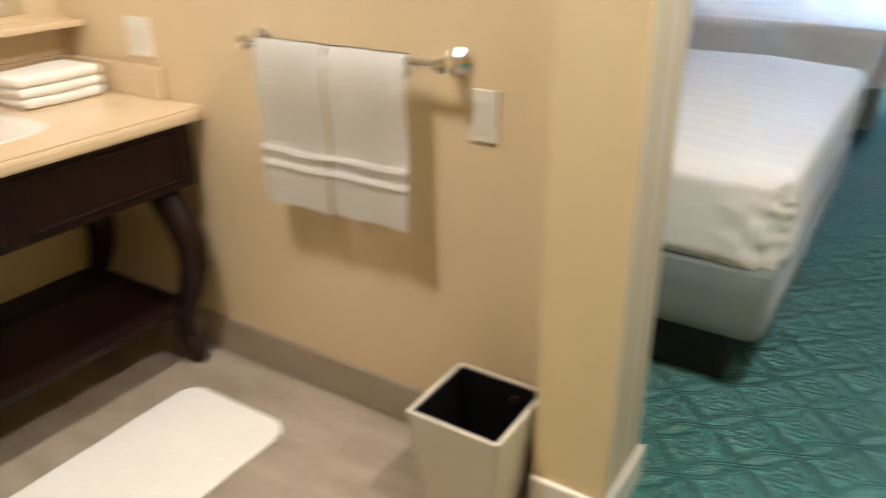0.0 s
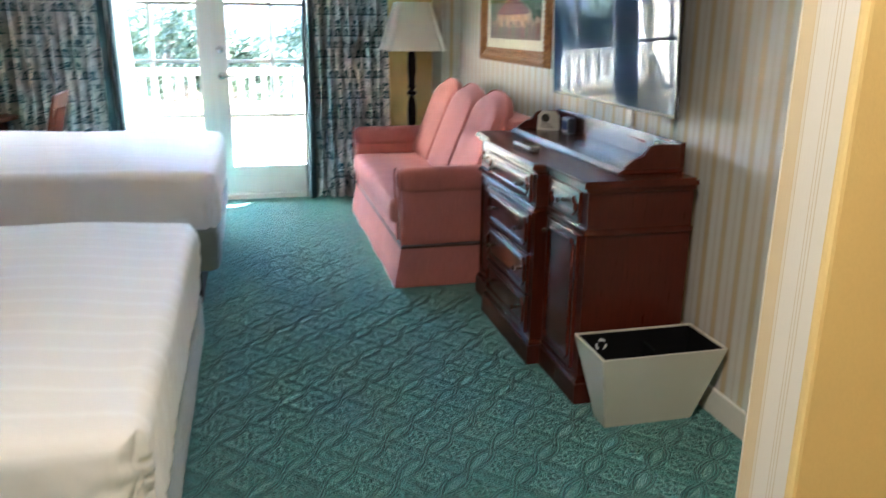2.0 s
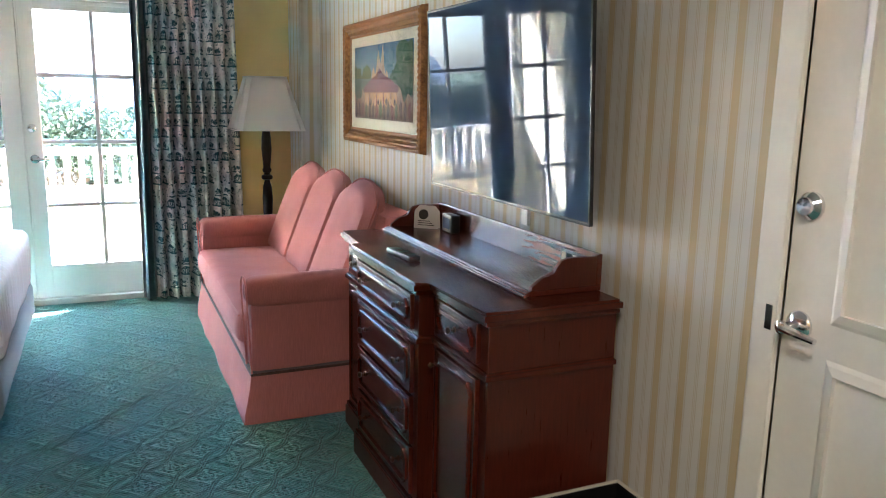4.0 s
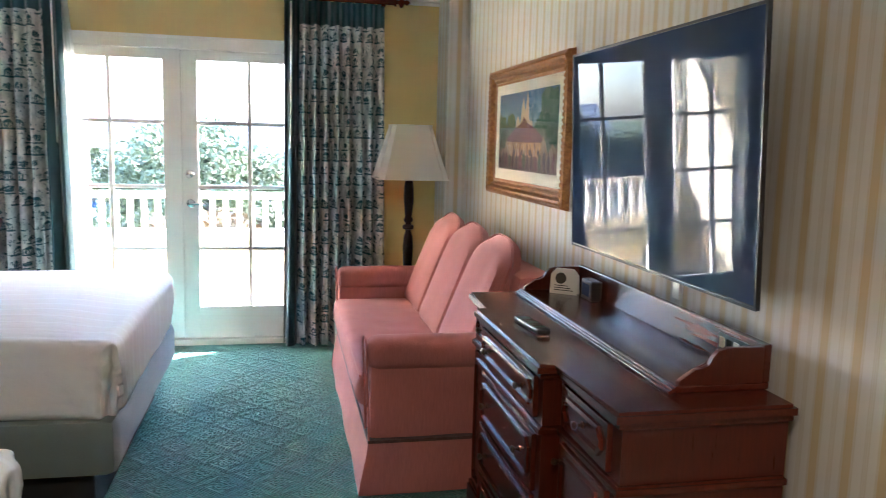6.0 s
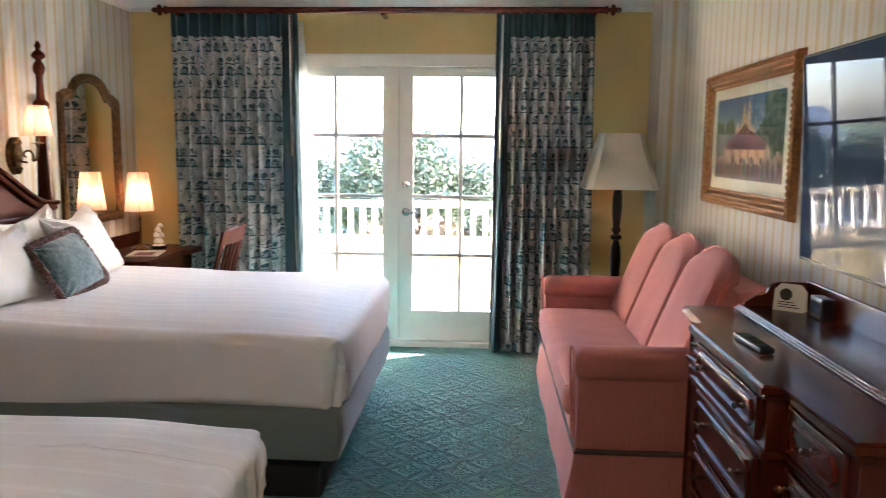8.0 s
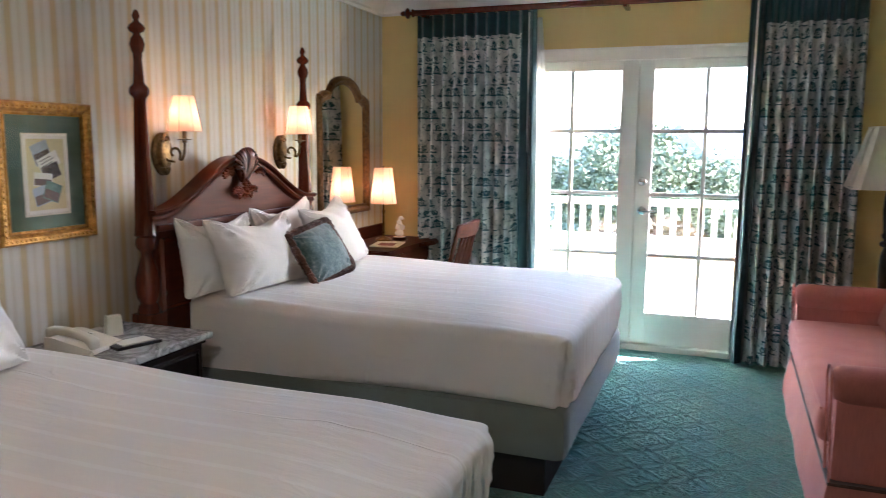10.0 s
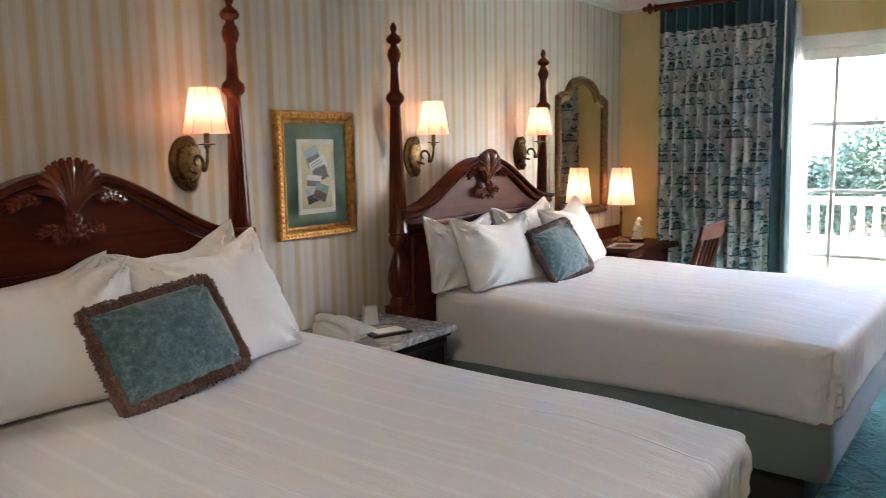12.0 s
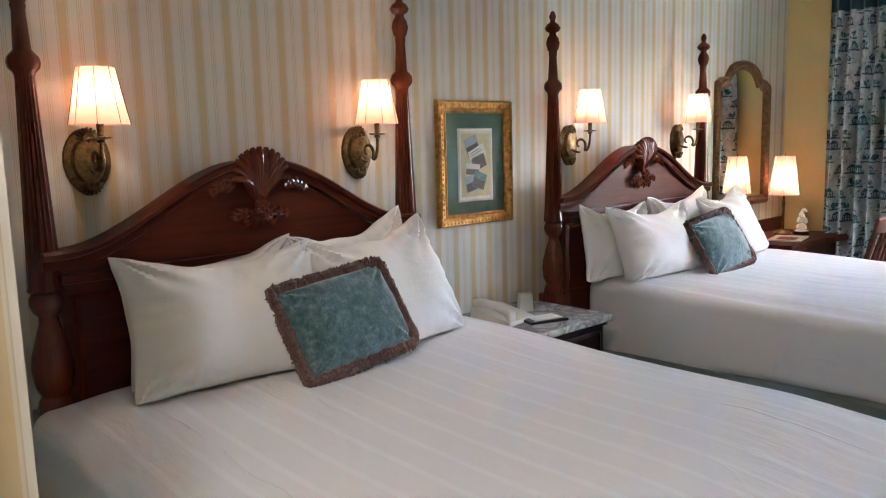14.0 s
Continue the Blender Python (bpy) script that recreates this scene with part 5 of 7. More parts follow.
rc = thing("remote_control", (2.585, 4.66, 0.891), "black television remote lying on the dresser", "remote")
RM = pose(2.576, 4.64, 0.8905, 0, 0, 5)
part("body", moved(soft_box(-0.024, 0.024, -0.10, 0.10, 0, 0.020, 0.007, 20), RM), BLACK, rc, "", True)
for i in range(3):
    for j in range(7):
        part("button", moved(box(-0.017 + i * 0.013, -0.008 + i * 0.013, -0.07 + j * 0.02, -0.06 + j * 0.02, 0.0195, 0.0215), RM), MAT_GREEN if j % 3 == 0 else KNOB, rc)

tc = thing("tent_card", (2.86, 5.08, 0.909), "cream folded card with a printed round emblem", "card")
TM = pose(2.86, 5.10, 0.9085, 0, 0, -38)
part("card_front", moved(prism([(-0.055, 0), (0.055, 0), (0.055, 0.075), (0.035, 0.10), (-0.035, 0.10), (-0.055, 0.075)], 0.002), TM @ pose(0, -0.012, 0, 82, 0, 0)), CARD, tc)
part("card_back", moved(prism([(-0.055, 0), (0.055, 0), (0.055, 0.075), (0.035, 0.10), (-0.035, 0.10), (-0.055, 0.075)], 0.002), TM @ pose(0, 0.022, 0, 98, 0, 0)), CARD, tc)
part("emblem", moved(lathe([(0.022, 0), (0.022, 0.0008), (0.015, 0.0009), (0.015, 0.0004)], n=20), TM @ pose(-0.012, -0.0115, 0.062, 82, 0, 0)), INK, tc, "dark printed ring")
for k in range(3):
    part("printed_line", moved(box(-0.038, 0.038 - 0.01 * k, 0, 0.0006, 0, 0.003), TM @ pose(0, -0.0135, 0.014 + k * 0.009, -8, 0, 0)), INK, tc)
ck = thing("alarm_clock", (2.93, 4.98, 0.909), "small black bedside clock beside the card", "clock")
part("case", box(2.90, 2.945, 4.93, 5.03, 0.9085, 0.985, 0.008), BLACK, ck)
part("face", box(2.8985, 2.8998, 4.945, 5.015, 0.925, 0.97), SCREEN, ck)

# ---------------------------------------------------------------- television
tv = thing("television", (2.92, 4.53, 1.46), "large black flat television on a wall arm", "television")
TX, TY0, TY1, TZ0, TZ1 = 2.90, 3.928, 5.142, 1.098, 1.826
LEAN = Matrix.Translation((TX, 0, TZ0)) @ pose(0, 0, 0, 0, -2.6, 0) @ Matrix.Translation((-TX, 0, -TZ0))
part("housing", moved(box(TX + 0.001, TX + 0.012, TY0, TY1, TZ0, TZ1, 0.003), LEAN), BLACK, tv)
part("rear_box", moved(box(TX + 0.0125, TX + 0.058, TY0 + 0.14, TY1 - 0.14, TZ0 + 0.05, TZ1 - 0.20, 0.012), LEAN), BLACK, tv)
part("bezel", moved(sweep_frame([(-0.008, 0.0), (-0.008, 0.003), (0.0, 0.003), (0.001, 0.0)], TY0, TY1, TZ0, TZ1, TX + 0.001, -1), LEAN), BLACK, tv)
part("screen", moved(box(TX - 0.001, TX + 0.0008, TY0 + 0.0085, TY1 - 0.0085, TZ0 + 0.012, TZ1 - 0.0085), LEAN), SCREEN, tv, "dark glossy reflecting screen")
part("wall_arm", box(TX + 0.058, R, 4.40, 4.66, 1.30, 1.55, 0.006), BLACK, tv)
part("cable_cover", box(R - 0.014, R, 4.50, 4.545, 1.005, 1.30, 0.003), TRIM, tv, "cream cable cover")

# ---------------------------------------------------------------- picture over the sofa
ART_SKY = Mat("painted_sky", 0.6)
sv = ART_SKY.split(ART_SKY.coord("Object"))
nz = ART_SKY.noise(ART_SKY.coord(), 14, 5)
hgt = ART_SKY.math("ADD", ART_SKY.math("MULTIPLY", ART_SKY.math("SUBTRACT", sv[2], -0.27), 1.75), ART_SKY.math("MULTIPLY", ART_SKY.math("SUBTRACT", nz, 0.5), 0.22))
ART_SKY.colour(ART_SKY.ramp(hgt, [(0.0, (0.09, 0.055, 0.05)), (0.24, (0.22, 0.12, 0.07)), (0.42, (0.42, 0.29, 0.15)), (0.56, (0.13, 0.25, 0.28)), (0.80, (0.015, 0.10, 0.23))]))
P_TREE = plain("painted_leaves", (0.04, 0.10, 0.04), 0.7, 50, 0.7, 0)
P_RED = plain("painted_red_roof", (0.17, 0.04, 0.05), 0.7, 60, 0.5, 0)
P_GOLD = plain("painted_gold_light", (0.55, 0.31, 0.11), 0.7, 45, 0.6, 0)
P_PINK = plain("painted_castle", (0.55, 0.36, 0.21), 0.7, 60, 0.3, 0)
P_DARK = plain("painted_crowd", (0.06, 0.035, 0.04), 0.7, 40, 0.8, 0)

art = thing("framed_painting", (R, 6.18, 1.55), "gilt framed painting of a carousel before a castle at dusk", "painting")
ay0, ay1, az0, az1 = 5.615, 6.745, 1.285, 1.815
part("frame", sweep_frame([(0.0, 0.0), (0.0, 0.012), (0.010, 0.014), (0.018, 0.008), (0.030, 0.022), (0.040, 0.018), (0.052, 0.034), (0.075, 0.040), (0.086, 0.034), (0.092, 0.0)], ay0, ay1, az0, az1, R - 0.002, -1), GILT_WOOD, art, "ribbed gilded wood frame", 30)
beads = bmesh.new()
for side in range(4):
    ln = (ay1 - ay0 + 0.12) if side % 2 == 0 else (az1 - az0 + 0.12)
    k = int(ln / 0.028)
    for i in range(k + 1):
        s = -ln / 2 + ln * i / k
        yy, zz = ((6.18 + s), (az0 - 0.067 if side == 0 else az1 + 0.067)) if side % 2 == 0 else ((ay0 - 0.067 if side == 1 else ay1 + 0.067), 1.55 + s)
        add(beads, moved(lathe([(0.001, -0.011), (0.006, -0.006), (0.006, 0.006), (0.001, 0.011)], n=6), pose(R - 0.040, yy, zz, 90 if side % 2 == 0 else 0, 0, 0)))
part("frame_carving", beads, GILT_WOOD, art, "", True)
part("mount", box(R - 0.008, R - 0.005, ay0 - 0.003, ay1 + 0.003, az0 - 0.003, az1 + 0.003), MAT_CREAM, art, "cream mount")
py0, py1, pz0, pz1 = ay0 + 0.075, ay1 - 0.075, az0 + 0.06, az1 - 0.055
canvas = part("canvas", box(R - 0.0105, R - 0.0083, py0, py1, pz0, pz1), ART_SKY.m, art, "dusk sky and ground in muted paint")


def daub(outline, mat, level, name):
    """A flat painted shape on the canvas; outline in fractions of the canvas, left to right as seen."""
    pts = [(py1 - (py1 - py0) * a, pz0 + (pz1 - pz0) * b) for a, b in outline]
    bm = prism(pts, 0.0004)
    return part(name, moved(bm, Matrix(((0, 0, -1, R - 0.0107 - level * 0.0007), (1, 0, 0, 0), (0, 1, 0, 0), (0, 0, 0, 1)))), mat, canvas)


def blob(cx, cy, rx, ry, n=22, rough=0.22, seed=1):
    rnd = random.Random(seed)
    return [(min(1, max(0, cx + rx * math.cos(2 * math.pi * i / n) * (1 + rnd.uniform(-rough, rough)))), min(1, max(0, cy + ry * math.sin(2 * math.pi * i / n) * (1 + rnd.uniform(-rough, rough))))) for i in range(n)]


daub(blob(0.90, 0.66, 0.19, 0.36, seed=2), P_TREE, 0, "painted_tree")
daub(blob(0.72, 0.50, 0.07, 0.16, seed=5), P_TREE, 1, "painted_tree")
daub(blob(0.24, 0.55, 0.09, 0.20, seed=3), P_TREE, 0, "painted_tree")
daub(blob(0.06, 0.50, 0.10, 0.24, seed=4), P_TREE, 1, "painted_tree")
daub([(0.34, 0.45), (0.34, 0.62), (0.37, 0.70), (0.40, 0.60), (0.42, 0.66), (0.44, 0.84), (0.46, 0.92), (0.48, 0.80), (0.50, 0.74), (0.52, 0.90), (0.53, 0.98), (0.55, 0.86), (0.56, 0.68), (0.58, 0.60), (0.60, 0.66), (0.62, 0.58), (0.63, 0.45)], P_PINK, 2, "painted_castle")
daub([(0.18, 0.42), (0.30, 0.52), (0.42, 0.60), (0.48, 0.68), (0.54, 0.60), (0.68, 0.52), (0.80, 0.42), (0.78, 0.36), (0.20, 0.36)], P_RED, 3, "painted_roof")
daub([(0.20, 0.36), (0.78, 0.36), (0.76, 0.18), (0.22, 0.18)], P_GOLD, 3, "painted_carousel")
for i in range(9):
    daub([(0.23 + i * 0.062, 0.17), (0.235 + i * 0.062, 0.37), (0.245 + i * 0.062, 0.37), (0.25 + i * 0.062, 0.17)], P_RED if i % 2 else P_PINK, 4, "painted_column")
for i in range(8):
    daub(blob(0.26 + i * 0.068, 0.235, 0.018, 0.045, 10, 0.3, i), P_DARK if i % 2 else P_PINK, 5, "painted_stroke")
for i in range(15):
    daub(blob(0.04 + i * 0.066, 0.10 + 0.05 * ((i * 7) % 5) / 5, 0.022, 0.11, 10, 0.3, i + 20), (P_DARK, P_DARK, P_RED, P_TREE)[i % 4], 5, "painted_stroke")
g = part("glazing", box(R - 0.0165, R - 0.0158, ay0, ay1, az0, az1), PIC_GLASS, art, "clear picture glass")
g.visible_shadow = False

# ---------------------------------------------------------------- sofa
sf = thing("sofa", (2.5, 6.28, 0), "rose upholstered sofa bed with arched back cushions", "sofa")
SX0, SX1, SY0, SY1 = 2.125, 2.96, 5.345, 7.27
part("skirt", soft_box(SX0 - 0.004, SX1, SY0, SY1, 0.006, 0.235, 0.012, 40, 0.004, 6.0, lambda c: Vector((c.x - 0.035 * smoothstep(0.25, 0.0, c.z) * smoothstep(2.3, 2.12, c.x) + 0.004 * math.sin(c.y * 9) * smoothstep(0.2, 0, c.z), c.y - 0.012 * smoothstep(0.25, 0, c.z) * smoothstep(5.6, 5.34, c.y), c.z))), ROSE, sf, "pleated rose skirt", True)
part("braid", soft_box(SX0 - 0.004, SX1 - 0.01, SY0 - 0.006, SY1 + 0.004, 0.232, 0.248, 0.006, 30), BRAID, sf, "dark woven braid above the skirt", True)
part("frame", box(SX0 + 0.01, SX1, SY0 + 0.02, SY1 - 0.02, 0.245, 0.36, 0.02), ROSE, sf)
for ya, yb in ((SY0, SY0 + 0.135), (SY1 - 0.135, SY1)):
    side = soft_box(SX0 + 0.004, SX1 - 0.03, ya + 0.008, yb - 0.004, 0.245, 0.60, 0.02, 30, 0.003, 6)
    arm = part("arm", side, ROSE, sf, "", True)
    roll = soft_box(SX0 - 0.012, SX1 - 0.05, ya - 0.014, yb + 0.004, 0.535, 0.678, 0.06, 40, 0.003, 5)
    part("arm_roll", roll, ROSE, arm, "", True)
    pts = []
    for i in range(21):
        t = i / 20
        a = math.pi * t
        pts.append((SX0 - 0.012, (ya + yb) / 2 - 0.005 - (yb - ya) / 2 * math.cos(a) * 1.04, 0.615 + 0.062 * math.sin(a)))
    pts = [(SX0 + 0.002, pts[0][1], 0.25)] + pts + [(SX0 + 0.002, pts[-1][1], 0.25)]
    part("piping", tube(pts, 0.0045, 6), ROSE_CORD, arm, "", True)
IY0, IY1 = SY0 + 0.14, SY1 - 0.14


def seat_shape(c):
    dome = 0.02 * (1 - ((c.y - (IY0 + IY1) / 2) / (IY1 - IY0) * 2) ** 2) if c.z > 0.45 else 0
    return Vector((c.x - 0.010 * math.sin((c.z - 0.3) * 17) * smoothstep(2.3, 2.1, c.x), c.y, c.z + dome + 0.003 * noise.noise(Vector((c.x * 9, c.y * 9, 0)))))


seat = part("seat_cushion", soft_box(SX0 - 0.028, SX1 - 0.3, IY0, IY1, 0.335, 0.485, 0.045, 60, 0.003, 7, seat_shape), ROSE, sf, "single long seat cushion", True)
part("piping", tube([(SX0 - 0.020, IY0 + 0.03, 0.474), (SX0 - 0.022, (IY0 + IY1) / 2, 0.480), (SX0 - 0.020, IY1 - 0.03, 0.474)], 0.0045, 6), ROSE_CORD, seat, "", True)
part("front_panel", soft_box(SX0 + 0.0, SX0 + 0.03, IY0 + 0.002, IY1 - 0.002, 0.247, 0.345, 0.012, 30), ROSE, sf, "", True)
part("back_frame", soft_box(2.76, SX1, SY0 + 0.05, SY1 - 0.05, 0.245, 0.93, 0.05, 30), ROSE, sf, "", True)
cw = (IY1 - IY0) / 3


def back_cushion(yc, k):
    """A tall cushion with an arched top that leans back."""
    n, mrows = 16, 18
    bm = bmesh.new()
    grids = []
    for s in (1, -1):
        grid = []
        for i in range(n + 1):
            u = 2 * i / n - 1
            top = 0.60 - 0.105 * max(0.0, abs(u) - 0.05) ** 2.3 / 0.95 ** 2.3
            row = []
            for j in range(mrows + 1):
                v = j / mrows
                e = max(abs(u), abs(2 * v - 1))
                bulge = max(0.0, (1 - u ** 12) * (1 - (2 * v - 1) ** 8)) ** 0.42
                y = yc + u * (cw / 2 + 0.008) * (1 - 0.03 * v ** 3)
                h = v * top
                dep = s * (0.062 * bulge) + 0.006 * noise.noise(Vector((u * 2 + k, v * 3, s)))* (1 - e ** 4)
                # lean back
                x = 2.575 + 0.235 * (h / 0.60) - dep * 0.95
                z = 0.485 + h * 0.955 - dep * 0.25 * (1 - v)
                row.append(bm.verts.new((x, y, z)))
            grid.append(row)
        grids.append(grid)
        for i in range(n):
            for j in range(mrows):
                q = (grid[i][j], grid[i + 1][j], grid[i + 1][j + 1], grid[i][j + 1])
                bm.faces.new(q)
    edge = [grids[0][0][j].co.copy() for j in range(mrows + 1)] + [grids[0][i][mrows].co.copy() for i in range(1, n + 1)] + [grids[0][n][j].co.copy() for j in range(mrows - 1, -1, -1)]
    bmesh.ops.remove_doubles(bm, verts=bm.verts, dist=0.002)
    bc = part("back_cushion", bm, ROSE, sf, "arched rose back cushion", True)
    part("piping", tube([e + Vector((-0.012, 0, 0.0)) for e in edge], 0.0045, 6), ROSE_CORD, bc, "", True)


for k in range(3):
    back_cushion(IY0 + cw * (k + 0.5), k)

# ---------------------------------------------------------------- floor lamp
fl = thing("floor_lamp", (2.61, 7.46, 0), "turned dark wood floor lamp with a square cream shade", "floor lamp")
LX, LY = 2.618, 7.46
part("base", lathe([(0.15, 0), (0.15, 0.015), (0.13, 0.03), (0.06, 0.04), (0.03, 0.07)], (LX, LY, 0), 28), EBONY, fl, "", True)
part("stem", lathe([(0.03, 0.06), (0.018, 0.09), (0.022, 0.3), (0.030, 0.62), (0.036, 0.76), (0.030, 0.84), (0.020, 0.875), (0.018, 0.885), (0.036, 0.893), (0.040, 0.905), (0.036, 0.917), (0.020, 0.925), (0.020, 0.935), (0.030, 0.945), (0.032, 0.96), (0.024, 0.975),
                    (0.026, 1.0), (0.035, 1.10), (0.032, 1.18), (0.022, 1.25), (0.015, 1.27), (0.010, 1.36)], (LX, LY, 0), 24), EBONY, fl, "", True)
bm = bmesh.new()
rings = []
for z, hw in ((1.237, 0.232), (1.41, 0.180), (1.592, 0.128)):
    ring = []
    for sx, sy in ((-1, -1), (1, -1), (1, 1), (-1, 1)):
        c = 0.16 * hw
        a, b2 = (sx * hw, sy * (hw - c)), (sx * (hw - c), sy * hw)
        for px, py in ((a, b2) if sx * sy < 0 else (b2, a)):
            ring.append(bm.verts.new((LX + px, LY + py, z)))
    rings.append(ring)
for a, b2 in zip(rings, rings[1:]):
    for i in range(8):
        bm.faces.new((a[i], a[(i + 1) % 8], b2[(i + 1) % 8], b2[i]))
bmesh.ops.solidify(bm, geom=bm.faces[:], thickness=0.002)
sh = part("shade", bm, LAMP_SHADE, fl, "unlit square cream shade with cut corners")
for z, hw in ((1.237, 0.233), (1.592, 0.129)):
    c = 0.16 * hw
    loop = [(LX + px, LY + py, z) for px, py in ((-hw, -hw + c), (-hw + c, -hw), (hw - c, -hw), (hw, -hw + c), (hw, hw - c), (hw - c, hw), (-hw + c, hw), (-hw, hw - c))]
    part("trim", tube(loop, 0.004, 6, True), LAMP_SHADE, sh)

# ---------------------------------------------------------------- curtains and rod
rod = thing("curtain_rod", (1.0, 7.72, 2.43), "dark mahogany curtain rod with turned finials", "curtain rod")
part("rod", tube([(-0.53, 7.715, 2.432), (2.53, 7.715, 2.432)], 0.022, 16), MAHOG, rod, "", True)
for x, s in ((-0.53, -1), (2.53, 1)):
    part("finial", moved(lathe([(0.022, 0), (0.030, 0.006), (0.030, 0.014), (0.014, 0.022), (0.014, 0.032), (0.034, 0.042), (0.040, 0.052), (0.034, 0.062), (0.013, 0.074), (0.020, 0.086), (0.016, 0.100), (0.003, 0.112)], n=18), pose(x, 7.715, 2.432, 0, 90 * s, 0)), MAHOG, rod, "turned finial", True)
for x in (-0.46, 1.0, 2.46):
    part("bracket", box(x - 0.015, x + 0.015, 7.72, F, 2.40, 2.425, 0.003), MAHOG, rod)


def curtain(x0, x1, lead, label):
    """Pleated curtain from rod to floor; lead is the side (-1, 1) of its plain teal border."""
    c = thing("curtain", ((x0 + x1) / 2, 7.79, 0), label, "curtain", "balcony curtains")
    n, rows = 150, 26
    pl = 11 if x1 - x0 > 0.75 else 9
    rnd = random.Random(int(x0 * 100))
    ph = [rnd.uniform(-0.5, 0.5) for _ in range(40)]

    def surface(s, z):
        g = max(0.0, (2.43 - z) / 2.43)
        x = x0 + (x1 - x0) * s + 0.02 * (g ** 1.3) * (s - 0.5) * 2
        k = s * pl
        i = int(k) % 40
        amp = 0.026 + 0.042 * min(1, g * 3.0)
        wave = math.sin(2 * math.pi * k + 0.7 * ph[i] * g) + 0.35 * math.sin(4 * math.pi * k + ph[(i + 3) % 40] * 4) * g + 0.3 * math.sin(2 * math.pi * k * 0.5 + 1.3) * g
        return Vector((x + 0.010 * math.cos(2 * math.pi * k) * g, 7.79 + amp * wave + 0.01 * g * math.sin(s * 7), z))

    def piece(name, s0, s1, z0, z1, mat, lab, shift=0.0):
        bm = bmesh.new()
        uv = bm.loops.layers.uv.new("UVMap")
        cols = max(6, int(n * (s1 - s0)))
        rws = max(2, int(rows * (z1 - z0) / 2.4))
        grid = []
        arc = 0.0
        us = []
        prev = None
        for a in range(cols + 1):
            s = s0 + (s1 - s0) * a / cols
            mid = surface(s, 1.0)
            if prev is not None:
                arc += (Vector((mid.x, mid.y)) - Vector((prev.x, prev.y))).length
            prev = mid
            us.append(arc)
            grid.append([bm.verts.new(surface(s, z0 + (z1 - z0) * b / rws) + Vector((0, shift, 0))) for b in range(rws + 1)])
        for a in range(cols):
            for b in range(rws):
                f = bm.faces.new((grid[a][b], grid[a + 1][b], grid[a + 1][b + 1], grid[a][b + 1]))
                for loop, (da, db) in zip(f.loops, ((0, 0), (1, 0), (1, 1), (0, 1))):
                    loop[uv].uv = (us[a + da], z0 + (z1 - z0) * (b + db) / rws)
        ob = part(name, bm, mat, c, lab, True)
        return ob

    w = 0.105 / (x1 - x0)
    sa, sb = (w, 1.0) if lead < 0 else (0.0, 1.0 - w)
    piece("printed_panel", sa, sb, 0.012, 2.262, TOILE, "teal toile print on pale cotton")
    piece("heading", sa, sb, 2.262, 2.425, TEAL, "plain dark teal heading")
    piece("border", 0.0 if lead < 0 else 1.0 - w, w if lead < 0 else 1.0, 0.012, 2.425, TEAL, "plain dark teal border")
    px = x0 + 0.045 if lead < 0 else x1 - 0.045
    part("draw_wand", tube([(px, 7.735, 2.40), (px + 0.004 * lead, 7.735, 1.42)], 0.005, 8), DOOR_WHITE, c, "thin white draw wand", True)
    return c


curtain(-0.535, 0.385, 1, "drawn back teal toile curtain, pleated, beside the desk")
curtain(1.79, 2.475, -1, "drawn back teal toile curtain, pleated, beside the sofa")
# sheer gathered behind the west curtain
bm = bmesh.new()
grid = []
for a in range(41):
    s = a / 40
    grid.append([bm.verts.new((0.30 + (0.10 + 0.09 * math.sin(min(1, (2.38 - z) / 2.0) * 1.9)) * s, 7.868 + 0.014 * math.sin(s * 38), z)) for z in [0.03 + 2.35 * b / 16 for b in range(17)]])
for a in range(40):
    for b in range(16):
        bm.faces.new((grid[a][b], grid[a + 1][b], grid[a + 1][b + 1], grid[a][b + 1]))
solo("sheer_curtain", bm, SHEER, "white sheer curtain gathered at the side of the door", "curtain", smooth=True)

# ---------------------------------------------------------------- desk, chair, lamp
dk = thing("desk", (-0.6, 7.40, 0), "polished red-brown wooden desk against the wall", "desk")
out = [(L + 0.01, 6.96), (-0.42, 6.96), (-0.40, 6.98), (-0.40, 7.50), (-0.36, 7.56), (-0.335, 7.66), (-0.345, 7.76), (-0.40, 7.84), (L + 0.01, 7.86)]
part("desktop", moved(prism(out, 0.03, 0.007), Matrix.Translation((0, 0, 0.722))), DESK_WOOD, dk, "glossy desktop with a rounded end")
part("back_ledge", box(L + 0.004, L + 0.03, 6.96, 7.86, 0.752, 0.845, 0.006), DESK_WOOD, dk)
part("side_unit", box(L + 0.02, -0.44, 6.99, 7.30, 0.06, 0.72, 0.005), DESK_WOOD, dk)
part("apron", box(L + 0.02, -0.44, 7.302, 7.80, 0.60, 0.72, 0.005), DESK_WOOD, dk)
for k in range(3):
    d = part("drawer", box(-0.4395, -0.425, 7.0, 7.29, 0.10 + k * 0.205, 0.29 + k * 0.205, 0.004), DESK_WOOD, dk)
    part("knob", moved(lathe([(0.008, 0), (0.004, 0.008), (0.011, 0.02), (0.004, 0.027)], n=12), pose(-0.425, 7.145, 0.195 + k * 0.205, 0, 90, 0)), KNOB, d, "", True)
for x in (L + 0.05, -0.47):
    part("leg", box(x - 0.025, x + 0.025, 7.75, 7.80, 0, 0.60, 0.006), DESK_WOOD, dk)

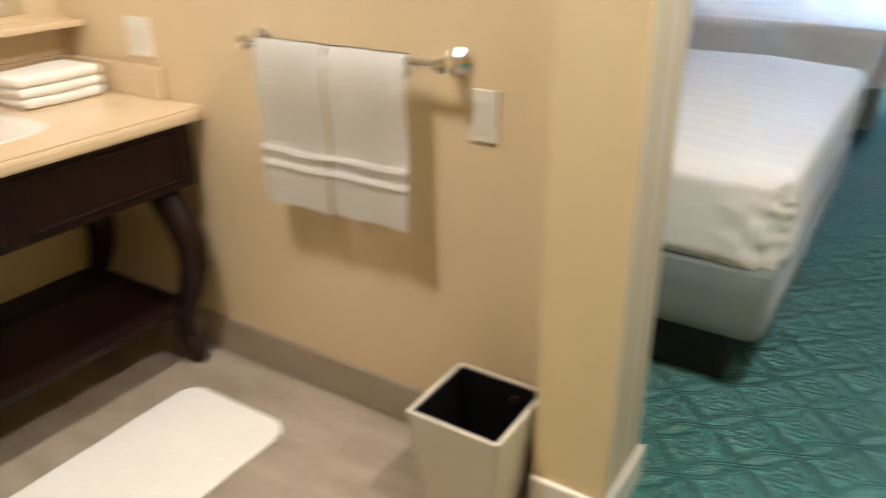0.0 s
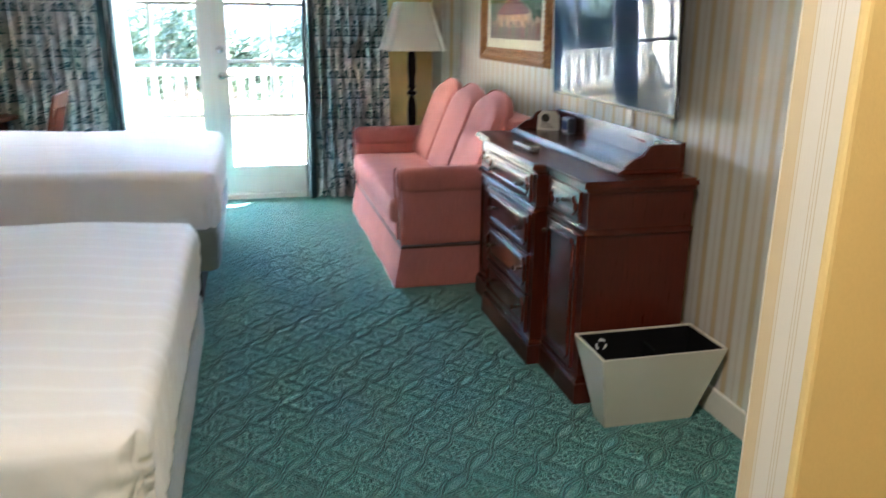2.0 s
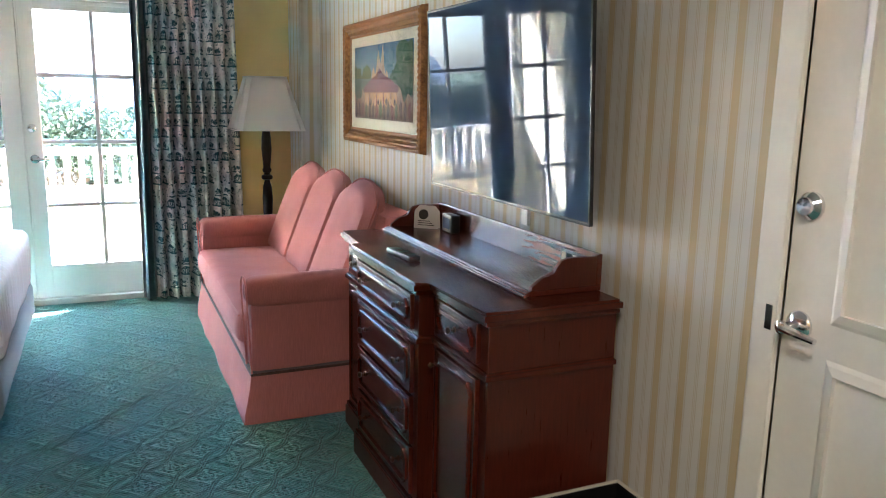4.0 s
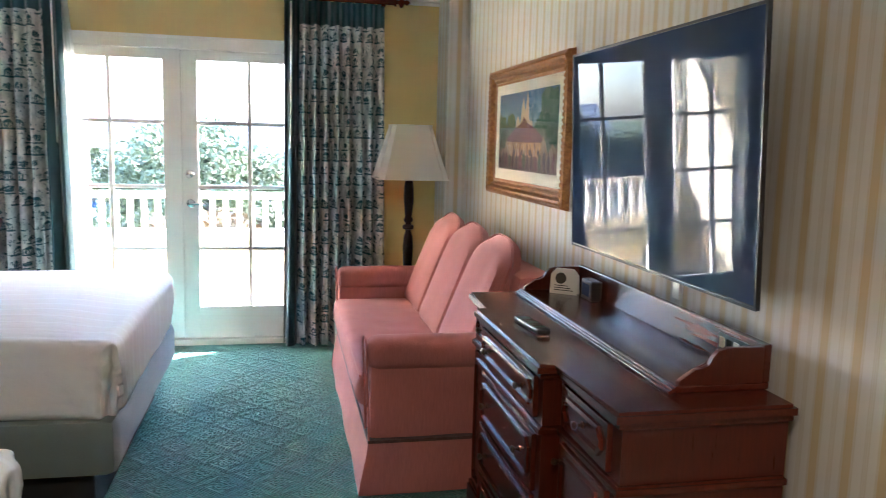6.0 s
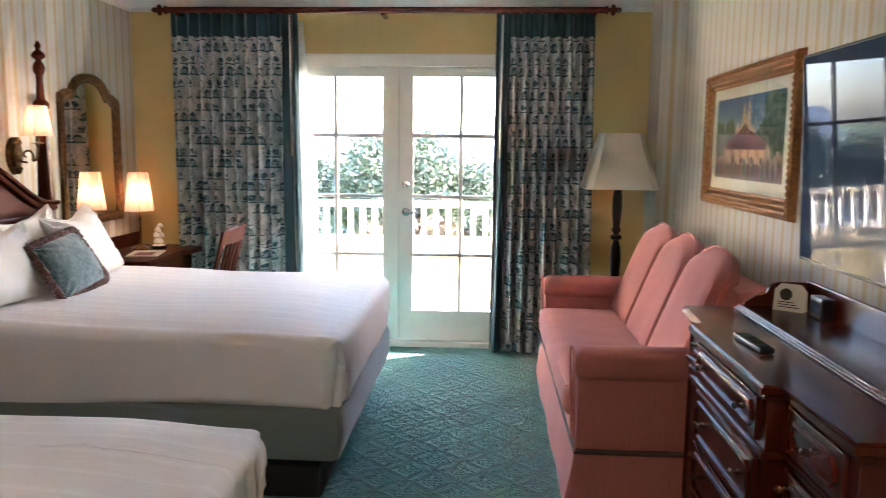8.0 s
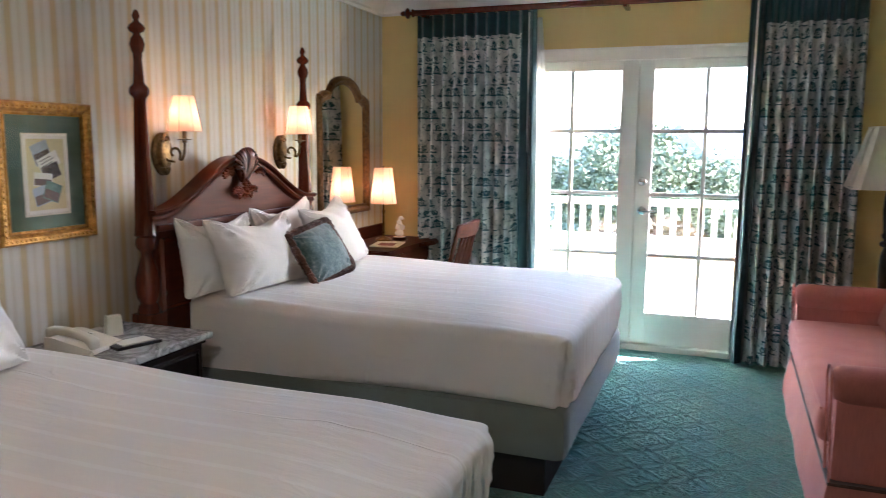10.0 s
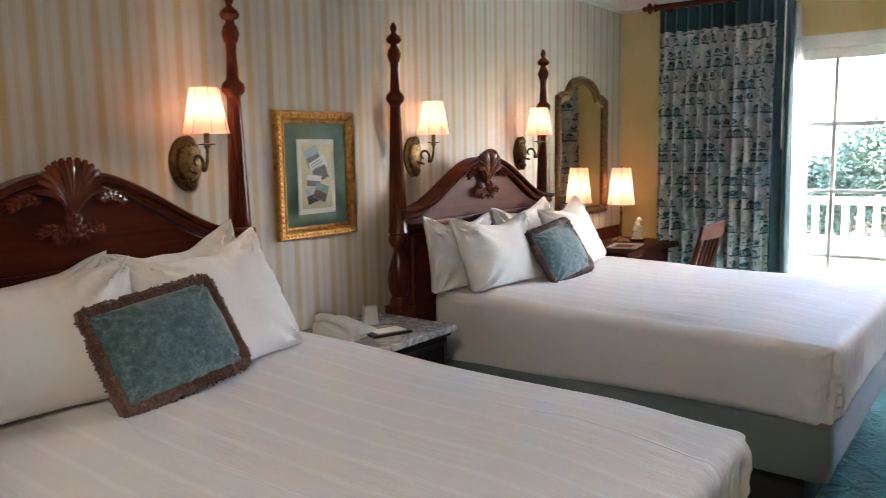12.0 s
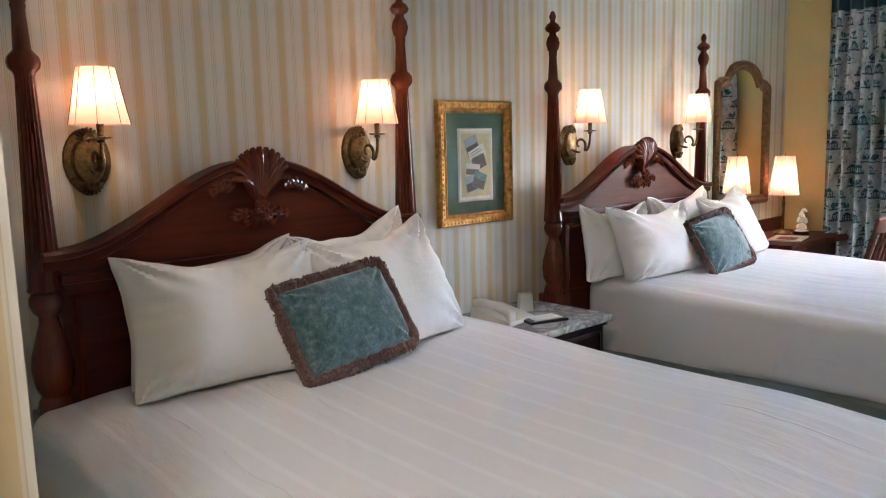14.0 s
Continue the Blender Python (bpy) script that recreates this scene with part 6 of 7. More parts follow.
ch = thing("desk_chair", (-0.1, 7.22, 0), "red-brown wooden chair with a slatted back", "chair")
CX, CY0, CY1 = -0.01, 7.04, 7.42
for y in (CY0, CY1):
    part("back_post", tube([(CX + 0.07, y, 0.0), (CX, y, 0.42), (CX + 0.005, y, 0.62), (CX + 0.05, y, 0.80), (CX + 0.075, y, 0.90)], [0.018, 0.021, 0.019, 0.017, 0.016], 10), DESK_WOOD, ch, "", True)
    part("front_leg", lathe([(0.014, 0), (0.02, 0.2), (0.024, 0.40)], (CX - 0.42, y, 0), 14), DESK_WOOD, ch, "", True)
    part("side_rail", box(CX - 0.42, CX, y - 0.012, y + 0.012, 0.36, 0.415, 0.004), DESK_WOOD, ch)
part("seat", soft_box(CX - 0.46, CX + 0.005, CY0 - 0.03, CY1 + 0.03, 0.415, 0.462, 0.02, 24), DESK_WOOD, ch, "", True)
bm = bmesh.new()
rings = []
for i in range(15):
    t = i / 14
    y = CY0 - 0.035 + (CY1 - CY0 + 0.07) * t
    bow = 0.035 * math.sin(math.pi * t)
    crest = 0.018 * math.sin(math.pi * t)
    rings.append([bm.verts.new((CX + 0.058 + bow + a, y, z + crest * k)) for a, z, k in ((0, 0.86, 0), (0.020, 0.86, 0), (0.040, 0.940, 1), (0.034, 0.952, 1), (0.018, 0.946, 1))])
for a, b in zip(rings, rings[1:]):
    for i in range(5):
        bm.faces.new((a[i], a[(i + 1) % 5], b[(i + 1) % 5], b[i]))
bm.faces.new(rings[0])
bm.faces.new(rings[-1][::-1])
part("top_rail", bm, DESK_WOOD, ch, "", 35)
for k in range(4):
    y = CY0 + 0.08 + k * 0.08
    part("slat", tube([(CX + 0.012, y, 0.44), (CX + 0.022, y, 0.65), (CX + 0.085, y, 0.875)], [0.012, 0.013, 0.011], 8), DESK_WOOD, ch, "", True)

dl = thing("desk_lamp", (-0.70, 7.55, 0.753), "brass stick lamp with a lit cream shade on the desk", "table lamp")
DX, DY = -0.70, 7.53
part("base", lathe([(0.06, 0), (0.062, 0.008), (0.05, 0.018), (0.018, 0.028), (0.010, 0.04)], (DX, DY, 0.7525), 24), BRASS, dl, "", True)
part("stem", lathe([(0.009, 0.03), (0.008, 0.20), (0.012, 0.21), (0.012, 0.225), (0.007, 0.235), (0.007, 0.34)], (DX, DY, 0.7525), 14), BRASS, dl, "", True)
shade(dl, DX, DY, 1.030, 1.295, 0.097, 0.064, 8)
part("finial", lathe([(0.003, 0), (0.008, 0.006), (0.003, 0.016)], (DX, DY, 1.296), 10), BRASS, dl, "", True)
part("bulb", moved(lathe([(0.001, -0.04), (0.018, -0.02), (0.022, 0.005), (0.012, 0.03), (0.001, 0.038)], n=12), pose(DX, DY, 1.145)), BULB, dl, "glowing bulb", True)
bulb("desk_lamp_light", (DX, DY, 1.20), LAMP_W, (1.0, 0.66, 0.38), 0.012)

fg = bmesh.new()
for (x, y, z, r, h) in ((0, 0, 0, 0.045, 0.012), (0, 0, 0.010, 0.036, 0.05), (0.012, 0.012, 0.05, 0.024, 0.05), (-0.012, -0.006, 0.055, 0.022, 0.045), (0.0, 0.0, 0.09, 0.020, 0.05), (0.008, 0.01, 0.13, 0.022, 0.03)):
    add(fg, lathe([(r * 0.4, 0), (r, h * 0.25), (r * 0.9, h * 0.65), (r * 0.3, h)], (-0.60 + x, 7.60 + y, 0.7725 + z), 12))
for v in fg.verts:
    v.co += Vector((noise.noise(v.co * 40), noise.noise(v.co * 40 + Vector((5, 5, 5))), 0)) * 0.006
stand_ob = thing("figurine", (-0.60, 7.60, 0.753), "small white porcelain figurine on a dark plinth", "figurine")
part("plinth", lathe([(0.055, 0), (0.058, 0.006), (0.05, 0.02)], (-0.60, 7.60, 0.7525), 20), EBONY, stand_ob, "", True)
part("figure", fg, FIG_WHITE, stand_ob, "", True)
mg = thing("magazine", (-0.58, 7.30, 0.753), "glossy magazine lying on the desk", "magazine")
MM = pose(-0.56, 7.30, 0.7525, 0, 0, 12)
part("pages", moved(box(-0.10, 0.10, -0.14, 0.14, 0, 0.006, 0.001), MM), CARD, mg)
part("cover", moved(box(-0.102, 0.102, -0.142, 0.142, 0.0062, 0.0075), MM), PHOTO_L, mg)
part("cover_block", moved(box(-0.06, 0.06, -0.10, 0.04, 0.0077, 0.0083), MM), P_RED, mg)


# ---------------------------------------------------------------- waste bins
def taper_bin(x0, x1, y0, y1, inset, inset_y, h, label, halves):
    b = thing("waste_bin", ((x0 + x1) / 2, (y0 + y1) / 2, 0), label, "waste bin", "waste bins")

    def ring(bm, z, grow):
        t = z / h
        k, ky = inset * (1 - t), inset_y * (1 - t)
        return [bm.verts.new(c) for c in ((x0 + k - grow, y0 + ky - grow, z), (x1 - k + grow, y0 + ky - grow, z), (x1 - k + grow, y1 - ky + grow, z), (x0 + k - grow, y1 - ky + grow, z))]

    bm = bmesh.new()
    rs = [ring(bm, 0.0, 0), ring(bm, h, 0), ring(bm, h, -0.010), ring(bm, h - 0.012, -0.010)]
    bm.faces.new(rs[0])
    for a, c in zip(rs, rs[1:]):
        for i in range(4):
            bm.faces.new((a[i], a[(i + 1) % 4], c[(i + 1) % 4], c[i]))
    bmesh.ops.bevel(bm, geom=[e for e in bm.edges if abs(e.verts[0].co.z - e.verts[1].co.z) > 0.1], offset=0.004, segments=2, affect="EDGES")
    part("shell", bm, BIN, b)
    bm = bmesh.new()
    rs = [ring(bm, h - 0.004, -0.011), ring(bm, h - 0.006, -0.016), ring(bm, 0.03, -0.014)]
    for a, c in zip(rs, rs[1:]):
        for i in range(4):
            bm.faces.new((a[i], a[(i + 1) % 4], c[(i + 1) % 4], c[i]))
    bm.faces.new(rs[-1])
    part("liner", bm, BIN_IN, b, "black inner liner")
    if halves:
        xm = (x0 + x1) / 2
        part("divider", box(xm - 0.004, xm + 0.004, y0 + 0.09, y1 - 0.09, 0.05, h - 0.02), BIN_IN, b)
    return b


bin1 = taper_bin(2.503, 2.995, 3.575, 3.836, 0.067, 0.085, 0.312, "ivory tapered two-part waste bin with a recycling mark", True)
for k in range(3):                                     # recycling mark on the far inner side
    a0 = radians(90 + 120 * k)
    pts = []
    for s in (-0.9, -0.3, 0.3, 0.75):
        a = a0 + s * 0.9
        pts.append((2.605 + 0.020 * math.cos(a), 3.811 - 0.004, 0.268 + 0.020 * math.sin(a)))
    part("recycling_arrow", tube(pts, [0.004, 0.0045, 0.0065, 0.001], 6), CARD, bin1, "white recycling arrow")
bin2 = taper_bin(0.512, 0.758, 1.838, 2.082, 0.03, 0.025, 0.282, "ivory square waste bin beside the bathroom wall", False)
part("bin_badge", moved(lathe([(0.013, 0), (0.013, 0.002), (0.007, 0.003)], n=14), pose(0.685, 2.061, 0.240, 90, 0, 0)), BRASS, bin2)

# ---------------------------------------------------------------- bathroom
vn = thing("vanity", (-0.65, 1.3, 0), "dark wood vanity with cabriole legs and a cream stone top", "vanity")
VX, VY1, VY0 = -0.375, 2.106, 0.35
part("apron", box(-0.97, VX - 0.025, VY0 + 0.04, VY1 - 0.03, 0.60, 0.792, 0.004), EBONY, vn, "dark espresso apron")
for ya, yb in ((0.42, 0.95), (0.98, 1.50), (1.53, 2.04)):
    part("drawer", sweep_frame([(0, 0), (0, 0.008), (0.006, 0.010), (0.014, 0)], ya + 0.03, yb - 0.03, 0.635, 0.76, VX - 0.0255), EBONY, vn)
ct = part("counter", box(-0.985, VX + 0.01, VY0, VY1, 0.793, 0.827, 0.010), STONE, vn, "cream polished stone counter")
part("counter_edge", box(-0.985, VX + 0.002, VY0 + 0.005, VY1 - 0.001, 0.8275, 0.832, 0.002), STONE, ct)
part("backsplash", box(-0.985, -0.52, VY1 - 0.022, VY1, 0.832, 0.925, 0.006), STONE, vn, "cream stone backsplash")
part("backsplash", box(-0.988, -0.966, VY0, VY1 - 0.024, 0.832, 0.925, 0.006), STONE, vn, "cream stone backsplash")
bas = bmesh.new()
rings = []
for rx, ry, z in ((0.175, 0.235, 0.8325), (0.165, 0.225, 0.8345), (0.150, 0.205, 0.8330), (0.135, 0.19, 0.8322)):
    rings.append([bas.verts.new((-0.67 + rx * math.copysign(abs(math.cos(a)) ** 0.6, math.cos(a)), 1.53 + ry * math.copysign(abs(math.sin(a)) ** 0.6, math.sin(a)), z)) for a in [2 * math.pi * i / 36 for i in range(36)]])
for a, b in zip(rings, rings[1:]):
    for i in range(36):
        bas.faces.new((a[i], a[(i + 1) % 36], b[(i + 1) % 36], b[i]))
bas.faces.new(rings[-1])
part("basin", bas, CERAMIC, vn, "ivory ceramic basin rim", True)
for y in (VY1 - 0.10, VY0 + 0.10):
    for x, s in ((VX - 0.075, 1), (-0.90, 1)):
        pts = [(x - 0.045, y, 0.615), (x - 0.020, y, 0.56), (x + 0.030, y, 0.50), (x + 0.062, y, 0.43), (x + 0.062, y, 0.36), (x + 0.034, y, 0.28), (x - 0.008, y, 0.20), (x - 0.030, y, 0.13), (x - 0.026, y, 0.08), (x + 0.002, y, 0.045), (x + 0.036, y, 0.022)]
        part("leg", tube(pts, [0.050, 0.050, 0.050, 0.048, 0.044, 0.039, 0.035, 0.031, 0.032, 0.036, 0.020], 12), EBONY, vn, "curved cabriole leg", True)
part("shelf", box(-0.955, VX - 0.07, VY0 + 0.08, VY1 - 0.08, 0.185, 0.212, 0.006), EBONY, vn, "dark lower shelf")
trap = thing("drain_pipe", (-0.68, 1.50, 0.5), "white drain trap below the basin", "pipe")
part("pipe", tube([(-0.62, 1.47, 0.60), (-0.62, 1.47, 0.40), (-0.63, 1.47, 0.345), (-0.67, 1.47, 0.32), (-0.71, 1.47, 0.345), (-0.73, 1.47, 0.39), (-0.98, 1.47, 0.40)], 0.02, 12), CERAMIC, trap, "", True)
part("collar", lathe([(0.026, 0), (0.028, 0.01), (0.028, 0.03), (0.026, 0.04)], (-0.62, 1.47, 0.41), 14), CERAMIC, trap, "", True)
for k in range(3):
    solo("folded_towel", soft_box(-0.93 + 0.01 * k, -0.735, 1.80 - 0.004 * k, 2.055, 0.833 + k * 0.030, 0.864 + k * 0.030, 0.014, 20, 0.004, 9), TOWEL, "folded white towel stacked on the vanity counter", "towel", "folded towels", smooth=True)
ledge = box(-0.99, -0.86, 0.35, 2.106, 1.018, 1.038, 0.006)
solo("wall_shelf", ledge, STONE, "cream stone ledge on the bathroom wall", "shelf")
bmirror = thing("bathroom_mirror", (-0.985, 1.2, 1.5), "plain frameless bathroom mirror above the ledge", "mirror")
part("mirror_glass", box(-0.989, -0.985, 0.40, 2.0, 1.06, 2.0), MIRROR, bmirror)

tb = thing("towel_rail", (0.2, 2.06, 1.04), "chrome towel rail on the bathroom wall", "towel rail")
part("bar", tube([(-0.105, 2.045, 1.042), (0.50, 2.045, 1.042)], 0.009, 10), CHROME, tb, "", True)
for x in (-0.10, 0.495):
    part("bracket", moved(lathe([(0.030, 0), (0.030, 0.008), (0.022, 0.014), (0.014, 0.02), (0.013, 0.055), (0.018, 0.06), (0.018, 0.075), (0.006, 0.079)], n=18), pose(x, 2.11, 1.042, 90, 0, 0)), CHROME, tb, "", True)


def hung_towel(x0, x1, z_end):
    bm = bmesh.new()
    path = [(2.057, 1.0)] + [(2.058, 1.045), (2.052, 1.058), (2.040, 1.058), (2.031, 1.048)] + [(2.027 - 0.006 * math.sin(k), 1.035 - (1.035 - z_end) * k / 9) for k in range(1, 10)]
    grid = []
    cols = 14
    for i in range(cols + 1):
        s = i / cols
        flare = (s - 0.5) * 0.012
        grid.append([bm.verts.new((x0 + (x1 - x0) * s + flare * (1.05 - z), y + 0.004 * math.sin(s * 9 + z * 4) * (1 if y < 2.045 else 0), z)) for y, z in path])
    for i in range(cols):
        for j in range(len(path) - 1):
            bm.faces.new((grid[i][j], grid[i + 1][j], grid[i + 1][j + 1], grid[i][j + 1]))
    bmesh.ops.solidify(bm, geom=bm.faces[:], thickness=0.007)
    t = thing("hand_towel", ((x0 + x1) / 2, 2.045, z_end), "white terry hand towel hung over the rail", "towel", "hung towels")
    body = part("cloth", bm, TOWEL, t, "", True)
    for z in (z_end + 0.105, z_end + 0.145):
        part("woven_band", box(x0 - 0.001, x1 + 0.003, 2.0165, 2.0185, z, z + 0.014, 0.0008), PILLOW, body, "smooth woven band")


hung_towel(-0.052, 0.162, 0.635)
hung_towel(0.175, 0.402, 0.640)

sw = thing("light_switch", (0.55, 2.11, 0.925), "white rocker light switch on the bathroom wall", "switch")
part("plate", box(0.520, 0.595, 2.103, 2.11, 0.868, 0.986, 0.002), PHONE, sw)
part("rocker", box(0.535, 0.570, 2.0995, 2.1028, 0.89, 0.96, 0.001), PHONE, sw)
ol = thing("wall_outlet", (-0.60, 2.11, 1.005), "white socket plate above the vanity", "outlet")
part("plate", box(-0.655, -0.555, 2.103, 2.11, 0.95, 1.062, 0.002), CARD, ol)
for x in (-0.63, -0.585):
    part("socket", box(x - 0.014, x + 0.014, 2.0995, 2.1028, 0.97, 1.04, 0.001), PHONE, ol)


def mat_corner(c):
    """Rounds the mat's corners in plan."""
    x0, x1, y0, y1, r = -0.345, 0.065, 0.85, 1.90, 0.075
    inner = Vector((min(max(c.x, x0 + r), x1 - r), min(max(c.y, y0 + r), y1 - r), c.z))
    d = c - inner
    return inner + d.normalized() * min(d.length, r) if d.length > 1e-6 else c


solo("bath_mat", soft_box(-0.345, 0.065, 0.85, 1.90, -0.002, 0.014, 0.006, 60, 0.001, 8, mat_corner), TOWEL, "white cotton bath mat on the tiled floor", "bath mat", smooth=True)


def ceiling_light(x, y, watts, colour):
    c = thing("ceiling_light", (x, y, CEIL), "round white ceiling light, switched on", "ceiling light", "ceiling lights")
    part("rim", lathe([(0.14, -0.03), (0.15, -0.022), (0.15, 0.0)], (x, y, CEIL), 28), DOOR_WHITE, c, "", True)
    part("diffuser", lathe([(0.02, -0.052), (0.08, -0.046), (0.13, -0.032), (0.13, -0.031)], (x, y, CEIL), 28), glow("lit_diffuser", colour, 0.8), c, "glowing white diffuser", True)
    d = bpy.data.lights.new("ceiling_lamp", "AREA")
    d.shape, d.size, d.energy, d.color = "DISK", 0.26, watts, colour
    o = new("ceiling_lamp", d)
    o.location = (x, y, CEIL - 0.06)


ceiling_light(0.15, 1.15, BATH_W, (1.0, 0.78, 0.54))
ceiling_light(1.55, 1.85, HALL_W, (1.0, 0.78, 0.54))

# ---------------------------------------------------------------- balcony
B_WHITE = plain("white_exterior_paint", (0.78, 0.78, 0.76), 0.5, 60, 0.05, 0.0005)
B_CREAM = plain("cream_exterior_paint", (0.70, 0.62, 0.45), 0.6, 50, 0.06, 0.001)
structure("floor_balcony", box(-0.2, 5.5, F + 0.15, 9.62, -0.14, -0.02), plain("balcony_deck", (0.70, 0.65, 0.57), 0.7, 30, 0.1, 0.001), "pale sealed balcony floor", "floor")
structure("ceiling_balcony", box(-0.2, 5.5, F + 0.15, 9.75, 2.62, 2.75), B_WHITE, "white balcony soffit", "ceiling")
structure("wall_parapet", box(0.0, 5.5, 9.50, 9.62, -0.02, 0.575), B_CREAM, "cream rendered balcony parapet", "wall")
rl = thing("balcony_railing", (1.5, 9.56, 0.58), "white painted balcony railing with square balusters", "railing")
part("sill", box(0.02, 5.5, 9.46, 9.66, 0.577, 0.640, 0.008), B_WHITE, rl, "wide white sill")
part("top_rail", box(0.10, 5.5, 9.51, 9.61, 0.925, 0.985, 0.01), B_WHITE, rl)
for k in range(44):
    x = 0.20 + k * 0.118
    part("baluster", box(x - 0.022, x + 0.022, 9.54, 9.58, 0.6405, 0.9245, 0.002), B_WHITE, rl)
part("post", box(0.0, 0.10, 9.50, 9.62, 0.641, 2.62, 0.006), B_WHITE, rl, "white corner post")
sd = thing("wall_siding", (-0.1, 8.8, 0), "cream lapped siding at the side of the balcony", "wall", kind="structure")
part("backing", box(-0.16, -0.03, F + 0.15, 9.50, -0.02, 2.62), B_CREAM, sd)
for k in range(20):
    z = 0.0 + k * 0.13
    bm = box(-0.028, -0.004, F + 0.15, 9.498, z, z + 0.135)
    for v in bm.verts:
        if v.co.x > -0.01 and v.co.z > z + 0.1:
            v.co.x -= 0.014
    part("siding_board", bm, B_CREAM, sd)


def patio_chair(x, y, turn):
    c = thing("patio_chair", (x, y, -0.02), "pale metal patio chair on the balcony", "chair", "patio chairs")
    m = pose(x, y, -0.02, 0, 0, turn)
    for sx in (-0.23, 0.23):
        part("side_frame", moved(tube([(sx, -0.22, 0.0), (sx, -0.24, 0.40), (sx, -0.22, 0.62), (sx, 0.20, 0.64), (sx, 0.24, 0.42), (sx, 0.26, 0.0)], 0.013, 8), m), B_WHITE, c, "", True)
    part("seat", moved(soft_box(-0.22, 0.22, -0.22, 0.22, 0.395, 0.42, 0.01, 16), m), B_CREAM, c, "", True)
    part("backrest", moved(soft_box(-0.22, 0.22, 0.22, 0.245, 0.45, 0.88, 0.01, 16), m), B_CREAM, c, "", True)


patio_chair(1.65, 8.95, -70)
tbx = thing("patio_table", (2.3, 8.85, -0.02), "small round pale patio table", "table")
part("tabletop", lathe([(0.28, 0), (0.29, 0.01), (0.28, 0.02)], (2.3, 8.85, 0.50), 28), B_CREAM, tbx, "", True)
part("stem", lathe([(0.16, 0), (0.15, 0.015), (0.02, 0.03), (0.02, 0.52)], (2.3, 8.85, -0.02), 18), B_WHITE, tbx, "", True)

# ---------------------------------------------------------------- outside
GZ0 = -4.2
bm = bmesh.new()
for c in ((-900, -900), (900, -900), (900, 900), (-900, 900)):
    bm.verts.new((c[0], c[1], GZ0))
bm.faces.new(bm.verts[:])
structure("ground", bm, plain("lawn", (0.07, 0.10, 0.04), 0.9, 2, 0.3, 0), "mown lawn and paths far below", "ground")

LEAF = foliage("leaf_green", (0.048, 0.062, 0.032), (0.120, 0.135, 0.070))
LEAF2 = foliage("leaf_autumn", (0.080, 0.056, 0.030), (0.20, 0.135, 0.070))
BARK = plain("bark", (0.10, 0.075, 0.055), 0.9, 12, 0.3, 0.01)


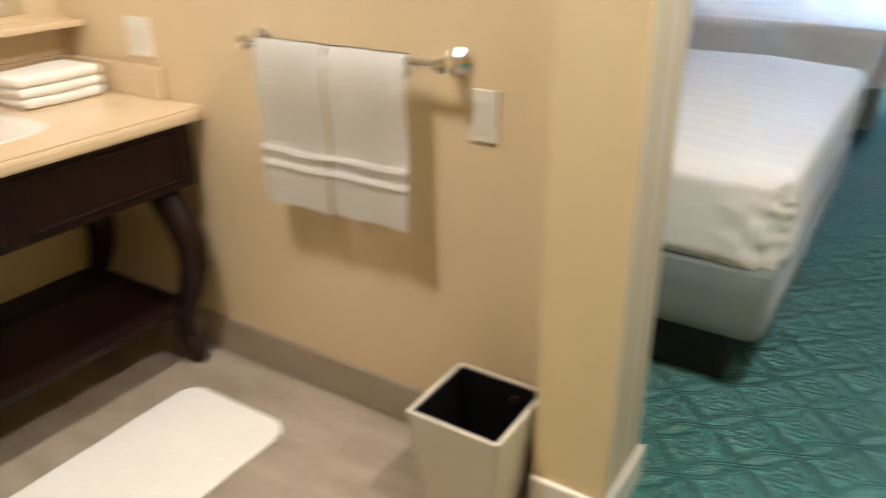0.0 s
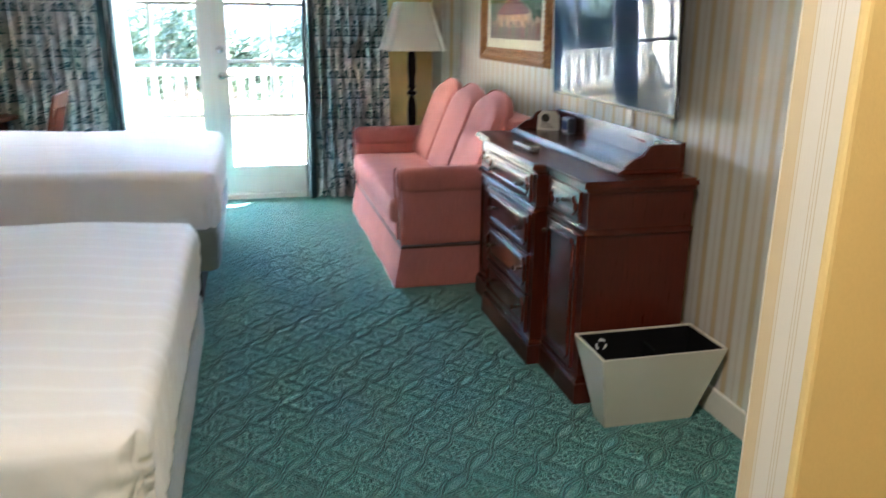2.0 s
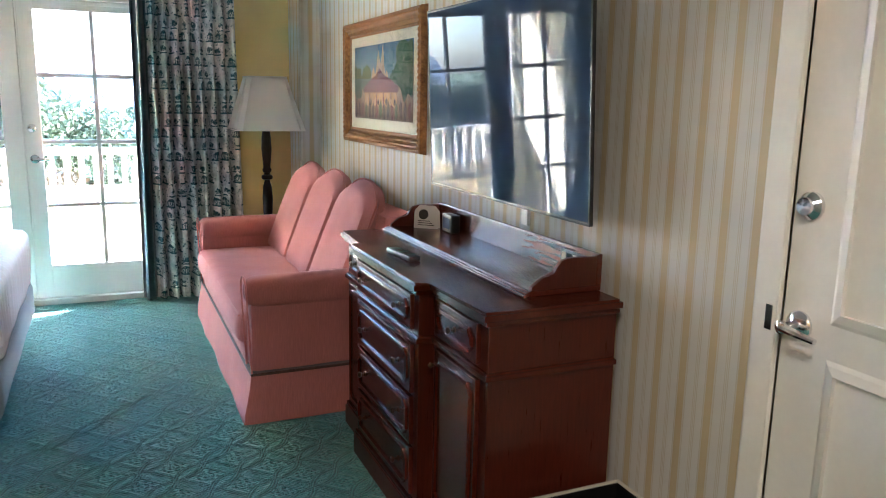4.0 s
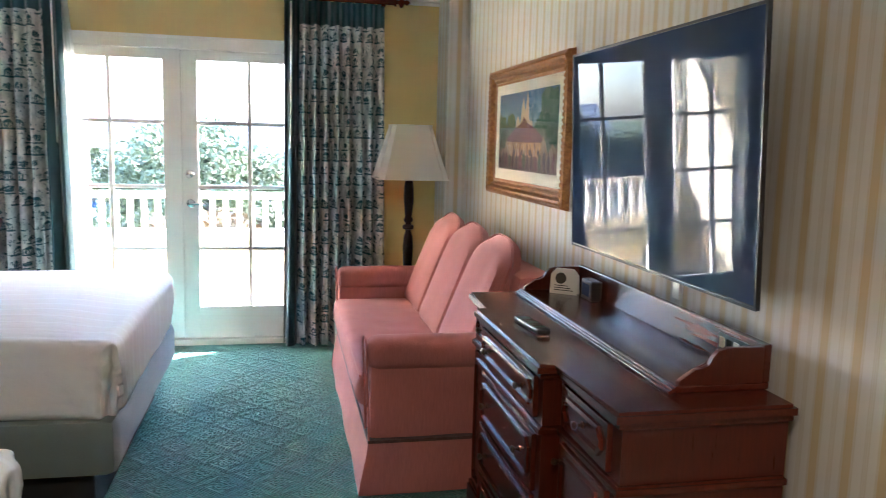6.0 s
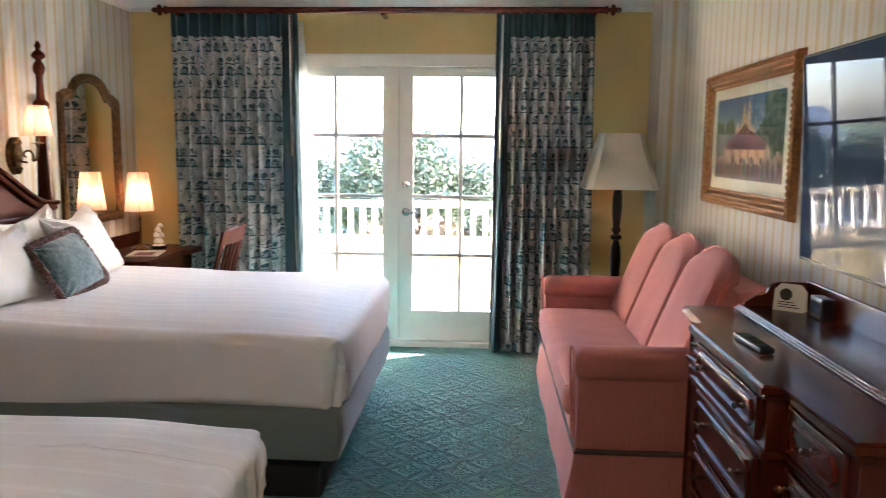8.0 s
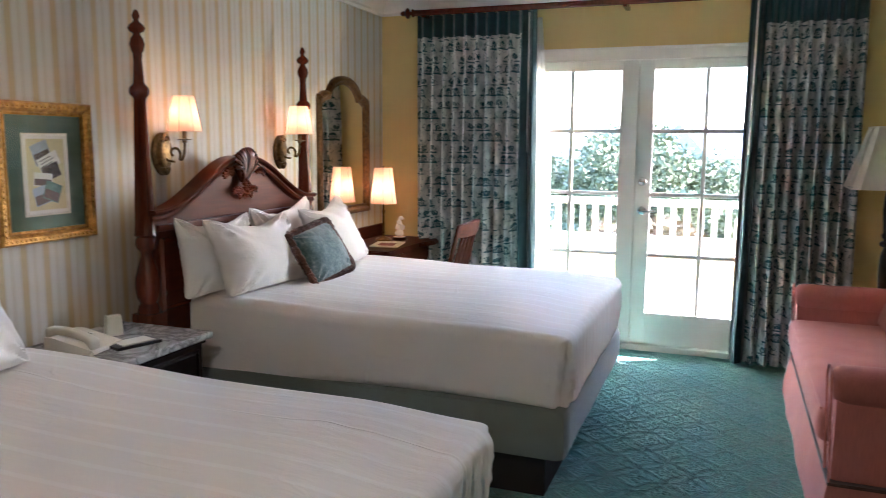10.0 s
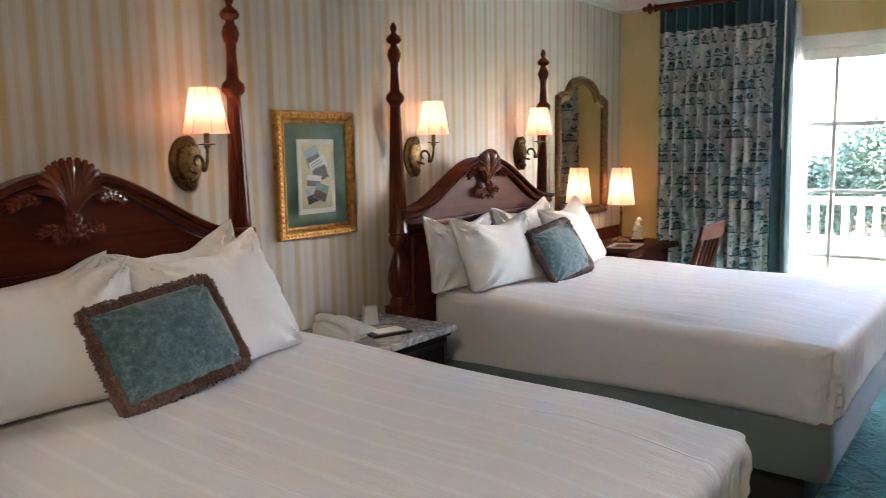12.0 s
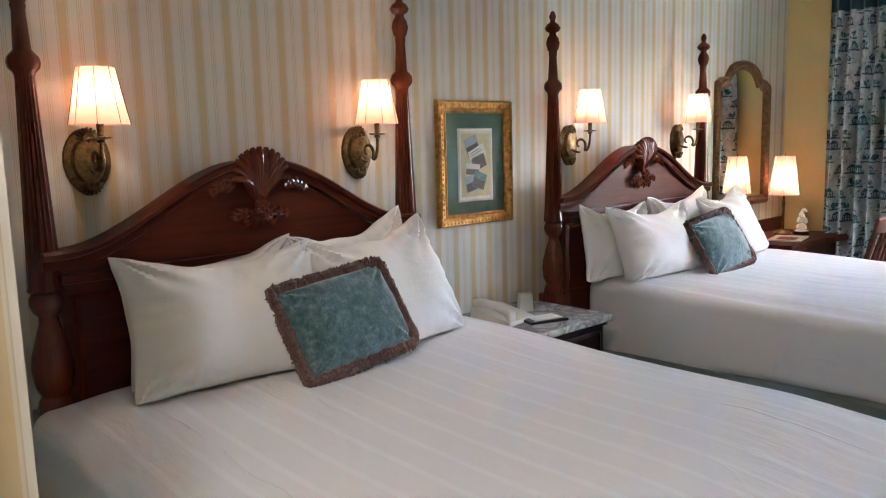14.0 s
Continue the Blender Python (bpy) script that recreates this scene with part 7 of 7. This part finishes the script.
def tree(x, y, height, spread, seed, leaf):
    rnd = random.Random(seed)
    t = thing("tree", (x, y, GZ0), "leafy broad-crowned tree beyond the balcony", "tree", "garden trees")
    base = Vector((x, y, GZ0))
    bm = tube([base, base + Vector((0.1, 0.05, height * 0.3)), base + Vector((0.0, 0.1, height * 0.6)), base + Vector((0.05, 0, height * 0.9))], [0.26, 0.2, 0.13, 0.04], 8)
    for k in range(6):
        a = rnd.uniform(0, 6.28)
        s = base + Vector((0, 0, height * rnd.uniform(0.3, 0.55)))
        e = s + Vector((math.cos(a) * spread * 0.6, math.sin(a) * spread * 0.6, height * rnd.uniform(0.12, 0.3)))
        add(bm, tube([s, (s + e) / 2 + Vector((0, 0, 0.15)), e], [0.09, 0.06, 0.025], 6))
    part("trunk", bm, BARK, t, "", True)
    verts, faces = [], []
    clumps = []
    for k in range(46):
        a, r = rnd.uniform(0, 6.28), spread * math.sqrt(rnd.random())
        zz = height * rnd.uniform(0.38, 0.98)
        lim = spread * (1 - (max(0, zz / height - 0.55) / 0.5) ** 2)
        clumps.append((Vector((math.cos(a) * min(r, lim), math.sin(a) * min(r, lim), zz)), spread * rnd.uniform(0.16, 0.34)))
    for c, rad in clumps:
        for k in range(300):
            d = Vector((rnd.gauss(0, 1), rnd.gauss(0, 1), rnd.gauss(0, 0.8))).normalized() * rad * rnd.random() ** 0.4
            p = base + c + d
            u = Vector((rnd.uniform(-1, 1), rnd.uniform(-1, 1), rnd.uniform(-1, 1))).normalized()
            w = u.cross(Vector((rnd.uniform(-1, 1), rnd.uniform(-1, 1), 0.3))).normalized()
            sz = rnd.uniform(0.045, 0.095)
            i0 = len(verts)
            verts += [p - u * sz, p + w * sz * 0.5, p + u * sz, p - w * sz * 0.5]
            faces.append((i0, i0 + 1, i0 + 2, i0 + 3))
    me = bpy.data.meshes.new("crown")
    me.from_pydata([tuple(v - base) for v in verts], [], faces)
    me.materials.append(leaf)
    o = new("crown", me)
    o.parent = t
    ORIGIN[o] = base


rnd = random.Random(11)
for k in range(12):
    tree(-11 + k * 2.2 + rnd.uniform(-0.8, 0.8), 24 + rnd.uniform(-3, 5), rnd.uniform(5.2, 6.4), rnd.uniform(2.1, 2.9), 40 + k, LEAF)
for k in range(7):
    tree(-6 + k * 2.3 + rnd.uniform(-0.5, 0.5), 16 + rnd.uniform(-1, 2), rnd.uniform(3.2, 4.4), rnd.uniform(1.2, 1.6), 70 + k, LEAF2 if k % 2 else LEAF)

hs = thing("house", (-4.0, 52, GZ0), "distant pale building with a blue-grey pitched roof", "building")
H_WALL = plain("distant_wall", (0.55, 0.52, 0.47), 0.8, 3, 0.06, 0)
H_ROOF = plain("slate_roof", (0.17, 0.18, 0.20), 0.7, 4, 0.15, 0)
part("wall", box(-16, 4, 50, 60, GZ0, 0.7), H_WALL, hs)
part("roof", moved(prism([(-1, 0), (11, 0), (8, 1.9), (2, 1.9)], 22, 0), Matrix(((0, 0, 1, -17), (1, 0, 0, 50), (0, 1, 0, 0.7), (0, 0, 0, 1)))), H_ROOF, hs)
part("gable", moved(prism([(-1.8, 0), (1.8, 0), (0, 2.0)], 3.2), Matrix(((1, 0, 0, -1.2), (0, 0, 1, 49.0), (0, 1, 0, 0.72), (0, 0, 0, 1)))), H_ROOF, hs)
for k in range(7):
    for z in (-2.9, -0.9):
        w = part("window", box(-15 + k * 2.6, -14 + k * 2.6, 49.93, 49.99, z, z + 1.3), B_WHITE, hs)
        part("window_pane", box(-14.88 + k * 2.6, -14.12 + k * 2.6, 49.90, 49.928, z + 0.1, z + 1.2), SCREEN, w)
